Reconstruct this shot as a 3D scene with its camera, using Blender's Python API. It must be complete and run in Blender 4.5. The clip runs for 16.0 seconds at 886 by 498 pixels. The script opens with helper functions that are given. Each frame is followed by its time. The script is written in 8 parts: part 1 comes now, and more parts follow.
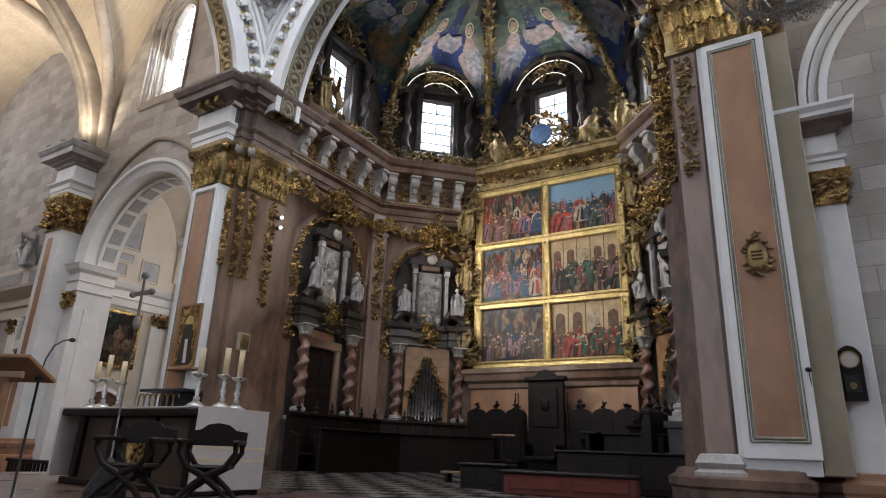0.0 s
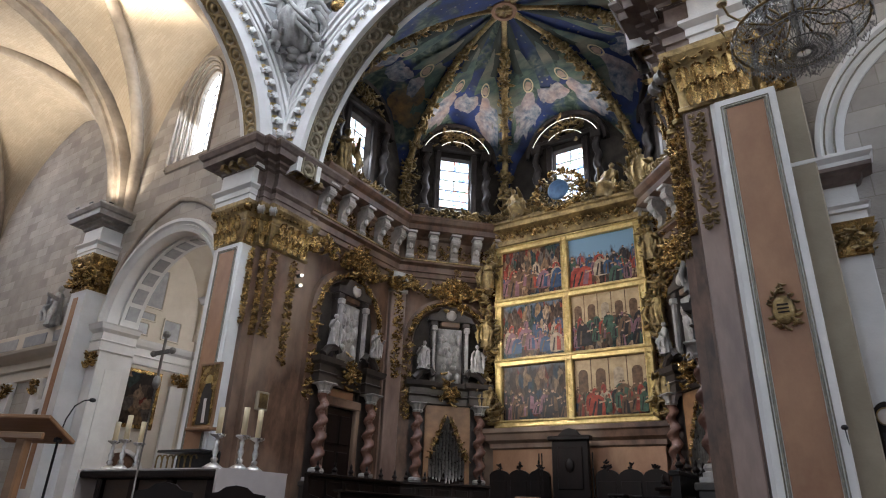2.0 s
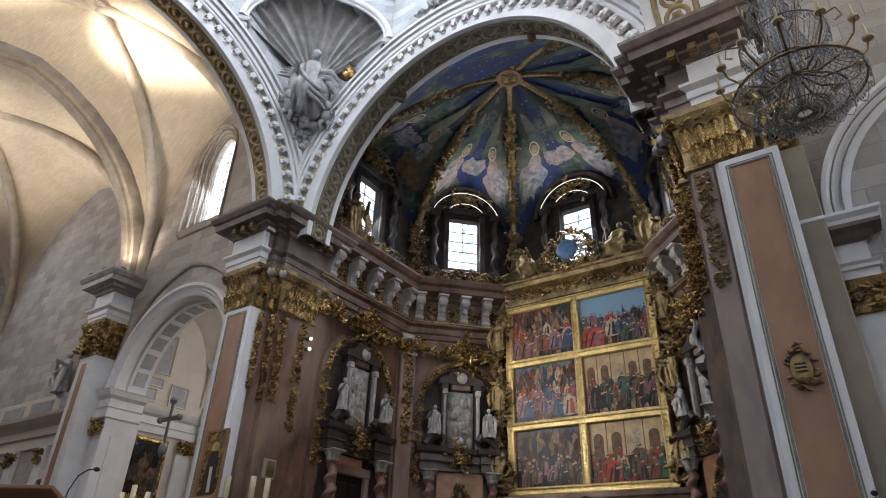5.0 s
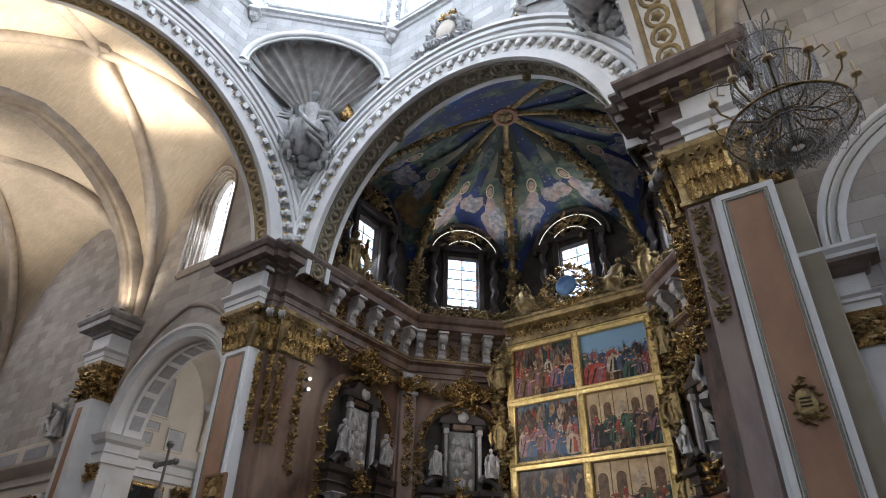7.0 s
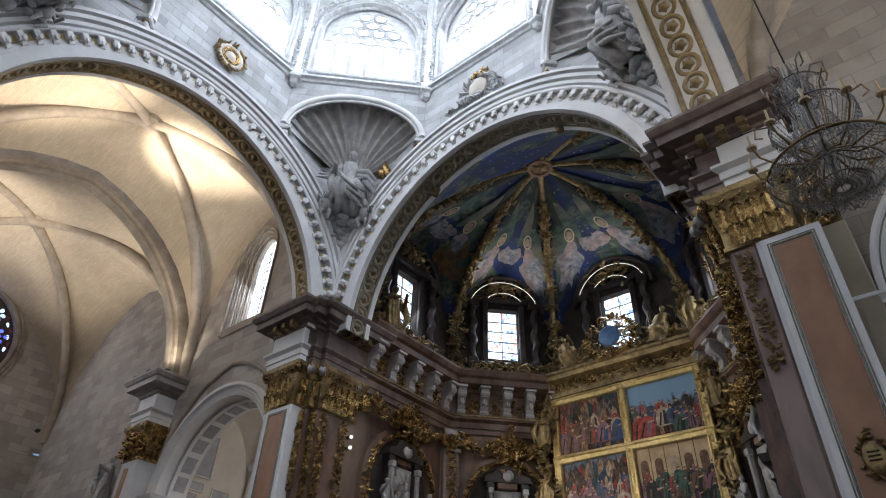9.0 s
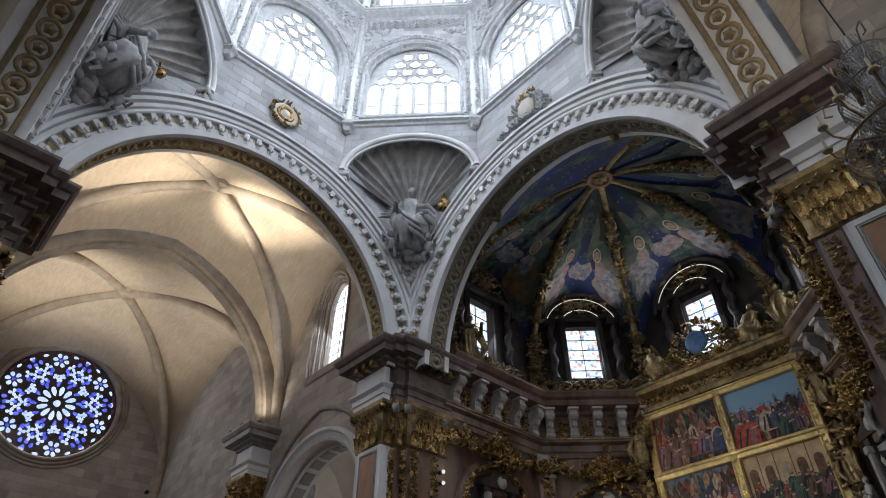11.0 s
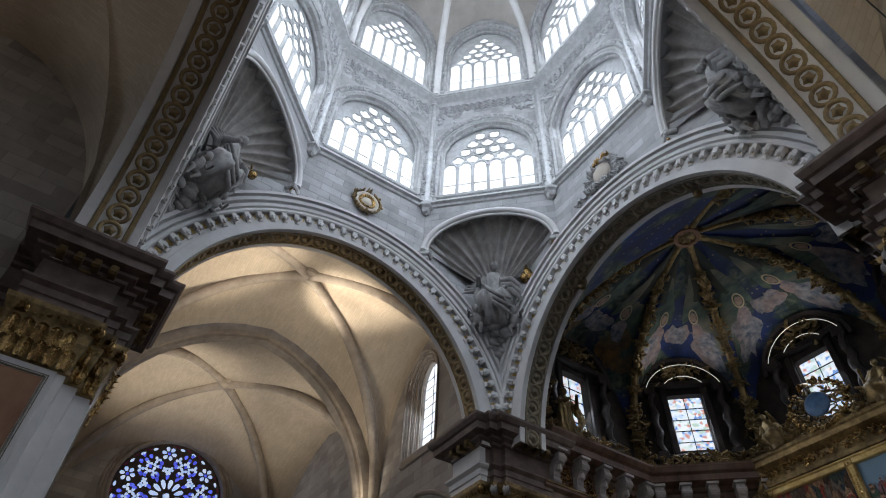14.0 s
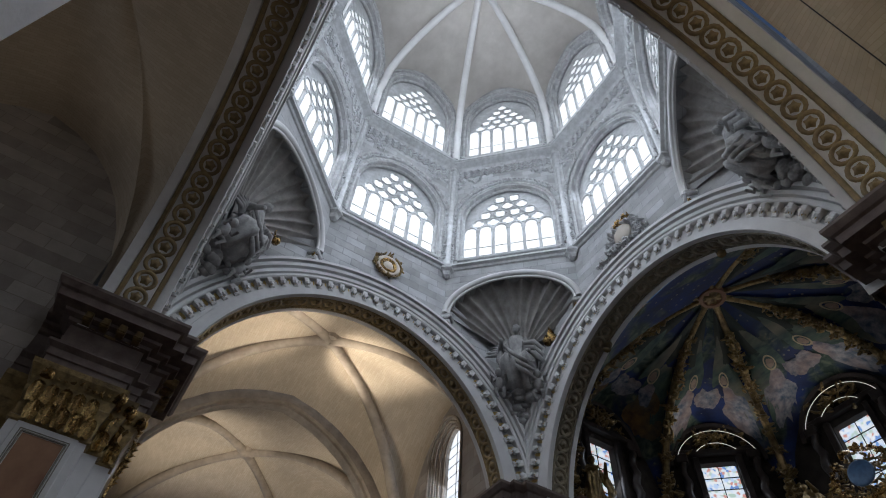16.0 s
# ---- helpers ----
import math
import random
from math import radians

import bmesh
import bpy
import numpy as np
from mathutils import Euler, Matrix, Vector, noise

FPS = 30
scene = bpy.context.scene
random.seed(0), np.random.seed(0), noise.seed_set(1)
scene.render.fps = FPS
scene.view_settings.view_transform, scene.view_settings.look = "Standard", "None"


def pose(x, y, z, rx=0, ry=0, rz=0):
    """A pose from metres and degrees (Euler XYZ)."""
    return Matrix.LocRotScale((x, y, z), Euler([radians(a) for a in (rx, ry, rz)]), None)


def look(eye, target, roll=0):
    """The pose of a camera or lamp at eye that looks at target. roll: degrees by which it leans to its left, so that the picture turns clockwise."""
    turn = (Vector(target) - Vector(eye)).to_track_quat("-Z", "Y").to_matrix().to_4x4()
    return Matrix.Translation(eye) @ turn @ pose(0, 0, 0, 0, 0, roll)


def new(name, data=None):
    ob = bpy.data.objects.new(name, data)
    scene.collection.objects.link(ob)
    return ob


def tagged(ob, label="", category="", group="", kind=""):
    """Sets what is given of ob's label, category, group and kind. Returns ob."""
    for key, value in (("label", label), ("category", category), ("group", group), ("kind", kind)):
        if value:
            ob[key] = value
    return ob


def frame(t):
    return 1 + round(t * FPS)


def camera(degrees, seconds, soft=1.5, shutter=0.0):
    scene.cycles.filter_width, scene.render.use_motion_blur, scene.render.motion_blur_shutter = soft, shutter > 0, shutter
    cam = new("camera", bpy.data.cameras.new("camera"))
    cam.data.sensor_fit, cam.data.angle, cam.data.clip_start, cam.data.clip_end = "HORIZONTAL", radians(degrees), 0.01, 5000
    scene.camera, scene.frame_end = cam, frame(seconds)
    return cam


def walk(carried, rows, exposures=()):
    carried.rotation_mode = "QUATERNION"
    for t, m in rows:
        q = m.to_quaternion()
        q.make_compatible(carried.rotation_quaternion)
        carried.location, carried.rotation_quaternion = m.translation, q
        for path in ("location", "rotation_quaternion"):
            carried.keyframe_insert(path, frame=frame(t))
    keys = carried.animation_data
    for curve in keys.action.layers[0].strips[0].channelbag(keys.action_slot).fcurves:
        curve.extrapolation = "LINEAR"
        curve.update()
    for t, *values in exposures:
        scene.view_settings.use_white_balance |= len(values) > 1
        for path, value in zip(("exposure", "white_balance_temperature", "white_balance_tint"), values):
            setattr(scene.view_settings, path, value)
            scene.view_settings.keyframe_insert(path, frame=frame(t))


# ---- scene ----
# the camera: held by hand at one spot beside a crossing pier, turning up and to the left
EX, EY, EZ = 8.25, -5.3, 1.6
cam = camera(70.92, 16.0, soft=1.1)
walk(cam, [
    (0.0, pose(EX, EY, EZ, 108.05, -2.02, 31.71)),
    (0.5, pose(EX, EY, EZ, 109.37, -1.98, 32.52)),
    (1.0, pose(EX, EY, EZ, 110.94, -2.27, 33.23)),
    (1.5, pose(EX, EY, EZ, 112.23, -2.10, 33.27)),
    (2.0, pose(EX, EY, EZ, 113.14, -2.03, 33.57)),
    (2.5, pose(EX, EY, EZ, 114.03, -1.75, 34.14)),
    (3.0, pose(EX, EY, EZ, 114.99, -1.89, 34.59)),
    (3.5, pose(EX, EY, EZ, 115.93, -1.90, 34.66)),
    (4.0, pose(EX, EY, EZ, 116.81, -2.03, 34.42)),
    (6.5, pose(EX, EY, EZ, 121.48, -1.18, 35.07)),
    (7.0, pose(EX, EY, EZ, 122.18, -1.14, 34.91)),
    (7.5, pose(EX, EY, EZ, 123.08, -1.24, 35.10)),
    (8.0, pose(EX, EY, EZ, 124.63, -1.45, 36.41)),
    (8.5, pose(EX, EY, EZ, 126.03, -1.97, 37.18)),
    (9.0, pose(EX, EY, EZ, 126.98, -1.84, 38.70)),
    (11.5, pose(EX, EY, EZ, 130.06, 0.05, 50.40)),
    (12.0, pose(EX, EY, EZ, 130.82, -0.16, 52.72)),
    (12.5, pose(EX, EY, EZ, 131.63, -0.60, 54.68)),
    (13.0, pose(EX, EY, EZ, 132.95, -1.12, 55.95)),
    (13.5, pose(EX, EY, EZ, 134.37, -1.63, 55.80)),
    (14.0, pose(EX, EY, EZ, 136.10, -2.09, 56.45)),
    (14.5, pose(EX, EY, EZ, 137.53, -2.34, 57.03)),
    (15.0, pose(EX, EY, EZ, 139.30, -2.72, 57.57)),
    (15.5, pose(EX, EY, EZ, 140.73, -2.87, 58.04)),
    (16.0, pose(EX, EY, EZ, 141.83, -3.13, 58.22)),
], exposures=[(t_, e_, 6400 - 25 * min(t_, 8), 10) for t_, e_ in ((0.0, 0.52), (3.0, 0.26), (7.0, -0.04), (9.0, -0.36), (11.5, -0.88), (13.0, -1.1), (16.0, -1.52))])

# ---- world and light ----
world = bpy.data.worlds.new("sky")
scene.world = world
world.use_nodes = True
wn = world.node_tree
sky = wn.nodes.new("ShaderNodeTexSky")
sky.sky_type = "NISHITA"
sky.sun_disc = False
sky.sun_elevation, sky.sun_rotation = radians(48), radians(150)
wn.links.new(sky.outputs[0], wn.nodes["Background"].inputs[0])
wn.nodes["Background"].inputs[1].default_value = 0.12


def lamp(name, kind, m, energy, color, size=1.0, size_y=0.0, spot=60.0, blend=0.6):
    data = bpy.data.lights.new(name, kind)
    data.energy, data.color = energy, color
    if kind == "AREA":
        data.shape = "RECTANGLE" if size_y else "SQUARE"
        data.size = size
        if size_y:
            data.size_y = size_y
    elif kind == "SPOT":
        data.spot_size, data.spot_blend, data.shadow_soft_size = radians(spot), blend, size
    else:
        data.shadow_soft_size = size
    ob = new(name, data)
    ob.matrix_world = m
    return ob


DAY = (0.86, 0.93, 1.05)
WARM = (1.0, 0.85, 0.66)
# daylight in the drum's openings; unseen fill lamps added at nave's west end, south transept
for k in range(8):
    a = radians(45 * k)
    d = Vector((math.sin(a), math.cos(a), 0))
    lamp("drum_daylight", "AREA", look(d * 6.6 + Vector((0, 0, 24.4)), (0, 0, 19.5)), 510, DAY, 3.6, 5.0)
    lamp("lantern_daylight", "AREA", look(d * 6.3 + Vector((0, 0, 31.0)), (0, 0, 29.0)), 420, DAY, 3.2, 3.6)
lamp("west_daylight", "AREA", look((0, -33.5, 14), (0, 6, 9)), 1050, DAY, 9.0, 9.0)
lamp("south_daylight", "AREA", look((25.5, 1, 14), (4, 6, 6)), 750, DAY, 7.0, 8.0)
lamp("south_lancet_daylight", "AREA", look((16.0, -6.0, 15.5), (11, 6, 9)), 200, DAY, 1.6, 3.6)
# lancet and rose of the north transept, plus fill in made-up west lancets
lamp("lancet_daylight", "AREA", look((-11.7, 6.72, 15.8), (-12.0, -3, 9)), 190, DAY, 1.1, 3.4)
lamp("west_lancet_daylight", "AREA", look((-10.8, -6.1, 15.2), (-11.5, 6, 11)), 170, DAY, 1.4, 3.6)
lamp("end_lancet_daylight", "AREA", look((-21.0, -6.1, 15.2), (-20.0, 6, 11)), 90, DAY, 1.4, 3.6)
lamp("rose_daylight", "AREA", look((-27.0, 0, 16.0), (-8, 0, 6)), 300, (0.9, 0.93, 1.0), 4.2)
# apse windows
for p in ((-5.9, 9.5, 14.5), (-4.4, 13.8, 14.5), (0.2, 15.3, 14.5), (4.4, 13.8, 14.5), (5.9, 9.9, 14.5)):
    lamp("apse_daylight", "AREA", look(p, (0, 9.5, 9.5)), 84, DAY, 1.2, 2.2)
# uplights standing on the pier cornices; nave and south transept ones unseen, added as fill
for p, aim, e, wide in (((-14.5, 4.7, 12.5), (-13.6, 3.6, 18.5), 900, 80), ((-14.7, -4.9, 12.5), (-11.5, -2.0, 19), 1700, 90),
                        ((-14.4, -4.6, 12.5), (-11.3, 2.0, 19.3), 24000, 24), ((-8.2, 4.6, 12.5), (-11.0, -3.2, 18.8), 14000, 34), ((-8.0, 4.4, 12.5), (-10.0, 2.2, 19), 1200, 55), ((-8.0, -4.4, 12.5), (-10.2, -1.2, 19), 1300, 80), ((-15.8, 5.0, 12.5), (-20.5, 2.2, 19), 3300, 70), ((-15.8, -5.0, 12.5), (-20.5, -3.2, 19), 6500, 60),
                        ((-26.6, 5.2, 12.5), (-22.5, 2.5, 19), 900, 80), ((-14.9, 5.0, 12.5), (-15.2, 6.2, 17), 250, 120),
                        ((5.0, -9.2, 12.5), (0.0, -12.5, 19), 260, 110), ((-5.0, -9.2, 12.5), (0.0, -13, 19), 180, 110), ((10.5, -5.0, 12.5), (11.0, 5.0, 16.0), 1700, 90)):
    lamp("vault_uplight", "SPOT", look(p, aim), e, WARM, 0.12, 0, wide, 0.9)


# ---- materials ----
def lin(nt, a, b):
    nt.links.new(a, b)


def surface(name, c1, c2, rough=0.6, metal=0.0, scale=3.0, fine=40.0, bump=0.15, c3=None, stains=0.35, streak=(1, 1, 1), rough_var=0.15):
    """Two-scale noise colour with stains, grain and relief."""
    m = bpy.data.materials.new(name)
    m.use_nodes = True
    nt = m.node_tree
    b = nt.nodes["Principled BSDF"]
    tc = nt.nodes.new("ShaderNodeTexCoord")
    mp = nt.nodes.new("ShaderNodeMapping")
    mp.inputs["Scale"].default_value = streak
    lin(nt, tc.outputs["Object"], mp.inputs["Vector"])
    n1 = nt.nodes.new("ShaderNodeTexNoise")
    n1.inputs["Scale"].default_value, n1.inputs["Detail"].default_value, n1.inputs["Roughness"].default_value = scale, 6, 0.62
    n2 = nt.nodes.new("ShaderNodeTexNoise")
    n2.inputs["Scale"].default_value, n2.inputs["Detail"].default_value = fine, 3
    n3 = nt.nodes.new("ShaderNodeTexNoise")
    n3.inputs["Scale"].default_value, n3.inputs["Detail"].default_value = scale * 0.22, 4
    for n in (n1, n2, n3):
        lin(nt, mp.outputs[0], n.inputs["Vector"])
    ramp = nt.nodes.new("ShaderNodeValToRGB")
    ramp.color_ramp.elements[0].position, ramp.color_ramp.elements[1].position = 0.36, 0.66
    ramp.color_ramp.elements[0].color, ramp.color_ramp.elements[1].color = (*c2, 1), (*c1, 1)
    lin(nt, n1.outputs[0], ramp.inputs[0])
    mix = nt.nodes.new("ShaderNodeMix")
    mix.data_type = "RGBA"
    mr = nt.nodes.new("ShaderNodeMapRange")
    mr.inputs[1].default_value, mr.inputs[2].default_value, mr.inputs[3].default_value, mr.inputs[4].default_value = 0.45, 0.7, 0.0, stains
    lin(nt, n3.outputs[0], mr.inputs[0])
    lin(nt, mr.outputs[0], mix.inputs[0])
    lin(nt, ramp.outputs[0], mix.inputs[6])
    dark = c3 or tuple(v * 0.6 for v in c2)
    mix.inputs[7].default_value = (*dark, 1)
    oi = nt.nodes.new("ShaderNodeObjectInfo")
    hv = nt.nodes.new("ShaderNodeHueSaturation")
    mr3 = nt.nodes.new("ShaderNodeMapRange")
    mr3.inputs[3].default_value, mr3.inputs[4].default_value = 0.93, 1.07
    lin(nt, oi.outputs["Random"], mr3.inputs[0])
    lin(nt, mr3.outputs[0], hv.inputs["Value"])
    lin(nt, mix.outputs[2], hv.inputs["Color"])
    lin(nt, hv.outputs[0], b.inputs["Base Color"])
    mr2 = nt.nodes.new("ShaderNodeMapRange")
    mr2.inputs[3].default_value, mr2.inputs[4].default_value = max(0.03, rough - rough_var), min(1, rough + rough_var)
    lin(nt, n1.outputs[0], mr2.inputs[0])
    lin(nt, mr2.outputs[0], b.inputs["Roughness"])
    b.inputs["Metallic"].default_value = metal
    if bump:
        add = nt.nodes.new("ShaderNodeMath")
        add.operation = "ADD"
        lin(nt, n1.outputs[0], add.inputs[0])
        lin(nt, n2.outputs[0], add.inputs[1])
        bp = nt.nodes.new("ShaderNodeBump")
        bp.inputs["Strength"].default_value, bp.inputs["Distance"].default_value = bump, 0.03
        lin(nt, add.outputs[0], bp.inputs["Height"])
        lin(nt, bp.outputs[0], b.inputs["Normal"])
    return m


def ashlar(name, c1, c2, mortar, bw=0.8, bh=0.38, rough=0.85, bump=0.5, axes="xz", joint=0.012, tone=0.62):
    """Coursed stone: block joints with relief, each block its own tone, worn over at a larger scale."""
    m = surface(name, c1, c2, rough, 0, 1.1, 22, 0.3 if bump > 0.3 else 0.1, stains=0.2)
    nt = m.node_tree
    b = nt.nodes["Principled BSDF"]
    tc = nt.nodes.new("ShaderNodeTexCoord")
    sx = nt.nodes.new("ShaderNodeSeparateXYZ")
    cx = nt.nodes.new("ShaderNodeCombineXYZ")
    lin(nt, tc.outputs["Object"], sx.inputs[0])
    if axes == "xyz":
        s = nt.nodes.new("ShaderNodeMath")
        s.operation = "ADD"
        lin(nt, sx.outputs[0], s.inputs[0])
        lin(nt, sx.outputs[1], s.inputs[1])
        lin(nt, s.outputs[0], cx.inputs[0])
        lin(nt, sx.outputs[2], cx.inputs[1])
    else:
        lin(nt, sx.outputs["xyz".index(axes[0])], cx.inputs[0])
        lin(nt, sx.outputs["xyz".index(axes[1])], cx.inputs[1])
    br = nt.nodes.new("ShaderNodeTexBrick")
    br.inputs["Scale"].default_value = 1.0
    br.inputs["Brick Width"].default_value, br.inputs["Row Height"].default_value = bw, bh
    br.inputs["Mortar Size"].default_value, br.inputs["Mortar Smooth"].default_value = joint, 0.4
    br.inputs["Color1"].default_value, br.inputs["Color2"].default_value = (1, 1, 1, 1), (tone, tone * 0.97, tone * 0.94, 1)
    br.inputs["Mortar"].default_value = (*mortar, 1)
    lin(nt, cx.outputs[0], br.inputs["Vector"])
    mul = nt.nodes.new("ShaderNodeMix")
    mul.data_type, mul.blend_type = "RGBA", "MULTIPLY"
    mul.inputs[0].default_value = 0.85
    src = b.inputs["Base Color"].links[0].from_socket
    lin(nt, src, mul.inputs[6])
    lin(nt, br.outputs[0], mul.inputs[7])
    lin(nt, mul.outputs[2], b.inputs["Base Color"])
    bp = nt.nodes.new("ShaderNodeBump")
    bp.invert = True
    bp.inputs["Strength"].default_value, bp.inputs["Distance"].default_value = bump, 0.03
    lin(nt, br.outputs["Fac"], bp.inputs["Height"])
    old = b.inputs["Normal"].links[0].from_node
    lin(nt, old.outputs[0], bp.inputs["Normal"])
    lin(nt, bp.outputs[0], b.inputs["Normal"])
    return m


def glow(name, c1, strength, c2=None, scale=4.0, spread=(0.4, 0.6), colors=None):
    """Daylit glass: light let through by panes of differing tint."""
    m = bpy.data.materials.new(name)
    m.use_nodes = True
    nt = m.node_tree
    nt.nodes.remove(nt.nodes["Principled BSDF"])
    e = nt.nodes.new("ShaderNodeEmission")
    e.inputs[1].default_value = strength
    tc = nt.nodes.new("ShaderNodeTexCoord")
    if colors:
        v = nt.nodes.new("ShaderNodeTexVoronoi")
        v.inputs["Scale"].default_value = scale
        lin(nt, tc.outputs["Object"], v.inputs["Vector"])
        sep = nt.nodes.new("ShaderNodeSeparateColor")
        lin(nt, v.outputs["Color"], sep.inputs[0])
        r = nt.nodes.new("ShaderNodeValToRGB")
        r.color_ramp.interpolation = "CONSTANT"
        el = r.color_ramp.elements
        for i, c in enumerate(colors):
            k = el[i] if i < 2 else el.new(i / len(colors))
            k.position, k.color = i / len(colors), (*c, 1)
        lin(nt, sep.outputs[0], r.inputs[0])
    else:
        v = nt.nodes.new("ShaderNodeTexNoise")
        v.inputs["Scale"].default_value, v.inputs["Detail"].default_value = scale, 3
        lin(nt, tc.outputs["Object"], v.inputs["Vector"])
        r = nt.nodes.new("ShaderNodeValToRGB")
        r.color_ramp.elements[0].position, r.color_ramp.elements[1].position = spread
        r.color_ramp.elements[0].color, r.color_ramp.elements[1].color = (*(c2 or c1), 1), (*c1, 1)
        lin(nt, v.outputs[0], r.inputs[0])
    lin(nt, r.outputs[0], e.inputs[0])
    lin(nt, e.outputs[0], nt.nodes["Material Output"].inputs[0])
    return m


STONE = ashlar("warm_ashlar", (0.52, 0.485, 0.45), (0.40, 0.37, 0.34), (0.62, 0.6, 0.56), 0.95, 0.42)
STONE_Y = ashlar("warm_ashlar_side", (0.52, 0.485, 0.45), (0.40, 0.37, 0.34), (0.62, 0.6, 0.56), 0.95, 0.42, axes="yz")
DRUMSTONE = ashlar("pale_drum_ashlar", (0.63, 0.645, 0.655), (0.46, 0.47, 0.48), (0.6, 0.6, 0.6), 0.8, 0.36, axes="xyz", bump=0.8)
WEB = ashlar("vault_brick", (0.55, 0.48, 0.38), (0.48, 0.415, 0.325), (0.78, 0.74, 0.68), 0.36, 0.09, axes="xy", bump=0.16, joint=0.006, tone=0.88)
WEB_Y = ashlar("vault_brick_side", (0.55, 0.48, 0.38), (0.48, 0.415, 0.325), (0.78, 0.74, 0.68), 0.36, 0.09, axes="yx", bump=0.16, joint=0.006, tone=0.88)
RIB = surface("rib_stone", (0.40, 0.345, 0.285), (0.27, 0.23, 0.19), 0.8, 0, 2.0, 30, 0.3)
WHITE = surface("white_stucco", (0.76, 0.755, 0.75), (0.66, 0.655, 0.65), 0.6, 0, 1.6, 30, 0.1, stains=0.3, c3=(0.50, 0.48, 0.46))
CARVED = surface("carved_white_stone", (0.60, 0.61, 0.61), (0.38, 0.38, 0.38), 0.75, 0, 6.0, 40, 0.5, stains=0.4)
TRACERY = surface("tracery_stone", (0.66, 0.67, 0.68), (0.48, 0.49, 0.49), 0.7, 0, 5.0, 40, 0.3)
CREAM = surface("cream_plaster", (0.66, 0.60, 0.52), (0.58, 0.52, 0.44), 0.75, 0, 1.2, 25, 0.12)
GREYPANEL = surface("grey_scagliola", (0.36, 0.36, 0.37), (0.27, 0.27, 0.29), 0.4, 0, 4.0, 25, 0.05)
SALMON = surface("salmon_marble", (0.40, 0.225, 0.125), (0.24, 0.115, 0.06), 0.5, 0, 1.1, 14, 0.05, stains=0.6, c3=(0.19, 0.09, 0.05), streak=(1, 1, 0.6))
REDMARBLE = surface("red_brown_marble", (0.175, 0.098, 0.064), (0.05, 0.027, 0.019), 0.42, 0, 2.1, 14, 0.08, stains=0.9, c3=(0.30, 0.22, 0.165), streak=(1, 1, 0.5))
DARKMARBLE = surface("dark_marble", (0.055, 0.044, 0.04), (0.024, 0.019, 0.018), 0.4, 0, 2.5, 20, 0.08, c3=(0.10, 0.08, 0.07))
GREYMARBLE = surface("grey_white_marble", (0.44, 0.41, 0.39), (0.26, 0.245, 0.235), 0.4, 0, 4.0, 30, 0.25)
GOLD = surface("gilded_wood", (0.58, 0.39, 0.15), (0.22, 0.135, 0.05), 0.26, 0.85, 5.0, 40, 0.35, c3=(0.16, 0.09, 0.03), stains=0.7)
SOFFITGOLD = surface("aged_soffit_gilding", (0.38, 0.28, 0.13), (0.22, 0.16, 0.08), 0.5, 0.35, 6, 40, 0.3, c3=(0.12, 0.09, 0.06), stains=0.6)
SOFFITGREY = surface("grey_gold_soffit", (0.30, 0.255, 0.165), (0.15, 0.125, 0.085), 0.55, 0.3, 6, 40, 0.3, c3=(0.07, 0.06, 0.05), stains=0.6)
SOFFITGROUND = surface("umber_soffit_ground", (0.36, 0.30, 0.21), (0.21, 0.17, 0.115), 0.6, 0, 5, 30, 0.2)
OLDGOLD = surface("tarnished_gilding", (0.42, 0.30, 0.13), (0.18, 0.125, 0.06), 0.36, 0.7, 6.0, 40, 0.4, c3=(0.06, 0.04, 0.02), stains=0.8)
BRIGHTGOLD = surface("burnished_gold_frame", (0.74, 0.57, 0.26), (0.48, 0.34, 0.13), 0.34, 0.75, 6.0, 50, 0.4, c3=(0.34, 0.23, 0.09), stains=0.5)
DARKWOOD = surface("dark_walnut", (0.014, 0.007, 0.0055), (0.006, 0.004, 0.0035), 0.5, 0, 3.0, 30, 0.15, streak=(1, 1, 0.15))
BROWNWOOD = surface("oiled_wood", (0.28, 0.15, 0.07), (0.17, 0.085, 0.04), 0.45, 0, 3.0, 30, 0.12, streak=(0.2, 1, 1))
PALECORNICE = surface("weathered_pale_cornice", (0.38, 0.35, 0.33), (0.24, 0.21, 0.19), 0.55, 0, 3, 30, 0.15)
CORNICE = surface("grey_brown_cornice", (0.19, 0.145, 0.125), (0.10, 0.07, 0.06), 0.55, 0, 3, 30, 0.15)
ALTARWOOD = surface("dark_altar_wood", (0.06, 0.032, 0.018), (0.025, 0.014, 0.009), 0.5, 0, 3, 30, 0.15, streak=(0.3, 1, 1))
DULLSILVER = surface("dull_silver", (0.26, 0.24, 0.22), (0.14, 0.13, 0.12), 0.4, 0.7, 10, 40, 0.1)
IRON = surface("black_iron", (0.03, 0.03, 0.032), (0.015, 0.015, 0.016), 0.45, 0.6, 8, 40, 0.1)
SILVER = surface("tarnished_silver", (0.62, 0.60, 0.57), (0.35, 0.33, 0.31), 0.3, 0.9, 10, 40, 0.1)
WAX = surface("cream_wax", (0.72, 0.60, 0.38), (0.62, 0.50, 0.30), 0.5, 0, 6, 30, 0.05)
LINEN = surface("white_linen", (0.58, 0.53, 0.50), (0.50, 0.45, 0.43), 0.9, 0, 2.5, 90, 0.15, stains=0.1)
DARKWALL = surface("near_black_stone", (0.065, 0.055, 0.047), (0.03, 0.025, 0.022), 0.75, 0, 2.5, 25, 0.4)
BEIGE = surface("beige_stone", (0.34, 0.29, 0.21), (0.27, 0.225, 0.16), 0.6, 0, 1.5, 25, 0.1)
FLOORM = surface("polished_floor_marble", (0.11, 0.065, 0.05), (0.05, 0.03, 0.025), 0.3, 0, 1.2, 14, 0.03)
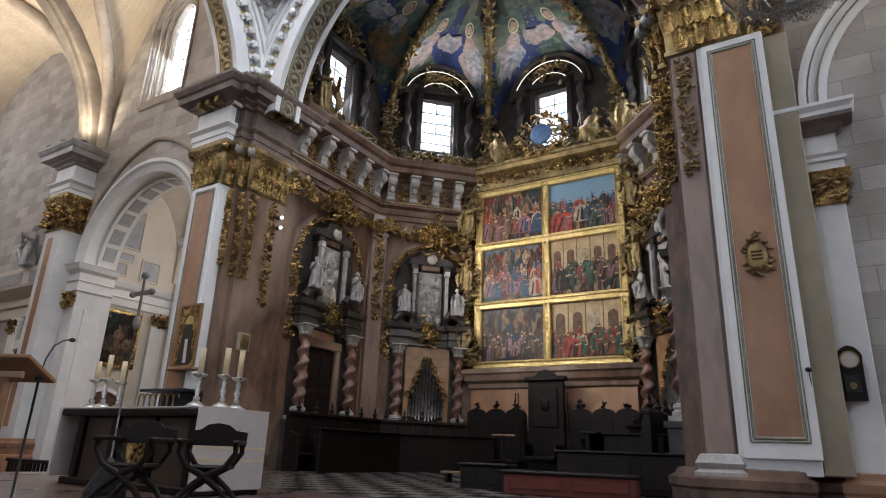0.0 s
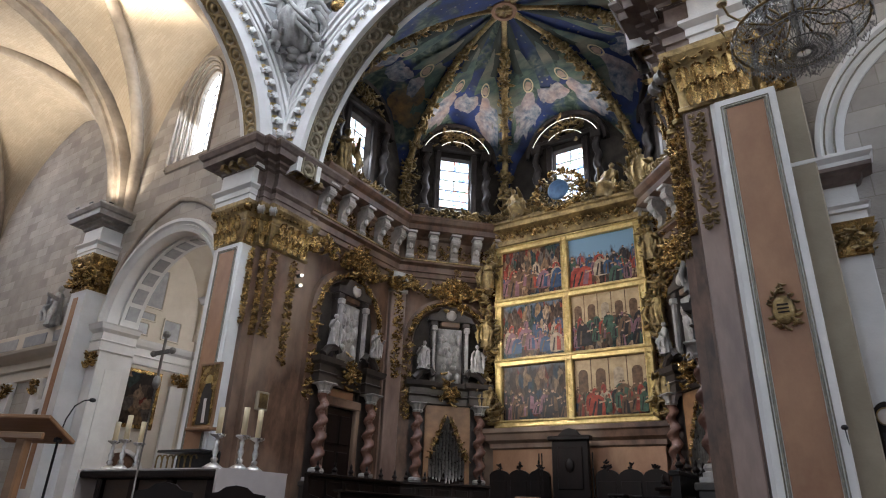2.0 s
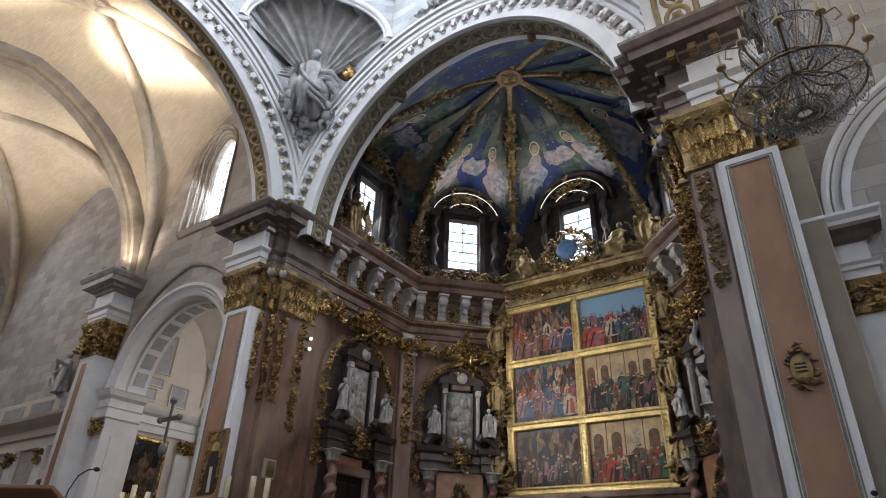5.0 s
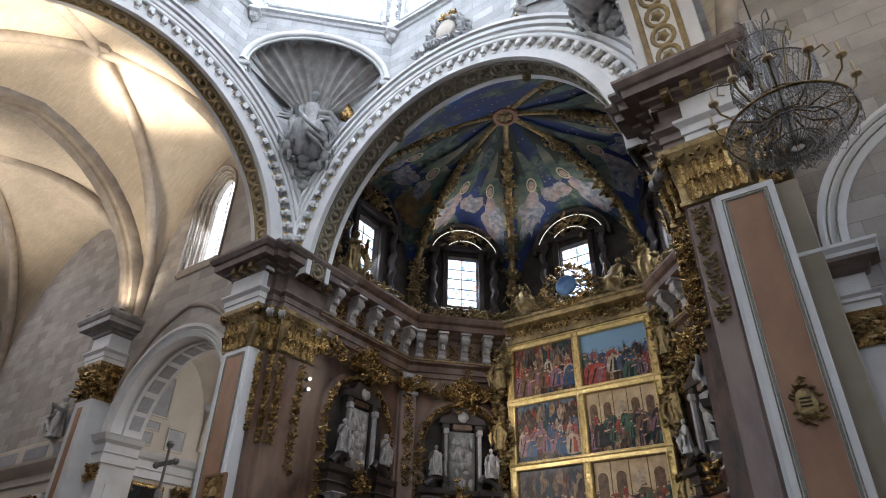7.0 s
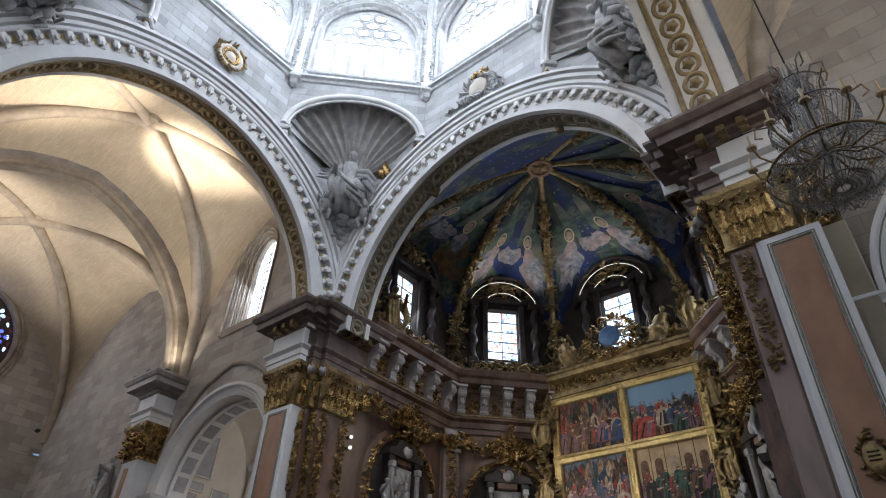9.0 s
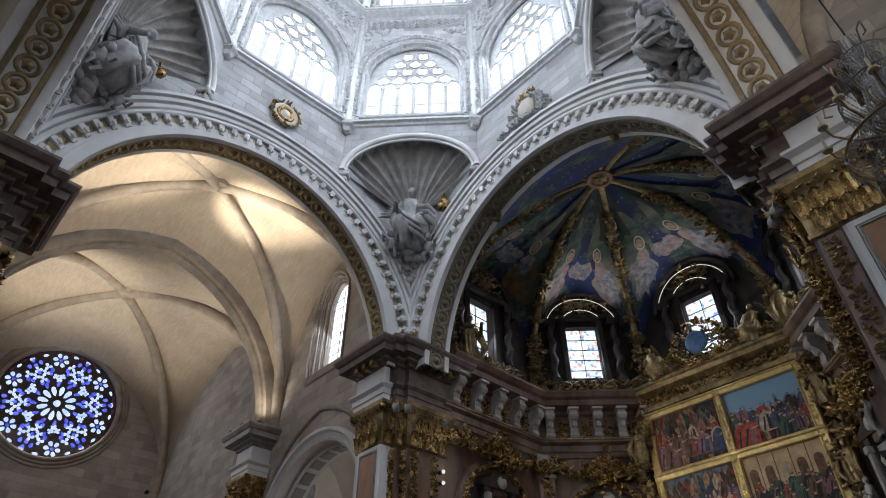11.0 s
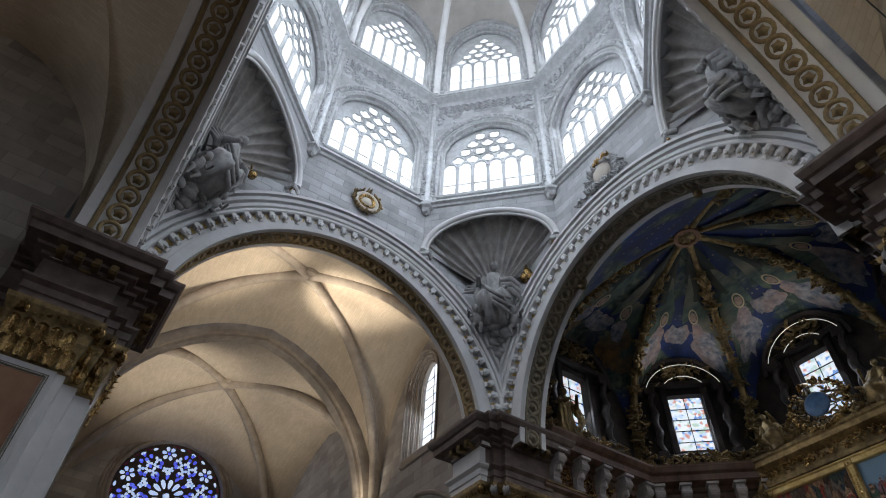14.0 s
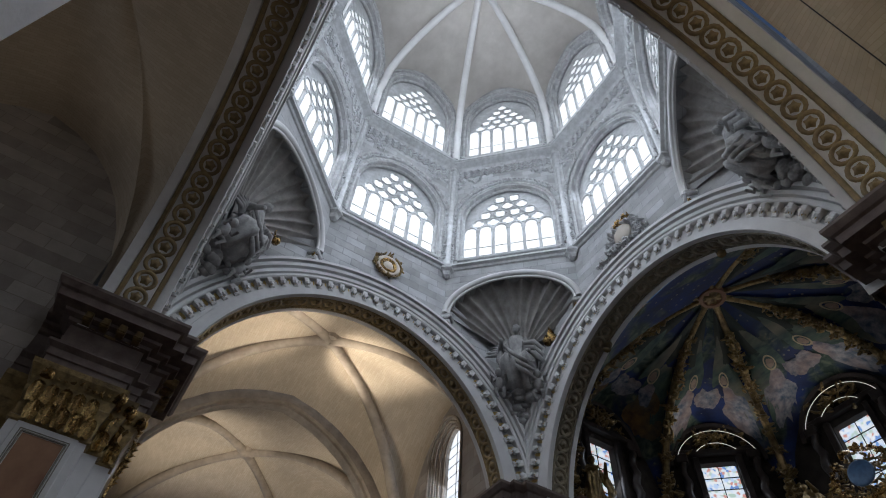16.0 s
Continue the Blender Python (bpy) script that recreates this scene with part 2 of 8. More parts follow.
PALETILE = surface("pale_floor_marble", (0.12, 0.105, 0.09), (0.075, 0.065, 0.055), 0.3, 0, 2, 14, 0.03)
BLACKTILE = surface("black_floor_marble", (0.05, 0.045, 0.045), (0.02, 0.02, 0.02), 0.18, 0, 2, 14, 0.03)
DRUMGLASS = glow("bright_clear_glass", (1.0, 1.0, 1.0), 4.2, (0.86, 0.92, 0.98), 1.5, (0.35, 0.6))
LANCETGLASS = glow("leaded_clear_glass", (1.0, 1.0, 1.0), 3.6, (0.8, 0.86, 0.95), 3.0)


for m_, v_ in ((DARKWOOD, 0.2), (DARKMARBLE, 0.3), (DARKWALL, 0.15), (REDMARBLE, 0.35), (FLOORM, 0.35)):
    m_.node_tree.nodes["Principled BSDF"].inputs["Specular IOR Level"].default_value = v_


# ---- mesh helpers ----
class Shape:
    """Vertices and faces gathered for one mesh."""

    def __init__(self):
        self.v, self.f = [], []

    def add(self, verts, faces, m=None):
        n = len(self.v)
        self.v += [tuple(m @ Vector(p)) for p in verts] if m is not None else [tuple(p) for p in verts]
        self.f += [tuple(i + n for i in q) for q in faces]
        return self

    def box(self, x0, y0, z0, x1, y1, z1, m=None, bev=0.0):
        if not bev:
            p = [(x0, y0, z0), (x1, y0, z0), (x1, y1, z0), (x0, y1, z0), (x0, y0, z1), (x1, y0, z1), (x1, y1, z1), (x0, y1, z1)]
            return self.add(p, [(3, 2, 1, 0), (4, 5, 6, 7), (0, 1, 5, 4), (1, 2, 6, 5), (2, 3, 7, 6), (3, 0, 4, 7)], m)
        b, p, rings = bev, [], [(z0, bev), (z0 + bev, 0), (z1 - bev, 0), (z1, bev)]
        for z, i in rings:
            a0, a1, c0, c1 = x0 + i, x1 - i, y0 + i, y1 - i
            k = b if i == 0 else b * 0.4
            p += [(a0 + k, c0, z), (a1 - k, c0, z), (a1, c0 + k, z), (a1, c1 - k, z), (a1 - k, c1, z), (a0 + k, c1, z), (a0, c1 - k, z), (a0, c0 + k, z)]
        f = [tuple(range(7, -1, -1)), tuple(range(24, 32))]
        for r in range(3):
            f += [(r * 8 + i, r * 8 + (i + 1) % 8, r * 8 + 8 + (i + 1) % 8, r * 8 + 8 + i) for i in range(8)]
        return self.add(p, f, m)

    def grid(self, rows, close=False, m=None):
        """A skin over rows of points, all rows of one length."""
        n, w = len(rows), len(rows[0])
        f = []
        for i in range(n - 1):
            for j in range(w if close else w - 1):
                k = (j + 1) % w
                f.append((i * w + j, i * w + k, (i + 1) * w + k, (i + 1) * w + j))
        return self.add([p for r in rows for p in r], f, m)

    def lathe(self, prof, n=16, m=None, flute=0.0, lobes=8):
        rows = []
        for r, z in prof:
            rows.append([(r * (1 + flute * math.cos(lobes * a)) * math.cos(a), r * (1 + flute * math.cos(lobes * a)) * math.sin(a), z)
                         for a in (math.tau * i / n for i in range(n))])
        self.grid(rows, True, m)
        k = len(self.v) - n * len(rows)
        self.f.append(tuple(k + i for i in range(n - 1, -1, -1)))
        self.f.append(tuple(k + n * (len(rows) - 1) + i for i in range(n)))
        return self

    def tube(self, pts, r, n=6, m=None):
        """A tube along points; r a number or one per point."""
        pts = [Vector(p) for p in pts]
        rows, up = [], None
        for i, p in enumerate(pts):
            d = (pts[min(i + 1, len(pts) - 1)] - pts[max(i - 1, 0)]).normalized()
            if up is None:
                up = Vector((0, 0, 1)) if abs(d.z) < 0.9 else Vector((1, 0, 0))
            s = d.cross(up).normalized()
            up = s.cross(d).normalized()
            q = r[i] if isinstance(r, (list, tuple)) else r
            rows.append([tuple(p + (s * math.cos(a) + up * math.sin(a)) * q) for a in (math.tau * j / n for j in range(n))])
        self.grid(rows, True, m)
        k = len(self.v) - n * len(rows)
        self.f.append(tuple(k + i for i in range(n)))
        self.f.append(tuple(k + n * (len(rows) - 1) + i for i in range(n - 1, -1, -1)))
        return self

    def ball(self, c, r, n=8, wob=0.0, seed=0):
        rx, ry, rz = r if isinstance(r, (tuple, list)) else (r, r, r)
        rows, rnd = [], random.Random(seed)
        for i in range(n // 2 + 1):
            t = math.pi * i / (n // 2)
            rows.append([(c[0] + rx * math.sin(t) * math.cos(a) * (1 + wob * rnd.uniform(-1, 1)), c[1] + ry * math.sin(t) * math.sin(a) * (1 + wob * rnd.uniform(-1, 1)),
                          c[2] - rz * math.cos(t)) for a in (math.tau * j / n for j in range(n))])
        return self.grid(rows, True)

    def sweep(self, path, prof, closed=False, ends=True):
        """A profile of (out, z) carried along a plan path with mitred corners; out is to the right of the way."""
        n, rows = len(path), []
        for i in range(n):
            p = Vector(path[i])
            a = Vector(path[(i - 1) % n]) if closed or i > 0 else None
            b = Vector(path[(i + 1) % n]) if closed or i < n - 1 else None
            d1 = (p - a).normalized() if a is not None else (b - p).normalized()
            d2 = (b - p).normalized() if b is not None else d1
            n1, n2 = Vector((d1.y, -d1.x)), Vector((d2.y, -d2.x))
            s = n1 + n2
            s = s / max(0.2, 1 + n1.dot(n2))
            rows.append([(p.x + s.x * o, p.y + s.y * o, z) for o, z in prof])
        if closed:
            rows.append(rows[0])
        k = len(self.v)
        self.grid(rows)
        if ends and not closed:
            w = len(prof)
            self.f.append(tuple(k + i for i in range(w)))
            self.f.append(tuple(k + w * (n - 1) + i for i in range(w - 1, -1, -1)))
        return self

    def band(self, prof, c, a0, a1, n, m=None, rise=1.0):
        """A profile of (radius, depth) carried round an arch: centre c = (u, z), angles in degrees from the right; local x = u, y = depth."""
        rows = []
        for i in range(n + 1):
            a = radians(a0 + (a1 - a0) * i / n)
            rows.append([(c[0] + r * math.cos(a), d, c[1] + r * rise * math.sin(a)) for r, d in prof])
        return self.grid(rows, False, m)

    def extrude(self, outline, d0, d1, m=None):
        """A closed outline in local x, z pulled from depth d0 to d1."""
        n = len(outline)
        p = [(u, d0, z) for u, z in outline] + [(u, d1, z) for u, z in outline]
        f = [tuple(range(n)), tuple(range(2 * n - 1, n - 1, -1))] + [(i, n + i, n + (i + 1) % n, (i + 1) % n) for i in range(n)]
        return self.add(p, f, m)

    def mesh(self, name, mat, smooth=False):
        me = bpy.data.meshes.new(name)
        me.from_pydata(self.v, [], self.f)
        me.validate()
        if smooth:
            me.polygons.foreach_set("use_smooth", [True] * len(me.polygons))
        me.materials.append(mat)
        me.update()
        return me


def part(name, sh, mat, parent=None, label="", smooth=False):
    ob = new(name, sh.mesh(name, mat, smooth) if isinstance(sh, Shape) else sh)
    ob.parent = parent
    return tagged(ob, label)


def thing(name, label, category, group="", kind="", at=(0, 0, 0)):
    ob = new(name)
    ob.location = at
    ob.empty_display_size = 0.1
    return tagged(ob, label, category, group, kind)


def setting(name, sh, mat, label, category, smooth=False):
    ob = new(name, sh.mesh(name, mat, smooth))
    return tagged(ob, label, category, "", "structure")


def rotz(k):
    return Matrix.Rotation(radians(k), 4, "Z")


def plane(ox, oy, ux, uy):
    """A wall's frame: local x along (ux, uy), local y into the wall (to the left of the way), z up."""
    d = Vector((ux, uy, 0)).normalized()
    n = Vector((-d.y, d.x, 0))
    return Matrix(((d.x, n.x, 0, ox), (d.y, n.y, 0, oy), (0, 0, 1, 0), (0, 0, 0, 1)))


def arch_curve(uc, hw, zs, rise, n=16, point=0.0):
    """Points of an arch from its right springing to the left one; point over 0 makes it pointed."""
    out = []
    for i in range(n + 1):
        a = math.pi * i / n
        u, z = math.cos(a), math.sin(a)
        if point:
            s = 1 if u >= 0 else -1
            k = 1 + point
            t = abs(math.pi / 2 - a) / (math.pi / 2)
            top = math.sqrt(k * k - point * point)
            b = math.acos(point / k) * (1 - t)
            u, z = s * (k * math.cos(b) - point), k * math.sin(b) / top
        out.append((uc + hw * u, zs + rise * z))
    return out


def pierced(sh, m, u0, u1, z0, z1, opens, d=0.6):
    """A wall in local frame m, d thick, with arched openings (uc, half width, sill, spring, rise, point), none over another."""
    opens = sorted(opens)
    cur = u0
    quads, reveal = [], []
    for uc, hw, zb, zs, rise, pt in opens:
        quads.append([(cur, z0), (uc - hw, z0), (uc - hw, z1), (cur, z1)])
        if zb > z0:
            quads.append([(uc - hw, z0), (uc + hw, z0), (uc + hw, zb), (uc - hw, zb)])
        c = arch_curve(uc, hw, zs, rise, 20, pt)[::-1]
        for a, b in zip(c, c[1:]):
            quads.append([a, b, (b[0], z1), (a[0], z1)])
        loop = [(uc - hw, zb)] + c + [(uc + hw, zb)]
        reveal += list(zip(loop, loop[1:] + ([loop[0]] if zb > z0 else [])))
        cur = uc + hw
    quads.append([(cur, z0), (u1, z0), (u1, z1), (cur, z1)])
    for qd in quads:
        sh.add([(u, 0, z) for u, z in qd] + [(u, d, z) for u, z in qd], [(0, 1, 2, 3), (7, 6, 5, 4)], m)
    for a, b in reveal:
        sh.add([(a[0], 0, a[1]), (b[0], 0, b[1]), (b[0], d, b[1]), (a[0], d, a[1])], [(0, 1, 2, 3)], m)
    sh.add([(u0, 0, z0), (u0, d, z0), (u0, d, z1), (u0, 0, z1), (u1, 0, z0), (u1, d, z0), (u1, d, z1), (u1, 0, z1)],
           [(0, 1, 2, 3), (7, 6, 5, 4), (3, 2, 6, 7)], m)
    return sh


def leaf(sh, p, ax, size, rnd):
    """A curled, pointed leaf lump with two lobes."""
    q = Euler((rnd.uniform(-0.7, 0.7), rnd.uniform(-0.7, 0.7), rnd.uniform(0, math.tau))).to_matrix()
    a, b, c = size * rnd.uniform(0.8, 1.5), size * rnd.uniform(0.35, 0.6), size * rnd.uniform(0.3, 0.5)
    rows = []
    for i in range(5):
        t = math.pi * i / 4
        row = []
        for j in range(6):
            f = math.tau * j / 6
            v = q @ Vector((-a * math.cos(t), b * math.sin(t) * math.cos(f), c * math.sin(t) * math.sin(f) + 0.35 * a * math.cos(t) ** 2))
            row.append((p[0] + v.x, p[1] + v.y, p[2] + v.z))
        rows.append(row)
    sh.grid(rows, True)


def acanthus(sh, p, out, w, h):
    """A standing ribbed leaf at p that leans out and curls over at its tip."""
    o = Vector((out[0], out[1], 0)).normalized()
    t = Vector((-o.y, o.x, 0))
    rows = []
    for i in range(7):
        v = i / 6
        wid = w * (0.55 + 0.45 * math.sin(math.pi * min(1, v * 0.85 + 0.1))) * (1 if v < 0.9 else 0.6)
        lift = 0.04 + 0.3 * h * v ** 3
        drop_ = 0.12 * h if i == 6 else 0.0
        rows.append([tuple(Vector(p) + t * (wid * (k / 4 - 0.5)) + o * (lift + 0.035 * (1 if k % 2 == 0 else 0) - 0.05 * abs(k - 2) / 2) + Vector((0, 0, h * v - drop_))) for k in range(5)])
    sh.grid(rows)


def foliage(m, shape_fn, n, size, seed):
    """n leaves at the local places that shape_fn(rnd) gives."""
    rnd, sh = random.Random(seed), Shape()
    for i in range(n):
        leaf(sh, m @ Vector(shape_fn(rnd)), None, size * rnd.uniform(0.6, 1.3), rnd)
    return sh


# ---- the large structure ----
H = 6.2            # half width of the crossing
ZC, RI = 11.4, 5.3   # crossing arches: centre height and inner radius
RISE = 1.075       # the inner curve is a little stilted
DECK = 0.95        # raised sanctuary floor
K8 = math.tan(math.pi / 8)

sh = Shape().box(-40, -40, -0.3, 40, 40, 0)
floor = setting("floor", sh, FLOORM, "polished brown marble floor of the church", "floor")
sh = Shape()
for i in range(5):
    sh.box(-5.3 - 0.35 * (4 - i), -4.2 - 0.35 * (4 - i), 0.0 if i == 0 else 0.19 * i, 5.3, 15.5, 0.19 * (i + 1))
deck = setting("pavement", sh, FLOORM, "raised brown marble sanctuary platform with steps", "platform")

# crossing walls above the arches
def crossing_wall(k, name):
    SD = {0: 0.88, 90: 0.8}.get(k, 1.3)
    m = rotz(k)
    sh = Shape()
    c = [(RI * math.cos(radians(a)), ZC + RI * RISE * math.sin(radians(a))) for a in range(180, -1, -5)]
    for y, flip in ((H, 0), (H + SD, 1)):
        for a, b in zip(c, c[1:]):
            sh.add([(a[0], y, a[1]), (b[0], y, b[1]), (b[0], y, 21.0), (a[0], y, 21.0)], [(0, 1, 2, 3)], m)
        sh.add([(-7.7, y, ZC), (-RI, y, ZC), (-RI, y, 21.0), (-7.7, y, 21.0)], [(0, 1, 2, 3)], m)
        sh.add([(7.7, y, ZC), (RI, y, ZC), (RI, y, 21.0), (7.7, y, 21.0)], [(3, 2, 1, 0)], m)
    for a, b in zip(c, c[1:]):
        sh.add([(a[0], H, a[1]), (b[0], H, b[1]), (b[0], H + SD, b[1]), (a[0], H + SD, a[1])], [(0, 1, 2, 3)], m)
    return setting(name, sh, DRUMSTONE, "pale grey ashlar wall over a round crossing arch", "wall")


wall_east, wall_north, wall_west, wall_south = [crossing_wall(k, n) for k, n in ((0, "wall_east"), (90, "wall_north"), (180, "wall_west"), (270, "wall_south"))]


def crossing_arch(k):
    """Archivolt, bracket ring and guilloche soffit of one crossing arch."""
    ob = thing("crossing_arch", "white moulded arch with gilded brackets and guilloche soffit", "arch", "arches of the crossing")
    m = rotz(k)
    f_ = {0: 0.88, 90: 0.8}.get(k, 1.3) / 1.2    # depth of the soffit
    prof = [(6.20, H), (6.20, H - 0.16), (6.24, H - 0.2), (6.32, H - 0.20), (6.34, H - 0.06), (6.39, H - 0.06), (6.41, H - 0.2), (6.52, H - 0.22), (6.54, H - 0.08), (6.60, H - 0.08), (6.62, H - 0.26), (6.74, H - 0.28), (6.76, H - 0.12), (6.80, H - 0.12), (6.82, H - 0.34), (6.93, H - 0.34), (6.95, H)]
    part("archivolt", Shape().band(prof, (0, ZC), 0, 180, 64, m), WHITE, ob)
    part("face_band", Shape().band([(RI - 0.03, H + 0.1), (RI - 0.03, H - 0.09), (RI + 0.32, H - 0.09), (RI + 0.34, H - 0.05), (RI + 0.5, H - 0.05), (RI + 0.5, H)], (0, ZC), 0, 180, 64, m, RISE), WHITE, ob)
    part("soffit_border", Shape().band([(RI, H + 0.12 * f_), (RI - 0.06, H + 0.14 * f_), (RI - 0.06, H + 0.22 * f_), (RI, H + 0.25 * f_)], (0, ZC), 0, 180, 64, m, RISE), SOFFITGREY if k == 0 else SOFFITGOLD, ob, "gilded border")
    part("soffit_border", Shape().band([(RI, H + 0.87 * f_), (RI - 0.06, H + 0.9 * f_), (RI - 0.06, H + 0.98 * f_), (RI, H + 1.0 * f_)], (0, ZC), 0, 180, 64, m, RISE), SOFFITGREY if k == 0 else SOFFITGOLD, ob, "gilded border")
    part("soffit_edge", Shape().band([(RI, H + 1.02 * f_), (RI - 0.05, H + 1.02 * f_), (RI - 0.05, H + 1.26 * f_), (RI + 0.4, H + 1.26 * f_)], (0, ZC), 0, 180, 64, m, RISE), WHITE, ob)
    part("soffit_ground", Shape().band([(RI - 0.006, H + 0.02), (RI - 0.006, H + 1.2 * f_)], (0, ZC), 0, 180, 64, m, RISE), SOFFITGROUND if k in (0, 90) else WHITE, ob)
    # guilloche rings with rosettes on the soffit
    ring = Shape()
    ring.add(*ring_geo(0.25, 0.2, 0.05))
    rm = ring.mesh("guilloche_ring", SOFFITGREY if k == 0 else SOFFITGOLD, True)
    ros = Shape().lathe([(0.14, 0), (0.13, 0.03), (0.06, 0.05), (0.05, 0.09), (0.005, 0.1)], 10, None, 0.18, 5)
    rs = ros.mesh("rosette", SOFFITGREY if k == 0 else SOFFITGOLD, True)
    br = bracket_geo().mesh("bracket", WHITE, False)
    lf = Shape()
    acanthus(lf, (0, -0.1, 0.17), (0, -1), 0.17, -0.34)
    acanthus(lf, (-0.15, -0.02, 0.16), (0, -1), 0.11, -0.28)
    lf = lf.mesh("bracket_leaf", BRIGHTGOLD, True)
    n = 34
    for i in range(n):
        a = radians(180 * (i + 0.5) / n)
        p = m @ Matrix.Translation((RI * math.cos(a), H + 0.56 * f_, ZC + RI * RISE * math.sin(a))) @ Matrix.Rotation(-a, 4, "Y") @ Matrix.Rotation(radians(-90), 4, "Y")
        gr = part("guilloche_ring", rm, None, ob)
        gr.matrix_basis = p
        part("rosette", rs, None, gr)
    n = 44
    for i in range(n):
        a = radians(180 * (i + 0.5) / n)
        p = m @ Matrix.Translation((5.99 * math.cos(a), H, ZC + 5.99 * math.sin(a))) @ Matrix.Rotation(-a + radians(90), 4, "Y")
        bk = part("bracket", br, None, ob)
        bk.matrix_basis = p
        part("bracket_leaf", lf, None, bk)
    return ob


def ring_geo(r, w, h):
    v, f, n = [], [], 14
    for i in range(n):
        a = math.tau * i / n
        for rr, z in ((r + 0.05, 0), (r + 0.03, h), (r - 0.05, h), (r - 0.07, 0)):
            v.append((rr * math.cos(a), rr * math.sin(a), z))
    for i in range(n):
        k = (i + 1) % n
        f += [(i * 4 + j, i * 4 + j + 1, k * 4 + j + 1, k * 4 + j) for j in range(3)]
    return v, f


def bracket_geo():
    """A scrolled modillion with a leaf, pointing to local -y, upright along z."""
    s = Shape()
    s.box(-0.09, -0.2, 0.06, 0.09, 0, 0.2, None, 0.02)
    s.tube([(-0.1, -0.14, 0.03), (0.1, -0.14, 0.03)], 0.07, 8)
    s.tube([(-0.08, -0.06, -0.12), (0.08, -0.06, -0.12)], 0.055, 8)
    s.box(-0.06, -0.12, -0.13, 0.06, 0, 0.1, None, 0.02)
    s.ball((0, -0.2, -0.03), (0.06, 0.04, 0.1), 6)
    return s


for k in (0, 90, 180, 270):
    crossing_arch(k)

# crossing piers: path of the plan on the crossing side, re-entrant corner between the two arch jambs
BASE = [(0.0, 0.0), (0.34, 0.0), (0.34, 0.95), (0.30, 1.0), (0.22, 1.02), (0.22, 1.2), (0.26, 1.24), (0.26, 1.36), (0.16, 1.42), (0.12, 1.5), (0.0, 1.52)]
CAPITAL = [(0.0, 8.85), (0.05, 8.87), (0.05, 8.95), (0.02, 8.98), (0.03, 9.3), (0.1, 9.6), (0.08, 9.65), (0.12, 9.85), (0.24, 10.08), (0.26, 10.2), (0.0, 10.22)]
ENTAB = [(0.0, 10.2), (0.12, 10.22), (0.12, 10.42), (0.16, 10.44), (0.16, 10.62), (0.26, 10.72), (0.26, 10.78), (0.08, 10.8), (0.08, 11.38), (0.18, 11.42), (0.2, 11.5),
         (0.34, 11.55), (0.36, 11.62), (0.62, 11.66), (0.64, 11.86), (0.7, 11.9), (0.78, 12.04), (0.78, 12.12), (0.0, 12.16)]


def crossing_pier(k, name_label):
    m2 = rotz(k).to_2x2()

    def P(pts):
        return [tuple(m2 @ Vector(p)) for p in pts]
    ob = thing("crossing_pier", name_label, "pier", "piers of the crossing")
    # as the north-east pier: jamb of the east arch faces +x, jamb of the north arch faces -y
    path = [(-8.3, 6.2), (-7.6, 6.2), (-7.6, 5.42), (-6.05, 5.42), (-6.05, 5.75), (-5.75, 5.75), (-5.75, 6.05), (-5.42, 6.05), (-5.42, 7.6), (-6.2, 7.6), (-6.2, 8.3)]
    if k in (0, 270):   # sanctuary side: the marble jamb stands further back
        path = [(-8.3, 6.2), (-7.6, 6.2), (-7.6, 5.42), (-6.35, 5.42), (-6.35, 5.75), (-6.15, 5.75), (-6.15, 6.05), (-5.95, 6.05), (-5.95, 7.6), (-6.2, 7.6), (-6.2, 8.3)]
    if k == 270:
        path = [(-b, -a) for a, b in path][::-1]
    if k == 180:   # the one beside the camera is slimmer
        path = [(-7.7, 6.7), (-7.55, 6.7), (-7.55, 6.45), (-6.5, 6.45), (-6.5, 6.7), (-6.5, 7.6), (-6.5, 7.7)]
    core = path + [(path[0][0], path[-1][1])]
    tk = 0.4 if k == 180 else 1.0
    q = P(core)
    sh = Shape()
    n = len(q)
    sh.add([(x, y, 0) for x, y in q] + [(x, y, 11.6) for x, y in q], [(i, (i + 1) % n, n + (i + 1) % n, n + i) for i in range(n)])
    red = k in (0, 270)
    part("shaft", sh, WHITE if not red else REDMARBLE, ob)
    part("base", Shape().sweep(P(path), [(o * (0.2 if k == 180 else 0.9), z) for o, z in BASE]), REDMARBLE, ob, "reddish marble base")
    part("capital", Shape().sweep(P(path), CAPITAL), OLDGOLD, ob, "gilded corinthian capital")
    # on the north-west pier (90) the brown puts shade into the entablature's colour
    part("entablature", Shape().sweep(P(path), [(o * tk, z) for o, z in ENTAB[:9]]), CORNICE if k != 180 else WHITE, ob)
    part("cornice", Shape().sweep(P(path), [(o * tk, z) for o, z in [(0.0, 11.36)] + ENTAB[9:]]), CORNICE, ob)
    return ob


for k in (0, 90, 180, 270):
    crossing_pier(k, "tall crossing pier with marble panels and gilded capitals")

# ---- octagonal drum ----
def face_frame(k, ap):
    """Wall frame of drum face k (0 east, going round to the north): local y points outwards."""
    a = radians(45 * k)
    n = Vector((-math.sin(a), math.cos(a)))
    u = Vector((n.y, -n.x))
    return Matrix(((u.x, n.x, 0, n.x * ap), (u.y, n.y, 0, n.y * ap), (0, 0, 1, 0), (0, 0, 0, 1)))


def octagon(ap):
    r = ap / math.cos(math.pi / 8)
    return [(r * math.cos(math.pi / 8 + math.pi / 4 * i), r * math.sin(math.pi / 8 + math.pi / 4 * i)) for i in range(8)]


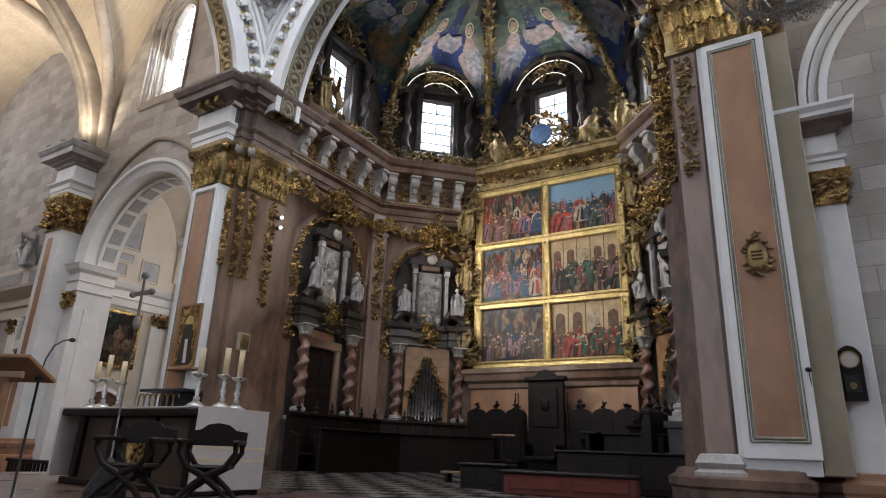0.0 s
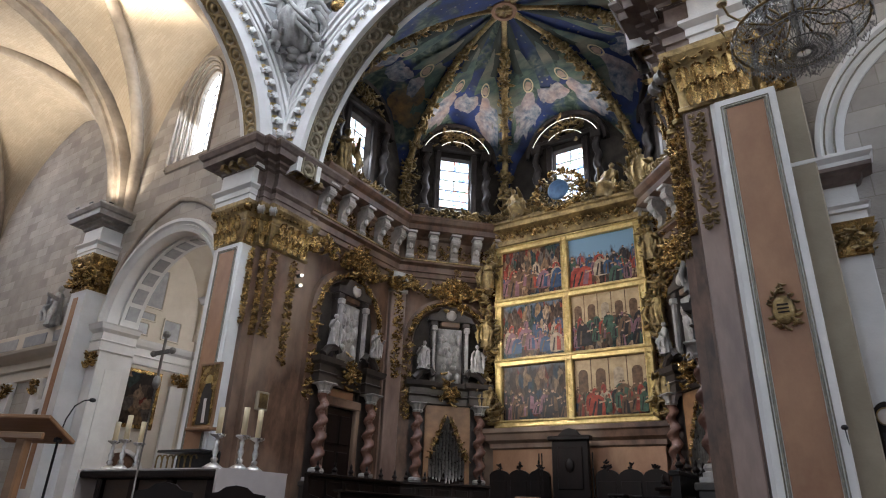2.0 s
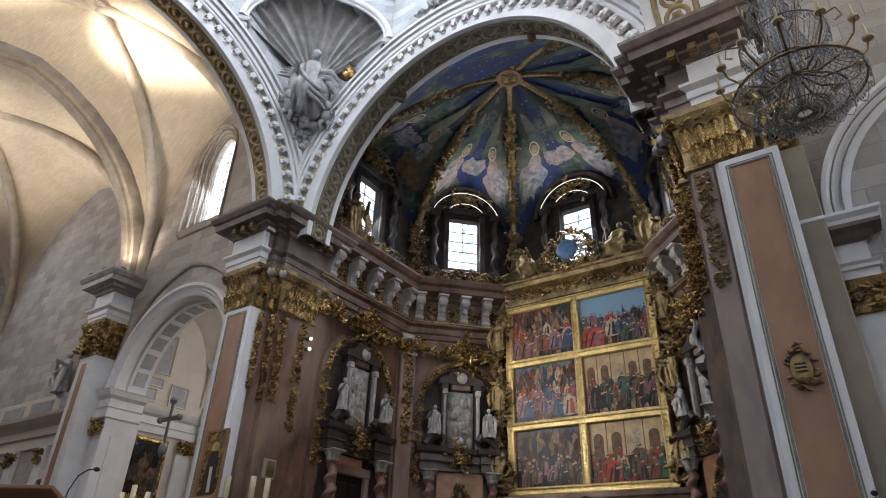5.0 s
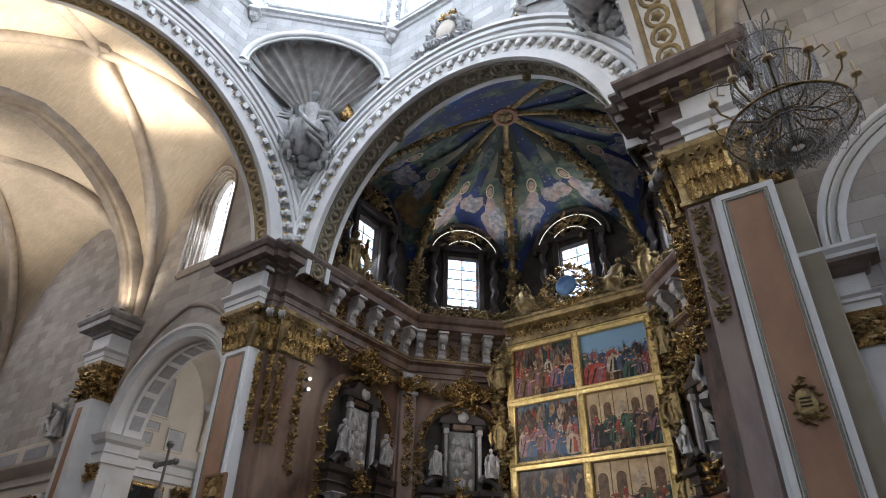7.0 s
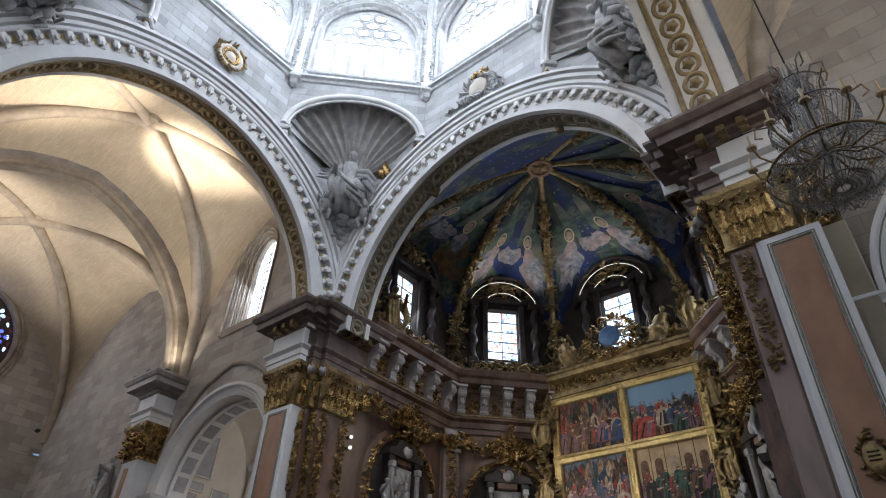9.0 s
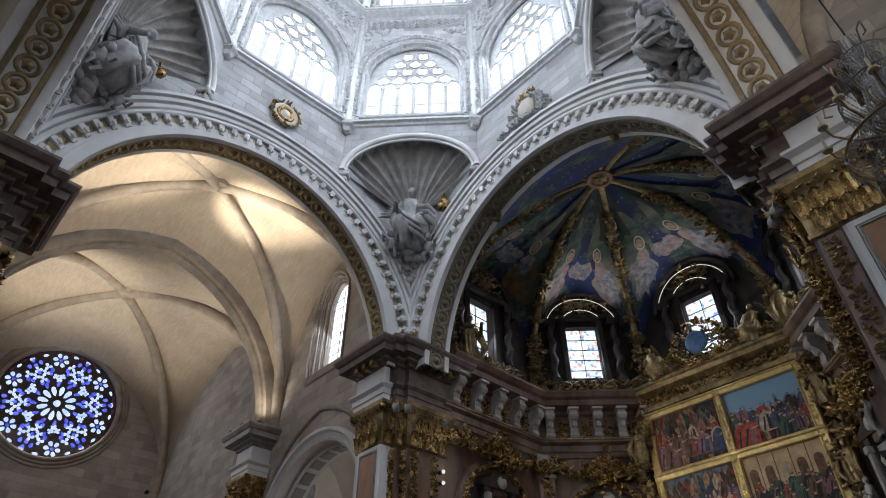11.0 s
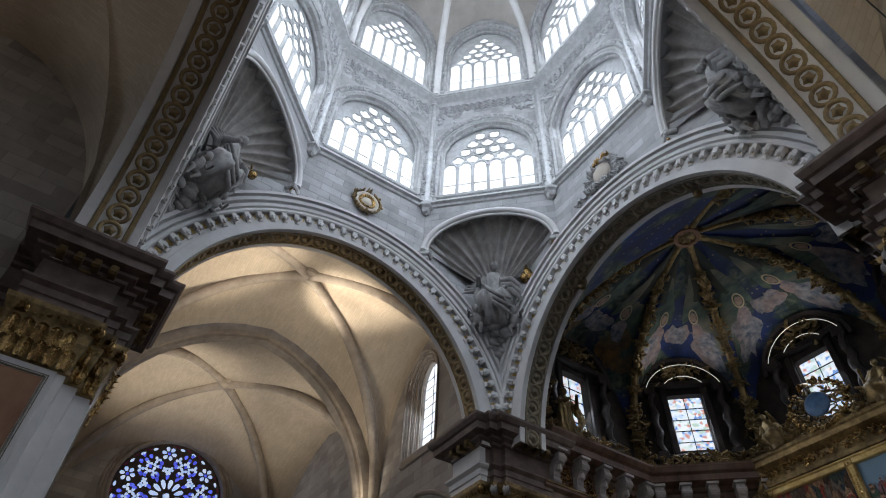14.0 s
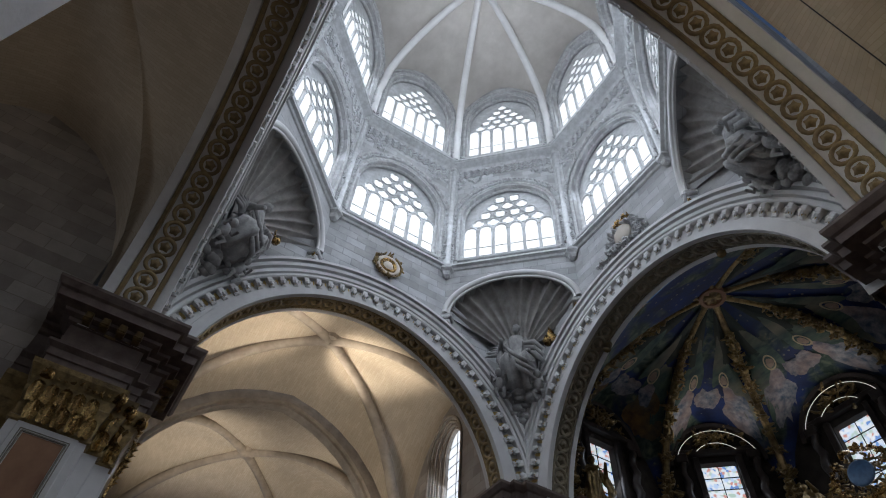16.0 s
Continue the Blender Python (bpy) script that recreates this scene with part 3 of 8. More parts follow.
Z1, Z2, ZT = 21.0, 29.0, 38.2
A2 = 5.91
for k in range(8):
    m = face_frame(k, H)
    w = H * K8
    sh = Shape()
    if k % 2:
        pierced(sh, m, -w, w, 18.4, Z1, [(0, w - 0.12, 18.4, 18.45, 1.8, 0)], 0.5)
    pierced(sh, m, -w, w, Z1, Z2, [(0, 2.02, 21.6, 24.6, 2.15, 0.12)], 0.9)
    m2 = face_frame(k, A2)
    w2 = A2 * K8
    pierced(sh, m2, -w2, w2, Z2, 38.0, [(0, 1.9, 29.45, 33.3, 2.8, 0.12)], 0.9)
    setting("wall_drum_%d" % (k + 1), sh, DRUMSTONE, "pale ashlar drum wall with two tiers of traceried windows", "wall")


def web(sh, A, B, boss, z0, zc, n=10, mm=9, power=0.55, point=0.15):
    """One vault cell: from the lunette arch over wall A-B (springing z0, crown zc) up to the boss."""
    c = arch_curve(0.5, 0.5, z0, zc - z0, n, point)[::-1]
    rows = []
    for j in range(mm + 1):
        t = j / mm
        e = math.sqrt(max(0, 1 - (1 - t) ** 2)) if power < 1 else t
        row = []
        for s, z in c:
            x, y = A[0] + (B[0] - A[0]) * s, A[1] + (B[1] - A[1]) * s
            lift = abs(2 * s - 1) ** 1.5
            g = e * lift + t * (1 - lift)
            row.append((x + (boss[0] - x) * t, y + (boss[1] - y) * t, z + (boss[2] - z) * g))
        rows.append(row)
    return sh.grid(rows)


def rib_curve(A, boss, z0, n=12, t1=1.0):
    out = []
    for j in range(n + 1):
        t = t1 * j / n
        e = math.sqrt(max(0, 1 - (1 - t) ** 2))
        out.append((A[0] + (boss[0] - A[0]) * t, A[1] + (boss[1] - A[1]) * t, z0 + (boss[2] - z0) * e))
    return out


# string courses, corner shafts and vault of the drum
oct1, oct2 = octagon(H), octagon(A2)
STRING = [(0.0, 0.0), (-0.06, 0.03), (-0.1, 0.12), (-0.22, 0.16), (-0.22, 0.26), (-0.16, 0.32), (0.0, 0.36)]
drum_ob = thing("drum_trim", "carved grey stone string courses and shafts of the drum", "drum trim", "", "structure")
part("string_course", Shape().sweep(oct1, [(o, Z1 - 0.1 + z) for o, z in STRING], True), TRACERY, drum_ob)
part("string_course", Shape().sweep(oct2, [(o * 1.2 + 0.1, Z2 - 0.1 + z) for o, z in STRING], True), TRACERY, drum_ob)
part("ledge", Shape().sweep(oct1, [(0.0, Z2 - 0.3), (-0.1, Z2 - 0.2), (-0.4, Z2 - 0.05), (-0.4, Z2), (0.1, Z2)], True), TRACERY, drum_ob)
for (x, y), (x2, y2) in zip(oct1, oct2):
    d = Vector((x, y)).normalized()
    for o, r in ((0.08, 0.13), (0.2, 0.08)):
        t = Vector((-d.y, d.x))
        for s in ((0,) if r > 0.1 else (-0.16, 0.16)):
            p = Vector((x, y)) - d * (0.1 if s == 0 else 0.06) + t * s
            part("corner_shaft", Shape().tube([(p.x, p.y, Z1 + 0.2), (p.x, p.y, Z2 - 0.1)], r, 8), TRACERY, drum_ob, "", True)
    part("shaft_capital", Shape().lathe([(0.14, 0), (0.2, 0.06), (0.17, 0.2), (0.26, 0.4), (0.3, 0.5), (0.3, 0.6)], 10, Matrix.Translation((x - d.x * 0.1, y - d.y * 0.1, Z2 - 0.45))), CARVED, drum_ob)
    part("shaft_corbel", Shape().lathe([(0.04, 0), (0.16, 0.1), (0.2, 0.3), (0.3, 0.4), (0.28, 0.52), (0.2, 0.7)], 10, Matrix.Translation((x - d.x * 0.1, y - d.y * 0.1, Z1 - 0.55)), 0.1, 5), CARVED, drum_ob)
sh = Shape()
for k in range(8):
    A, B = oct2[k], oct2[(k + 1) % 8]
    web(sh, A, B, (0, 0, ZT), 32.4, 37.3, 14, 10)
CEILSTONE = surface("pale_vault_plaster", (0.58, 0.55, 0.51), (0.50, 0.47, 0.43), 0.8, 0, 1.5, 30, 0.15)
setting("ceiling_drum", sh, CEILSTONE, "pale plastered octagonal rib vault over the drum", "ceiling", True)
for k in range(8):
    c = rib_curve((oct2[k][0] * 0.99, oct2[k][1] * 0.99), (0, 0, ZT - 0.15), 32.0, 16)
    part("vault_rib", Shape().tube([(oct2[k][0] * 0.99, oct2[k][1] * 0.99, Z2 + 0.2)] + c, 0.2, 8), WHITE, drum_ob, "", True)
part("boss", Shape().lathe([(0.05, -0.4), (0.5, -0.35), (0.6, -0.2), (0.6, 0.1)], 16, Matrix.Translation((0, 0, ZT))), TRACERY, drum_ob)


def tracery_window(k, m, hw, zb, zs, rise, name):
    """Gothic window: round-headed lights between mullions, quatrefoils pierced in the stone head."""
    ob = thing(name, "wide gothic drum window with white stone tracery and bright panes", "window", "drum windows", "structure")
    c = arch_curve(0, hw, zs, rise, 20, 0.12)
    n = 6
    wl = 2 * hw / n
    zl = zs - 0.75
    half = wl / 2 - 0.075
    part("head", Shape().extrude([(hw, zl - 0.05)] + c + [(-hw, zl - 0.05)], 0.4, 0.5, m), TRACERY, ob, "pierced stone head")
    bar, rims = Shape(), Shape()
    for i in range(1, n):
        u = -hw + wl * i
        bar.box(u - 0.075, 0.28, zb, u + 0.075, 0.5, zl + 0.1, m)
        bar.box(u - 0.1, 0.26, zl - 0.12, u + 0.1, 0.5, zl, m)
    part("mullions_rail", bar, TRACERY, ob)
    for i in range(n):
        u = -hw + wl * (i + 0.5)
        o = [(u + half, zb)] + arch_curve(u, half, zl, half * 1.3, 10, 0.1) + [(u - half, zb)]
        part("light_pane", Shape().add([(a, 0.396, z) for a, z in o], [tuple(range(len(o)))], m), DRUMGLASS, ob)
        rims.tube([m @ Vector((a, 0.36, z)) for a, z in arch_curve(u, half + 0.05, zl, half * 1.3 + 0.06, 10, 0.1)], 0.05, 5)
        rims.box(u - half, 0.36, (zb + zl) / 2 - 0.02, u + half, 0.4, (zb + zl) / 2 + 0.02, m)

    def foil(u, z, r, turn=0.0):
        o = []
        for j in range(32):
            a = math.tau * j / 32
            q = r * (0.52 + 0.46 * abs(math.cos(2 * (a - turn))) ** 0.7)
            o.append((u + q * math.cos(a), z + q * math.sin(a)))
        part("foil_pane", Shape().add([(a, 0.396, b) for a, b in o], [tuple(range(32))], m), DRUMGLASS, ob)
        rims.tube([m @ Vector((u + r * 1.16 * math.cos(math.tau * j / 20), 0.37, z + r * 1.16 * math.sin(math.tau * j / 20))) for j in range(21)], 0.035, 5)

    def inside(u, z, r):
        return all((uu / hw) ** 2 + (max(0, zz_ - zs) / rise) ** 2 < 0.97 for uu, zz_ in ((u, z + r), (abs(u) + r, z), (abs(u) + r * 0.7, z + r * 0.7)))
    rr = wl * 0.36
    z = zl + wl * 0.92
    row = 0
    while z < zs + rise:
        cnt = n - 1 - row
        for i in range(max(cnt, 0)):
            u = (i - (cnt - 1) / 2) * wl
            if inside(u, z, rr):
                foil(u, z, rr, 0.785 if row % 2 else 0.0)
        z += wl * 0.84
        row += 1
    part("tracery", rims, TRACERY, ob, "", True)
    # moulded jamb orders
    for r0, d0, d1 in ((0.0, 0.18, 0.34), (0.16, -0.02, 0.1), (0.52, -0.06, 0.02)):
        cc = [(u, z) for u, z in arch_curve(0, hw + r0, zs, rise + r0, 20, 0.12)]
        cc = [(hw + r0, zb)] + cc + [(-hw - r0, zb)]
        s = Shape().tube([m @ Vector((u, d1 * 0.5 + d0 * 0.5, z)) for u, z in cc], 0.09, 6)
        part("jamb_moulding", s, CARVED, ob, "", True)
    part("window_sill", Shape().box(-hw - 0.1, -0.12, zb - 0.18, hw + 0.1, 0.5, zb, m, 0.03), TRACERY, ob)
    return ob


for k in range(8):
    tracery_window(k, face_frame(k, H), 2.02, 21.6, 24.6, 2.15, "window_%d" % (k + 1))
    tracery_window(k, face_frame(k, A2), 1.9, 29.45, 33.3, 2.8, "window_%d" % (k + 9))

# carved bands round the drum windows and under the gallery
def ring_leaves(m, hw, zs, rise, zb, off, n, seed, size):
    c = arch_curve(0, hw + off, zs, rise + off, 30, 0.12)
    c = [(hw + off, zb + (zs - zb) * j / 8) for j in range(8)] + c + [(-hw - off, zs - (zs - zb) * j / 8) for j in range(1, 9)]
    rnd, sh = random.Random(seed), Shape()
    for i in range(n):
        t = (i + 0.5) / n * (len(c) - 1)
        k = int(t)
        u = c[k][0] + (c[k + 1][0] - c[k][0]) * (t - k)
        z = c[k][1] + (c[k + 1][1] - c[k][1]) * (t - k)
        leaf(sh, m @ Vector((u, -0.04, z)), None, size, rnd)
    return sh


for k in range(8):
    ob = thing("drum_carving", "carved stone leaf bands round a drum window", "carving", "carved bands of the drum", "structure")
    part("window_band", ring_leaves(face_frame(k, H), 2.02, 24.6, 2.15, 21.6, 0.34, 120, k, 0.13), TRACERY, ob)
    part("window_band", ring_leaves(face_frame(k, A2), 1.9, 33.3, 2.8, 29.45, 0.26, 90, k + 9, 0.11), TRACERY, ob)
    m = face_frame(k, H)
    zz = Shape()
    w = H * K8 - 0.35
    for r_ in range(3):
        pts_ = [m @ Vector((-w + 2 * w * i / 26, -0.05, 28.0 + r_ * 0.24 + (0.1 if i % 2 else -0.1))) for i in range(27)]
        zz.tube(pts_, 0.05, 5)
    part("zigzag_frieze", zz, TRACERY, ob)
    part("spandrel_leaves", foliage(m, lambda r: (lambda s: (s * r.uniform(1.2, 2.3), -0.03, 27.7 - 0.9 * r.random() * r.random()))(r.choice((-1, 1))), 40, 0.13, k + 30), TRACERY, ob)

# ---- north transept ----
def rib_vault(name, x0, x1, w, zs, zc, zwall, trans=True):
    """Quadripartite brick vault over x0..x1, -w..w, with diagonal ribs and boss."""
    c = ((x0 + x1) / 2, 0, zc)
    P = [(x0, -w), (x1, -w), (x1, w), (x0, w)]
    sh = Shape()
    for i in range(4):
        web(sh, P[i], P[(i + 1) % 4], c, zs, zwall, 16, 12)
    ob = setting(name, sh, WEB, "brick ribbed vault, lit from below", "ceiling", True)
    tr = thing("vault_ribs", "moulded stone diagonal ribs meeting in a boss", "vault ribs", "", "structure")
    for p in P:
        cv = rib_curve(p, (c[0], c[1], zc - 0.12), zs, 18)
        part("rib", Shape().tube([Vector(q) + Vector((0, 0, -0.02)) for q in cv], 0.24, 8), RIB, tr, "", True)
    part("boss", Shape().lathe([(0.1, -0.3), (0.42, -0.26), (0.5, -0.1), (0.5, 0.2)], 14, Matrix.Translation(c)), RIB, tr)
    return ob


def pointed_arch(name, xa, w, zs, rise, th=0.9):
    """A transverse stone arch across the transept."""
    sh = Shape()
    m = plane(xa, 0, 0, 1)
    for hw, d0, d1 in ((w, -th / 2, th / 2), (w - 0.14, -th / 2 + 0.22, th / 2 - 0.22)):
        c = arch_curve(0, hw, zs, rise - (w - hw), 24, 0.18)
        o = arch_curve(0, hw + 0.5, zs, rise + 0.6, 24, 0.18)
        for i in range(24):
            a, b, e, f = c[i], c[i + 1], o[i + 1], o[i]
            sh.add([(a[0], d0, a[1]), (b[0], d0, b[1]), (e[0], d0, e[1]), (f[0], d0, f[1]), (a[0], d1, a[1]), (b[0], d1, b[1]), (e[0], d1, e[1]), (f[0], d1, f[1])],
                   [(0, 1, 2, 3), (7, 6, 5, 4), (0, 4, 5, 1)], m)
    return setting(name, sh, RIB, "pointed transverse arch of cut stone", "arch")


rib_vault("ceiling_transept", -7.7, -15.0, 6.2, 12.1, 19.9, 19.2)
rib_vault("ceiling_transept_end", -15.6, -27.5, 6.2, 12.1, 19.9, 19.0)
pointed_arch("trim_transverse_arch", -15.6, 5.75, 12.1, 6.8)

# east wall of the transept, seen through the north crossing arch: pointed opening below, lancet above
m = plane(-26, 6.2, 1, 0)
sh = Shape()
pierced(sh, m, 11.0, 18.3, 0, 12.4, [(14.6, 3.3, 0, 7.5, 3.3, 0.0)], 1.2)
pierced(sh, m, 11.0, 18.3, 12.4, 19.6, [(14.3, 1.3, 13.6, 16.9, 1.75, 0.2)], 1.2)
pierced(sh, m, -1.5, 11.0, 0, 19.8, [], 1.2)
setting("wall_transept_east", sh, STONE, "grey-brown ashlar transept wall with an arch and a lancet", "wall")
# the two west lancets are unseen, added for the fill lamps
m = plane(-7, -6.2, -1, 0)
setting("wall_transept_west", pierced(Shape(), m, 0, 20.5, 0, 20, [(3.8, 0.7, 13.3, 16.2, 0.9, 0.2), (14.0, 0.7, 13.3, 16.2, 0.9, 0.2)], 1.0), STONE, "grey-brown ashlar transept wall", "wall")
m = plane(-27.5, -6.2, 0, 1)
sh = Shape()
n = 40
cy, cz, rr = 6.2, 16.05, 2.95
ring_in = [(cy + rr * math.cos(math.tau * i / n), cz + rr * math.sin(math.tau * i / n)) for i in range(n)]
ring_out = []
for i in range(n):
    a = math.tau * i / n
    s = 1 / max(abs(math.cos(a)) / 6.2, abs(math.sin(a)) / 4.6)
    ring_out.append((cy + s * math.cos(a), cz + s * math.sin(a)))
for i in range(n):
    j = (i + 1) % n
    sh.add([(*p[:1], 0, p[1]) for p in (ring_in[i], ring_in[j], ring_out[j], ring_out[i])], [(0, 1, 2, 3)], m)
    sh.add([(ring_in[i][0], 0, ring_in[i][1]), (ring_in[j][0], 0, ring_in[j][1]), (ring_in[j][0], 0.9, ring_in[j][1]), (ring_in[i][0], 0.9, ring_in[i][1])], [(0, 1, 2, 3)], m)
sh.box(0, 0, 0, 12.4, 0.9, cz - 4.6, m)
sh.add([(0, 0.9, 9), (12.4, 0.9, 9), (12.4, 0.9, 20), (0, 0.9, 20)], [(0, 1, 2, 3)], m)
setting("wall_transept_north", sh, STONE_Y, "ashlar end wall with a round rose window", "wall")

# ---- apse shell ----
AP = [(-6.0, 7.4), (-6.0, 12.35), (-2.9, 15.5), (2.9, 15.5), (6.0, 12.35), (6.0, 7.4)]
BOSS = (0.0, 10.05, 18.7)
apse_names = ("wall_apse_north", "wall_apse_northeast", "wall_apse_east", "wall_apse_southeast", "wall_apse_south")
APF = []
for i in range(5):
    A, B = AP[i], AP[i + 1]
    L = math.hypot(B[0] - A[0], B[1] - A[1])
    m = plane(A[0], A[1], B[0] - A[0], B[1] - A[1])
    APF.append((m, L))
    low = Shape()
    pierced(low, m, 0, L, 0, 12.35, [], 1.0)
    setting(apse_names[i], low, REDMARBLE, "red-brown marble wall of the sanctuary", "wall")
    up = Shape()
    uc = L / 2 - (0.35 if i == 0 else 0.0)
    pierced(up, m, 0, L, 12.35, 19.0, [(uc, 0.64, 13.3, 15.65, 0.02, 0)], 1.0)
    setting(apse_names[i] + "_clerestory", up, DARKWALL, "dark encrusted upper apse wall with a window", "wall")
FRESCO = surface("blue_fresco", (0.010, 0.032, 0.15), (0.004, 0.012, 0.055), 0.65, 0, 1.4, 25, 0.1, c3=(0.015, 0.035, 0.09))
fn = FRESCO.node_tree
ftc = fn.nodes.new("ShaderNodeTexCoord")
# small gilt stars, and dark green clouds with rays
fv = fn.nodes.new("ShaderNodeTexVoronoi")
fv.inputs["Scale"].default_value, fv.inputs["Randomness"].default_value = 3.6, 0.35
lin(fn, ftc.outputs["Object"], fv.inputs["Vector"])
fs_ = fn.nodes.new("ShaderNodeMath")
fs_.operation = "LESS_THAN"
fs_.inputs[1].default_value = 0.16
lin(fn, fv.outputs["Distance"], fs_.inputs[0])
fst = fn.nodes.new("ShaderNodeMix")
fst.data_type = "RGBA"
fst.inputs[7].default_value = (0.16, 0.16, 0.16, 1)
fb = fn.nodes["Principled BSDF"]
lin(fn, fs_.outputs[0], fst.inputs[0])
lin(fn, fb.inputs["Base Color"].links[0].from_socket, fst.inputs[6])
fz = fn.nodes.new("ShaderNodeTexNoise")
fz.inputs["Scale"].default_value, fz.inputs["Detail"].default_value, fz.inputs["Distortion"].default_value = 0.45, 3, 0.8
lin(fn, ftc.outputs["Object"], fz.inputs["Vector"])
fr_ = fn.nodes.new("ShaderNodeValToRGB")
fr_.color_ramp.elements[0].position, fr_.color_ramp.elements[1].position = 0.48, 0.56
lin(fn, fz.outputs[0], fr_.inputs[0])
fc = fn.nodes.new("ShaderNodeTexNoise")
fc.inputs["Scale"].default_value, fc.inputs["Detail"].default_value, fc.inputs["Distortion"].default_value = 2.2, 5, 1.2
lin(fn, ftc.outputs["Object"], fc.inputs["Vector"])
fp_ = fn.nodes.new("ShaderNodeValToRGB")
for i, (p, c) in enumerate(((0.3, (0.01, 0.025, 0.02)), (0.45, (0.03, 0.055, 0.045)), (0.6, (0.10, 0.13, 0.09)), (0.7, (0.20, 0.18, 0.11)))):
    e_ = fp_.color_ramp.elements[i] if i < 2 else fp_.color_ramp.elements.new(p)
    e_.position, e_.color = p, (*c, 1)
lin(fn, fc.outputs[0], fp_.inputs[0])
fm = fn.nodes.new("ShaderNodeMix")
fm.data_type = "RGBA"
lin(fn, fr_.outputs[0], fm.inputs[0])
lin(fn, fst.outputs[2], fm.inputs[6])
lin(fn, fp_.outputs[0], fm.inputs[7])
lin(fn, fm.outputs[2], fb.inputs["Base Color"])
sh = Shape()
pts = AP + [(2.5, 6.9), (-2.5, 6.9)]
for i in range(5):
    web(sh, pts[i], pts[i + 1], BOSS, 13.0, 17.4, 14, 10)
web(sh, (6.2, 7.4), (-6.2, 7.4), BOSS, 11.6, 17.35, 24, 10, 0.55, 0.0)
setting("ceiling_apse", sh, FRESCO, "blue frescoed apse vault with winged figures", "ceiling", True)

# painted winged forms on the five cells, reduced to plain rounded shapes that follow the vault
ROBE = surface("painted_pale_robe", (0.33, 0.31, 0.32), (0.045, 0.08, 0.13), 0.7, 0, 4.5, 16, 0.1, c3=(0.36, 0.22, 0.17), stains=0.7, streak=(1, 1, 0.3))
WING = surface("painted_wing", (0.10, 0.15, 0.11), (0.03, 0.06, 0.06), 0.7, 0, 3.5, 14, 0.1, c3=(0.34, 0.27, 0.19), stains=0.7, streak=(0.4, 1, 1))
TAWNY = surface("painted_tawny_robe", (0.26, 0.15, 0.05), (0.08, 0.05, 0.03), 0.7, 0, 3.0, 12, 0.1, c3=(0.05, 0.09, 0.08), stains=0.7)
RAYS = surface("painted_dark_rays", (0.035, 0.05, 0.045), (0.012, 0.018, 0.016), 0.7, 0, 2.5, 14, 0.1, c3=(0.10, 0.10, 0.07), stains=0.6, streak=(1, 0.3, 1))
HALO = surface("painted_halo", (0.55, 0.46, 0.30), (0.42, 0.33, 0.2), 0.6, 0, 5, 20, 0.1)
FLESH = surface("painted_ochre", (0.42, 0.31, 0.24), (0.25, 0.18, 0.14), 0.7, 0, 5, 20, 0.1)


def cell_point(A, B, s, t, off):
    """A point of an apse cell at share s along the wall and t towards the boss, off metres inside it."""
    c = arch_curve(0.5, 0.5, 13.0, 4.4, 28, 0.15)[::-1]
    s = min(max(s, 0.02), 0.98)
    if c[0][0] > c[-1][0]:
        c = c[::-1]
    k = max(i for i in range(28) if c[i][0] <= s + 1e-9)
    z = c[k][1] + (c[k + 1][1] - c[k][1]) * (s - c[k][0]) / max(1e-6, c[k + 1][0] - c[k][0])
    x, y = A[0] + (B[0] - A[0]) * s, A[1] + (B[1] - A[1]) * s
    lift = abs(2 * s - 1) ** 1.5
    g = math.sqrt(max(0, 1 - (1 - t) ** 2)) * lift + t * (1 - lift)
    p = Vector((x + (BOSS[0] - x) * t, y + (BOSS[1] - y) * t, z + (BOSS[2] - z) * g))
    return p + (Vector((0, 9.6, 13.0)) - p).normalized() * off


def blot(A, B, s0, t0, rs, rt, turn, off, wob, seed, inner=0.0):
    """A rounded patch of paint with a wavy edge, or a ring, laid on a cell."""
    rnd = random.Random(seed)
    ph = [rnd.uniform(0, math.tau) for _ in range(3)]
    sh, rows, n = Shape(), [], 28
    for r in (max(inner, 0.02), (1 + inner) / 2, 1.0):
        row = []
        for i in range(n + 1):
            a = math.tau * i / n
            q = r * (1 + wob * (math.sin(3 * a + ph[0]) + 0.7 * math.sin(5 * a + ph[1]) + 0.5 * math.sin(8 * a + ph[2])))
            u, v = rs * q * math.cos(a), rt * q * math.sin(a)
            row.append(tuple(cell_point(A, B, s0 + u * math.cos(turn) - v * math.sin(turn), min(max(t0 + u * math.sin(turn) + v * math.cos(turn), 0.01), 0.97), off)))
        rows.append(row)
    return sh.grid(rows)


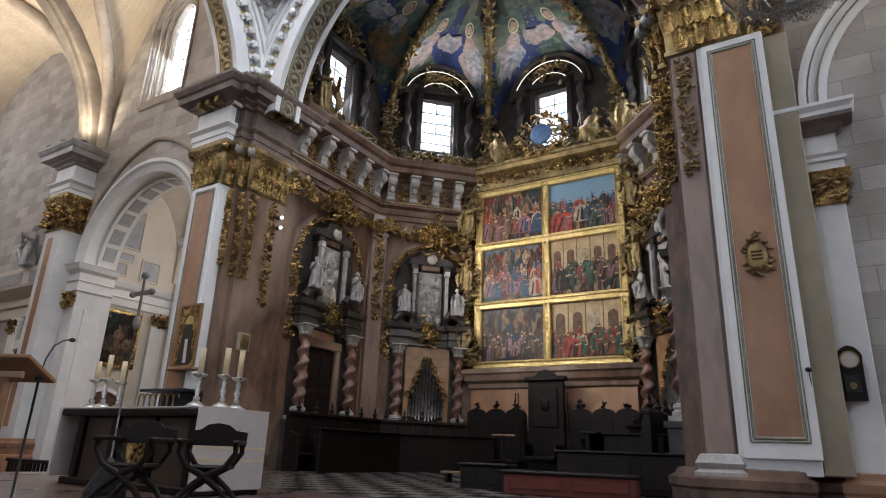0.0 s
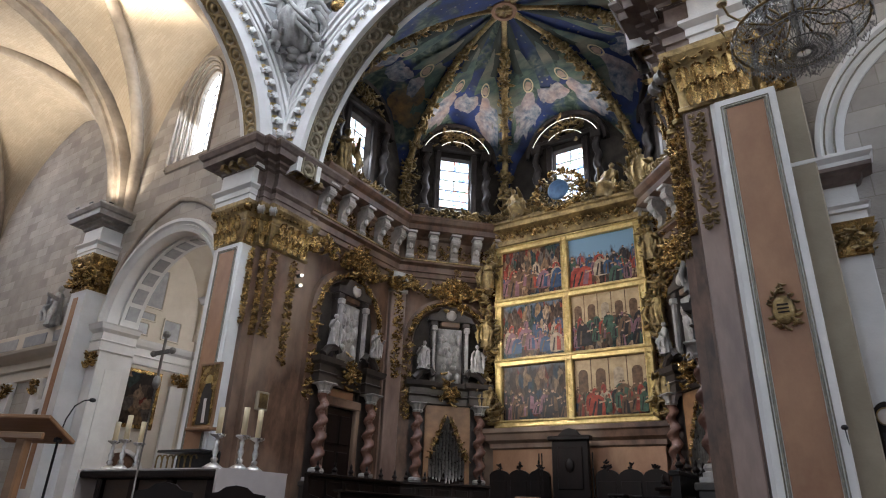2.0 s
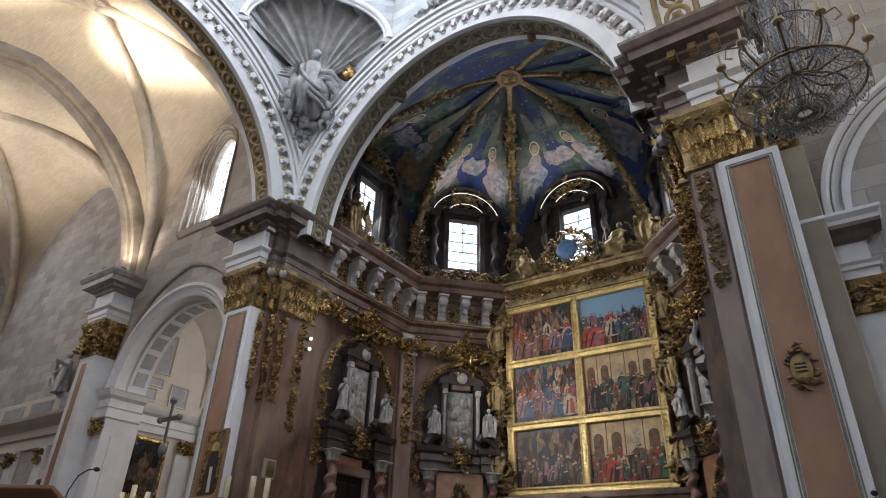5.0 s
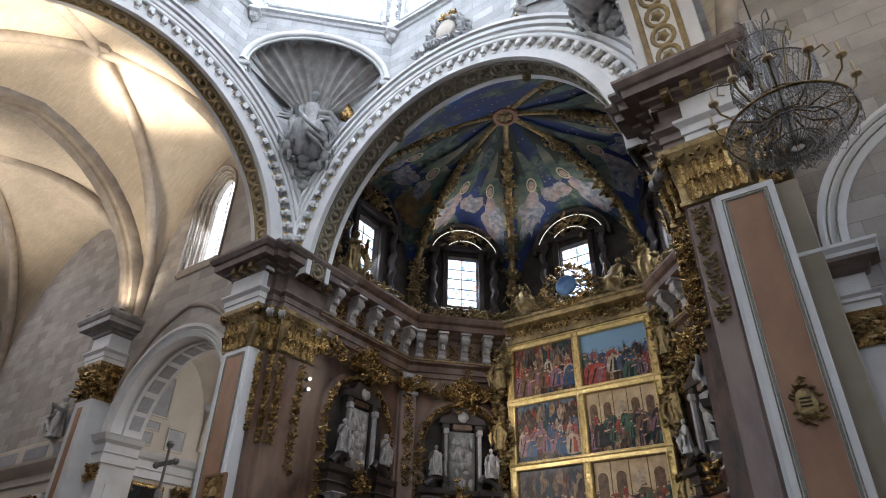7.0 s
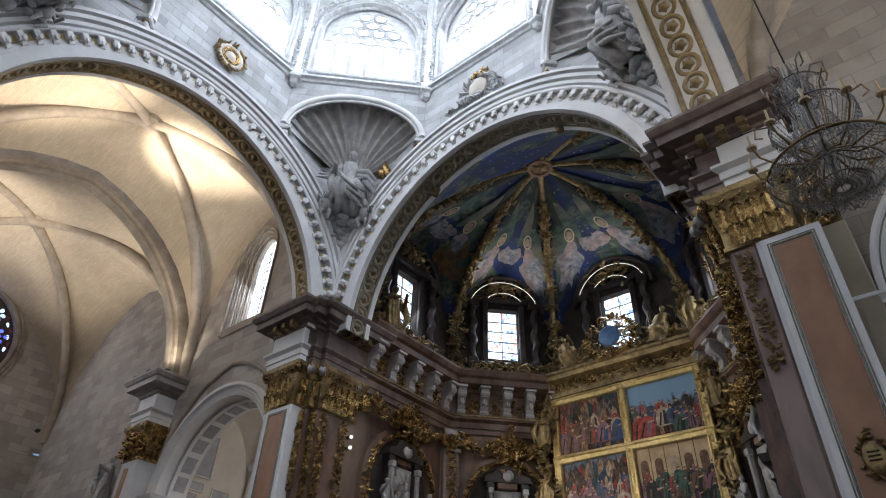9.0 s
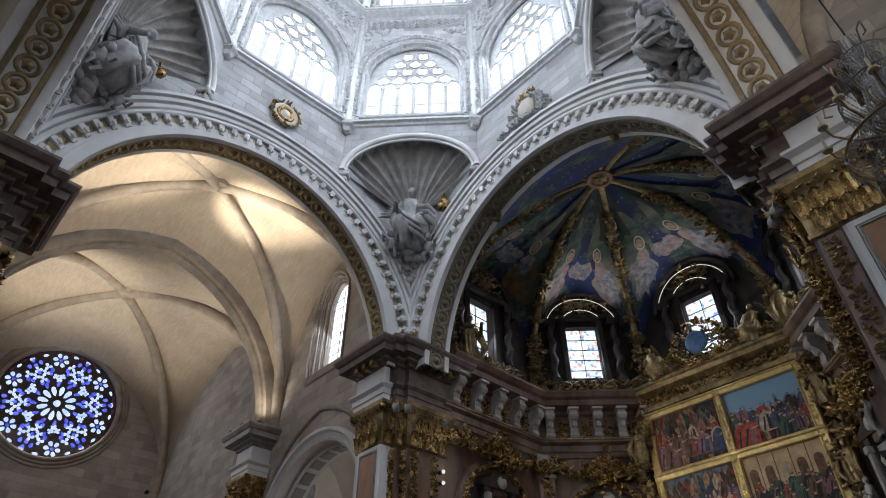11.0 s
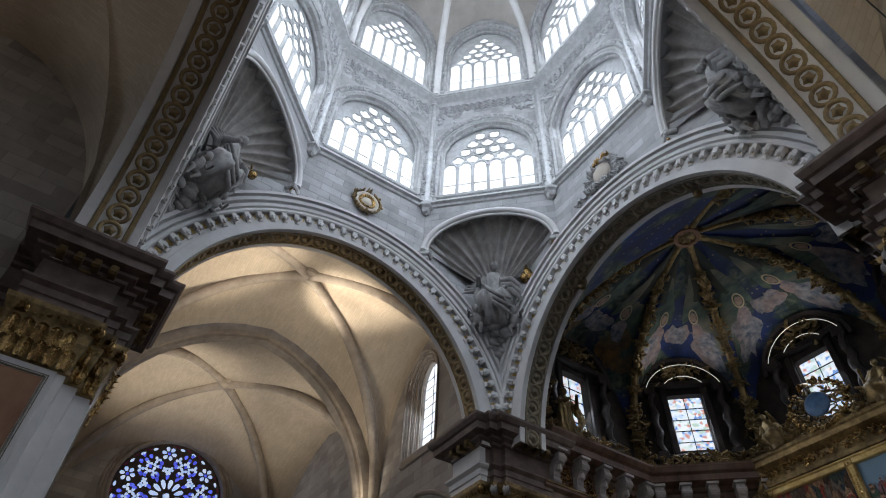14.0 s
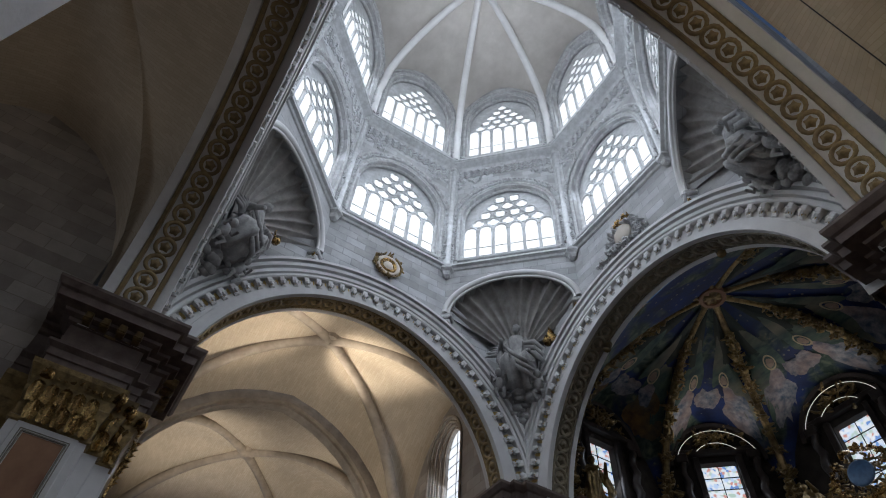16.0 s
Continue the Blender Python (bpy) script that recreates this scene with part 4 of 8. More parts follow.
for i in range(5):
    A, B = AP[i], AP[i + 1]
    fg = thing("fresco_figures", "winged haloed forms painted on the blue vault", "fresco", "painted cells of the apse", "structure")
    for d in (-1, 1):
        big = 1.25 if (i in (0, 4) and d == (1 if i == 0 else -1)) else 1.0
        q = 10 * i + d
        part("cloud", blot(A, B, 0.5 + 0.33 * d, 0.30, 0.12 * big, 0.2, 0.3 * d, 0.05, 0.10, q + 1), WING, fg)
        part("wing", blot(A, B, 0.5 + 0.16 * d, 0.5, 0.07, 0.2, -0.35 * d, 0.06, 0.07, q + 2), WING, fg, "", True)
        part("wing", blot(A, B, 0.5 + 0.05 * d, 0.22, 0.10, 0.07, 0.5 * d, 0.06, 0.10, q + 3), ROBE, fg, "", True)
        part("robe", blot(A, B, 0.5 + 0.30 * d, 0.15, 0.13 * big, 0.13, 0.5 * d, 0.07, 0.09, q + 4), TAWNY if i in (0, 4) else ROBE, fg, "", True)
        part("mantle", blot(A, B, 0.5 + 0.24 * d, 0.25, 0.07, 0.08, 0.2 * d, 0.08, 0.09, q + 5), ROBE, fg, "", True)
        part("ray", blot(A, B, 0.5 + 0.27 * d, 0.72, 0.13, 0.24, 0.0, 0.05, 0.05, q + 8), RAYS, fg, "", True)
        part("head", blot(A, B, 0.5 + 0.20 * d, 0.37, 0.04, 0.035, 0, 0.09, 0.05, q + 6), FLESH, fg, "", True)
        part("halo", blot(A, B, 0.5 + 0.20 * d, 0.375, 0.06, 0.06, 0, 0.085, 0.0, q + 7, 0.78), HALO, fg, "", True)

# ---- south transept, nave and closing walls ----
m = plane(8.3, 6.2, 1, 0)
sh = Shape()
pierced(sh, m, 0, 17.7, 0, 20, [(4.3, 2.35, 0, 9.0, 2.6, 0.0)], 1.2)
setting("wall_south_transept_east", sh, STONE, "ashlar wall of the south transept with a white arch", "wall")
sh = Shape()
pierced(sh, plane(26, 7.4, 0, -1), 0, 14, 0, 9, [], 0.6)
pierced(sh, plane(26, -6.2, -1, 0), 0, 17.7, 0, 20, [], 0.6)
setting("wall_south_transept", sh, STONE, "ashlar walls closing the south transept", "wall")
rib_vault("ceiling_south_transept", 26.0, 7.7, 6.2, 12.0, 19.6, 18.9)
sh = Shape()
pierced(sh, plane(-6.2, -34, 0, 1), 0, 26, 0, 20, [], 0.6)
pierced(sh, plane(6.2, -8, 0, -1), 0, 26, 0, 20, [], 0.6)
setting("wall_nave", sh, STONE_Y, "ashlar walls of the nave", "wall")
nv = Shape()
for y0, y1 in ((-7.7, -16.0), (-16.0, -34.0)):
    P = [(-6.2, y0), (6.2, y0), (6.2, y1), (-6.2, y1)]
    for i in range(4):
        web(nv, P[i], P[(i + 1) % 4], (0, (y0 + y1) / 2, 19.6), 12.0, 18.9, 16, 12)
setting("ceiling_nave", nv, WEB_Y, "brick ribbed vault of the nave", "ceiling", True)


# ---- ornament builders ----
def figure_mesh(h, seed, seated=False, cloud=False):
    """A draped stone statue as one plain mesh: folds, torso, arms, head, and clouds under it."""
    rnd, sh = random.Random(seed), Shape()
    r = h * 0.17
    ph = rnd.uniform(0, 6)
    lean = rnd.choice((-1, 1)) * 0.25 * r
    rows = []
    for i in range(17):
        t = i / 16
        z = h * 0.8 * t
        if seated:
            w = r * (1.55 - 0.35 * t) if t < 0.45 else r * (1.25 - 0.5 * (t - 0.45) / 0.55)
        else:
            w = r * (1.2 - 0.45 * t + 0.14 * math.sin(4 * t + ph))
        if t > 0.88:
            w *= 1 - 3.2 * (t - 0.88)
        row = []
        for j in range(30):
            a = math.tau * j / 30
            fold = 1 + 0.12 * math.sin(8 * a + 5 * t + ph) + 0.08 * math.sin(13 * a - 7 * t) + 0.05 * math.sin(21 * a + 3 * t)
            if t > 0.6:
                fold = 1 + (fold - 1) * 0.5
            y = w * 0.72 * fold * math.sin(a)
            if seated and math.sin(a) < 0:
                y -= 0.9 * r * math.exp(-((t - 0.42) / 0.16) ** 2) * abs(math.sin(a)) + 0.35 * r * max(0, 0.4 - t)
            row.append((w * fold * math.cos(a) + lean * math.sin(3.1 * t), y, z))
        rows.append(row)
    sh.grid(rows, True)
    sh.tube([(lean * 0.5, 0, h * 0.76), (lean * 0.6, -0.1 * r, h * 0.86)], [h * 0.04, h * 0.035], 8)
    sh.ball((lean * 0.7, -0.12 * r, h * 0.905), (h * 0.058, h * 0.068, h * 0.082), 12)
    sh.ball((lean * 0.7, 0.05 * r, h * 0.92), (h * 0.07, h * 0.06, h * 0.075), 10, 0.12, seed)
    for s in (-1, 1):
        e = (s * r * rnd.uniform(1.15, 1.6), -r * rnd.uniform(0.3, 0.8), h * rnd.uniform(0.45, 0.62))
        g = (s * r * rnd.uniform(0.2, 1.6), -r * rnd.uniform(1.1, 1.7), h * rnd.uniform(0.48, 0.82))
        sh.tube([(s * r * 0.72, 0, h * 0.73), e, g], [h * 0.058, h * 0.062, h * 0.03], 8)
        sh.ball(g, h * 0.032, 8)
        for q in range(3):
            x = s * r * rnd.uniform(0.5, 1.3)
            sh.tube([(x, -r * rnd.uniform(0.0, 0.6), h * rnd.uniform(0.55, 0.7)), (x * rnd.uniform(0.9, 1.5), -r * rnd.uniform(0.5, 1.2), h * rnd.uniform(0.3, 0.45)), (x * rnd.uniform(0.6, 1.3), -r * rnd.uniform(0.3, 1.0), h * rnd.uniform(0.0, 0.2))], [h * 0.02, h * 0.055, h * 0.02], 7)
    if cloud:
        for i in range(26):
            z = -rnd.uniform(-0.05, 1.0) * h * 0.62
            k = 1 + z / (h * 0.8)
            sh.ball((rnd.uniform(-1.9, 1.9) * r * k, rnd.uniform(-1.1, 0.2) * r, z), r * rnd.uniform(0.3, 0.62), 10, 0.05, i)
        for s in (-1, 1):
            for q in range(2):
                c = Vector((s * r * rnd.uniform(1.5, 2.2), -r * 0.3, h * rnd.uniform(0.05, 0.4)))
                sh.ball(c + Vector((0, -0.1 * r, 0.42 * r)), r * 0.3, 8)
                sh.ball(c, (r * 0.36, r * 0.34, r * 0.5), 8, 0.08, q)
                for u in range(4):
                    sh.tube([c + Vector((0, 0.1 * r, 0.1 * r)), c + Vector((s * r * (0.5 + 0.15 * u), 0.1 * r, r * (0.7 - 0.25 * u)))], [r * 0.12, r * 0.05], 6)
    return sh


def statue(name, label, h, seed, m, mat, seated=False, cloud=False):
    ob = new(name, figure_mesh(h, seed, seated, cloud).mesh(name, mat, True))
    ob.matrix_basis = m
    return tagged(ob, label, "statue")


def twisted(h, r, turns=4, n=14, steps=96):
    """A solomonic shaft."""
    s, rows = Shape(), []
    for i in range(steps + 1):
        t = i / steps
        a = math.tau * turns * t
        k = r * (0.66 + 0.1 * math.sin(math.pi * min(1, t * 1.2)))
        cx, cy = 0.24 * r * math.cos(a), 0.24 * r * math.sin(a)
        rows.append([(cx + k * math.cos(b), cy + k * math.sin(b), h * t) for b in (math.tau * j / n for j in range(n))])
    s.grid(rows, True)
    return s


def twisted_column(m, h, mat=None):
    ob = thing("twisted_column", "spiral red marble column with a white capital", "column", "twisted columns of the apse")
    ob.matrix_basis = m
    part("shaft", twisted(h * 0.78, 0.23, 4.5).mesh("shaft", mat or REDCOL, True), None, ob).location = (0, 0, h * 0.1)
    part("base", Shape().lathe([(0.26, 0), (0.26, h * 0.035), (0.2, h * 0.045), (0.24, h * 0.065), (0.22, h * 0.09), (0.15, h * 0.1)], 14).box(-0.28, -0.28, -0.1, 0.28, 0.28, 0), GREYMARBLE, ob, "white marble base")
    cap = Shape().lathe([(0.14, h * 0.88), (0.18, h * 0.9), (0.16, h * 0.915), (0.24, h * 0.97), (0.28, h * 0.985)], 16, None, 0.12, 8)
    cap.box(-0.29, -0.29, h * 0.98, 0.29, 0.29, h, None, 0.02)
    part("capital", cap, GREYMARBLE, ob, "white marble capital")
    return ob


def console_mesh():
    """A scrolled bracket: tall S shape, 0.28 wide; local -y is the front."""
    s = Shape()
    out = [(0, 0), (-0.16, 0.02), (-0.24, 0.12), (-0.2, 0.24), (-0.22, 0.4), (-0.36, 0.56), (-0.5, 0.66), (-0.56, 0.8), (-0.52, 0.92), (-0.5, 1.0), (0, 1.0)]
    n = len(out)
    s.add([(-0.14, y, z) for y, z in out] + [(0.14, y, z) for y, z in out], [tuple(range(n)), tuple(range(2 * n - 1, n - 1, -1))] + [(i, (i + 1) % n, n + (i + 1) % n, n + i) for i in range(n)])
    s.tube([(-0.17, -0.43, 0.8), (0.17, -0.43, 0.8)], 0.13, 10)
    s.tube([(-0.16, -0.14, 0.13), (0.16, -0.14, 0.13)], 0.1, 10)
    s.box(-0.2, -0.62, 1.0, 0.2, 0, 1.08)
    s.ball((0, -0.36, 0.5), (0.1, 0.08, 0.16), 6)
    return s


REDCOL = surface("spiral_red_marble", (0.20, 0.105, 0.08), (0.10, 0.05, 0.04), 0.25, 0, 3, 20, 0.05, c3=(0.26, 0.18, 0.145))

# ---- apse: entablature, pilasters, niches ----
APE = [(0.0, 10.05), (0.10, 10.07), (0.10, 10.25), (0.16, 10.27), (0.16, 10.5), (0.3, 10.58), (0.3, 10.66), (0.12, 10.68), (0.12, 11.62), (0.24, 11.66), (0.3, 11.76), (0.5, 11.8),
       (0.66, 11.86), (0.68, 12.06), (0.78, 12.14), (0.86, 12.3), (0.86, 12.38), (0.0, 12.42)]
ent = thing("apse_entablature", "red marble entablature with white scroll brackets round the apse", "entablature", "", "structure")
part("moulding", Shape().sweep(AP, APE), REDMARBLE, ent)
part("frieze_line", Shape().sweep(AP, [(0.3, 10.66), (0.34, 10.67), (0.34, 10.72), (0.12, 10.74)]), OLDGOLD, ent)
cons = console_mesh().mesh("console", GREYMARBLE)
for i, (m, L) in enumerate(APF):
    k = 6 if i == 2 else 5
    for j in range(k):
        u = L * (j + 0.5) / k
        c = part("console", cons, None, ent, "grey-white scrolled bracket")
        c.matrix_basis = m @ Matrix.Translation((u, -0.1, 10.7))
        if j < k - 1:
            uu = L * (j + 1) / k
            f = foliage(m, lambda r, uu=uu: (uu + r.uniform(-0.24, 0.24), -0.15, 11.12 + r.uniform(-0.3, 0.3)), 22, 0.1, i * 10 + j)
            part("frieze_ornament", f, GOLD, ent, "gilded leaf ornament")


def corner_pilaster(x, y, ang, w=0.62, full=True):
    ob = thing("apse_pilaster", "fluted brown marble pilaster with hanging gilded ornament", "pilaster", "pilasters of the apse")
    ob.matrix_basis = Matrix.Translation((x, y, 0)) @ rotz(ang)
    part("shaft", Shape().box(-w / 2, -0.32, DECK, w / 2, 0.2, 9.3, None, 0.03).box(-w / 2 - 0.3, -0.16, DECK, w / 2 + 0.3, 0.2, 9.3, None, 0.03), PILASTER, ob)
    part("base", Shape().sweep([(-w / 2 - 0.32, 0.1), (-w / 2 - 0.32, -0.2), (-w / 2, -0.2), (-w / 2, -0.34), (w / 2, -0.34), (w / 2, -0.2), (w / 2 + 0.32, -0.2), (w / 2 + 0.32, 0.1)],
                               [(0, DECK), (-0.16, DECK), (-0.16, 2.2), (-0.1, 2.25), (-0.14, 2.4), (-0.06, 2.5), (0, 2.52)][::1]), GREYMARBLE, ob, "pale marble base")
    cap = Shape().box(-w / 2 - 0.05, -0.38, 9.3, w / 2 + 0.05, 0.1, 9.42)
    cap.box(-w / 2 - 0.1, -0.46, 9.9, w / 2 + 0.1, 0.1, 10.06)
    for s in (-1, 1):
        cap.tube([(s * w / 2, -0.5, 9.8), (s * w / 2, -0.1, 9.8)], 0.13, 10)
    part("capital", cap, GREYMARBLE, ob, "white volute capital")
    I = Matrix.Identity(4)
    part("capital_leaves", foliage(I, lambda r: (r.uniform(-w / 2 - 0.1, w / 2 + 0.1), -0.38, r.uniform(9.42, 9.85)), 34, 0.11, int(x * 10 + 200)), GOLD, ob, "gilded acanthus leaves")
    part("pendant", foliage(I, lambda r: (r.uniform(-0.2, 0.2) * (1 - 0.4 * r.random()), -0.36, 9.2 - 3.2 * r.random()), 170, 0.085, int(x * 10 + 300)), GOLD, ob, "gilded hanging foliage")
    return ob


PILASTER = surface("brown_veined_marble", (0.29, 0.205, 0.17), (0.15, 0.095, 0.078), 0.42, 0, 1.6, 12, 0.05, c3=(0.34, 0.27, 0.23), streak=(1, 1, 0.3))
for (x, y), a in zip(AP[1:5], (67, 22, -22, -67)):
    corner_pilaster(x, y, a)


def niche(i, uc, kind):
    """One bay of the apse: relief in an arched niche over a columned door or organ."""
    m, L = APF[i]
    ob = thing("apse_niche", "arched apse bay of dark marble with carved relief and gilding", "niche", "bays of the apse")
    T = lambda u, d, z: m @ Matrix.Translation((u, d, z))
    hw = 1.42
    # no real depth: the recess's shade is put into a flat dark sheet
    part("recess", Shape().extrude([(uc + hw - 0.02, 2.4)] + arch_curve(uc, hw - 0.02, 7.5, 1.45, 16) + [(uc - hw + 0.02, 2.4)], -0.03, -0.02, m), DARKWALL, ob, "flat dark sheet for the shade in the recess")
    arch = Shape().band([(hw + 0.34, -0.02), (hw + 0.34, -0.2), (hw + 0.2, -0.26), (hw + 0.16, -0.18), (hw + 0.04, -0.18), (hw, -0.24), (hw - 0.06, -0.02)], (uc, 7.5), 0, 180, 28, m)
    for s in (-1, 1):
        arch.box(uc + s * (hw + 0.14) - 0.2, -0.2, DECK, uc + s * (hw + 0.14) + 0.2, 0.0, 7.5, m)
    part("arch", arch, REDMARBLE, ob)
    part("arch_gilding", foliage(m, lambda r: (lambda a: (uc + (hw + 0.1) * math.cos(a), -0.26, 7.5 + (hw + 0.1) * math.sin(a)))(r.uniform(0.1, 3.04)), 230, 0.1, i + 40), GOLD, ob, "gilded arch foliage")
    part("swag", foliage(m, lambda r: (lambda u: (uc + u, -0.32 - 0.2 * r.random() * (1 - abs(u) / 2.1), 9.75 - 0.32 * abs(math.sin(u * 1.9)) + r.uniform(-0.24, 0.24)))(max(-2.1, min(2.1, r.choice((0.0, 0.0, 0.0, -1.75, 1.75)) + r.gauss(0, 0.42)))), 280, 0.15, i + 60), GOLD, ob, "gilded swag")
    part("cartouche", foliage(m, lambda r: (uc + r.gauss(0, 0.28), -0.4 - 0.25 * r.random(), 9.45 + r.gauss(0, 0.3)), 130, 0.14, i + 80), GOLD, ob, "gilded cartouche")
    # upper stage: relief with dark side columns and pediment
    rl = Shape()
    rnd = random.Random(i)
    rl.box(uc - 0.48, -0.2, 6.05, uc + 0.48, -0.04, 8.05, m)
    for j in range(26):
        p = m @ Vector((uc + rnd.uniform(-0.36, 0.36), -0.2, rnd.uniform(6.2, 7.9)))
        rl.ball(p, (rnd.uniform(0.07, 0.14), rnd.uniform(0.07, 0.14), rnd.uniform(0.1, 0.24)), 8, 0.1, j)
    part("relief", rl, GREYMARBLE, ob, "white carved relief panel", True)
    fr = Shape()
    for s in (-1, 1):
        fr.box(uc + s * 0.62 - 0.1, -0.3, 6.0, uc + s * 0.62 + 0.1, 0, 8.15, m, 0.02)
        fr.box(uc + s * 0.62 - 0.14, -0.36, 8.1, uc + s * 0.62 + 0.14, 0, 8.3, m, 0.02)
    fr.extrude([(uc + 0.86, 8.3), (uc + 0.8, 8.5), (uc + 0.5, 8.6), (uc + 0.36, 8.85), (uc - 0.36, 8.85), (uc - 0.5, 8.6), (uc - 0.8, 8.5), (uc - 0.86, 8.3)], -0.4, 0, m)
    part("relief_frame", fr, DARKMARBLE, ob, "black marble frame")
    part("panel", Shape().box(uc - 0.36, -0.3, 8.1, uc + 0.36, -0.02, 8.75, m, 0.03), REDMARBLE, ob)
    part("medallion", Shape().lathe([(0.2, 0), (0.2, 0.05), (0.14, 0.06), (0.1, 0.1), (0.01, 0.11)], 14, T(uc, -0.41, 8.52) @ Matrix.Rotation(radians(90), 4, "X")), GREYMARBLE, ob, "", True)
    for s in (-1, 1):
        cl = Shape()
        cl.box(uc + s * 0.62 - 0.06, -0.42, 6.25, uc + s * 0.62 + 0.06, -0.28, 7.9, m, 0.02)
        cl.box(uc + s * 0.62 - 0.1, -0.46, 7.9, uc + s * 0.62 + 0.1, -0.26, 8.1, m, 0.02)
        part("side_colonette", cl, GREYMARBLE, ob)
    for s in (-1, 1):
        part("side_gilding", foliage(m, lambda r, s=s: (uc + s * (hw + 0.14) + r.uniform(-0.16, 0.16), -0.24, 4.6 + 2.9 * r.random()), 90, 0.1, i + 160 + s), GOLD if i in (0, 1) else OLDGOLD, ob, "gilded hanging foliage")
    # middle entablature with broken pediment
    en = Shape()
    en.sweep([tuple((m @ Vector((u, d, 0))).xy) for u, d in ((uc - 1.42, 0), (uc - 1.42, -0.5), (uc - 0.75, -0.5), (uc - 0.75, -0.3), (uc + 0.75, -0.3), (uc + 0.75, -0.5), (uc + 1.42, -0.5), (uc + 1.42, 0))],
             [(0.0, 5.2), (0.04, 5.22), (0.04, 5.45), (0.1, 5.5), (0.03, 5.55), (0.03, 5.75), (0.16, 5.82), (0.2, 5.98), (-0.3, 6.0)])
    for s in (-1, 1):
        en.tube([m @ Vector((uc + s * 1.3, -0.45, 6.08)), m @ Vector((uc + s * 1.05, -0.45, 6.34)), m @ Vector((uc + s * 0.72, -0.45, 6.42)), m @ Vector((uc + s * 0.6, -0.45, 6.25))], 0.13, 8)
    part("entablature", en, DARKMARBLE, ob, "black marble entablature")
    part("cartouche", foliage(m, lambda r: (uc + r.gauss(0, 0.2), -0.5 - 0.12 * r.random(), 5.62 + r.gauss(0, 0.22)), 60, 0.12, i + 90), GOLD, ob, "gilded cartouche")
    for s in (-1, 1):
        statue("statue", "small white marble statue on a dark pediment", 1.05, 11 + i * 2 + s, T(uc + s * 1.02, -0.55, 6.4), GREYMARBLE)
        part("back_pier", Shape().box(uc + s * 1.12 - 0.3, -0.2, DECK, uc + s * 1.12 + 0.3, 0, 5.2, m, 0.02), DARKMARBLE, ob)
        pd = Shape().box(uc + s * 1.12 - 0.3, -0.82, DECK, uc + s * 1.12 + 0.3, -0.02, 2.3, m, 0.02)
        pd.box(uc + s * 1.12 - 0.36, -0.88, 2.2, uc + s * 1.12 + 0.36, -0.02, 2.36, m, 0.03)
        part("pedestal", pd, DARKMARBLE, ob)
        twisted_column(T(uc + s * 1.12, -0.5, 2.46), 2.74)
    if kind == "door":
        dr = Shape().box(uc - 0.72, -0.16, DECK, uc + 0.72, -0.03, 4.7, m)
        part("door_frame", Shape().box(uc - 0.84, -0.3, DECK, uc - 0.64, -0.02, 4.85, m, 0.03).box(uc + 0.64, -0.3, DECK, uc + 0.84, -0.02, 4.85, m, 0.03).box(uc - 0.84, -0.34, 4.62, uc + 0.84, -0.02, 4.9, m, 0.03), REDMARBLE, ob)
        dl = part("door_leaf", dr, DARKWOOD, ob, "dark wooden door")
        for a in range(2):
            for b in range(3):
                part("door_panel", Shape().box(uc - 0.56 + a * 0.6, -0.2, 1.3 + b * 1.1, uc - 0.04 + a * 0.6, -0.15, 2.2 + b * 1.1, m, 0.03), DARKWOOD, dl)
        part("overdoor", Shape().box(uc - 0.55, -0.2, 4.92, uc + 0.55, -0.02, 5.18, m, 0.02), SALMON, ob)
    else:
        og = Shape().box(uc - 0.82, -0.3, 2.3, uc + 0.82, -0.02, 5.18, m)
        oc = part("organ_case", og, BROWNWOOD, ob, "wooden organ case")
        part("organ_gilding", foliage(m, lambda r: (lambda z: (uc + r.choice((-1, 1)) * (0.08 + (4.85 - z) * 0.33 + 0.25 * r.random() * (4.9 - z) / 1.6), -0.34, z))(r.uniform(3.3, 4.85)), 110, 0.08, 7), GOLD, ob, "gilded openwork")
        # black sheet on the case front paints the shade between the pipes
        part("organ_recess", Shape().extrude([(uc + 0.64, 2.42), (uc + 0.64, 3.4), (uc, 4.86), (uc - 0.64, 3.4), (uc - 0.64, 2.42)], -0.32, -0.29, m), DARKWOOD, oc, "flat black sheet for the shaded gaps between the pipes")
        pipe_n = 11
        for j in range(pipe_n):
            u = uc + (j - 5) * 0.115
            top = 4.55 - abs(j - 5) * 0.24
            part("organ_pipe", Shape().tube([m @ Vector((u, -0.36, 2.55 + abs(j - 5) * 0.04)), m @ Vector((u, -0.36, 2.8)), m @ Vector((u, -0.36, top))], [0.015, 0.048, 0.048], 8), SILVER, oc, "dull metal pipe", True)
        part("organ_base", Shape().box(uc - 0.85, -0.5, DECK, uc + 0.85, -0.02, 2.3, m, 0.02), REDMARBLE, ob)
        part("organ_base_panel", Shape().box(uc - 0.6, -0.54, 1.5, uc + 0.6, -0.48, 2.1, m, 0.03), SALMON, ob)
    return ob


niche(0, 2.35, "door")
niche(1, 2.15, "organ")
niche(3, APF[3][1] - 2.15, "organ")
niche(4, APF[4][1] - 2.35, "door")

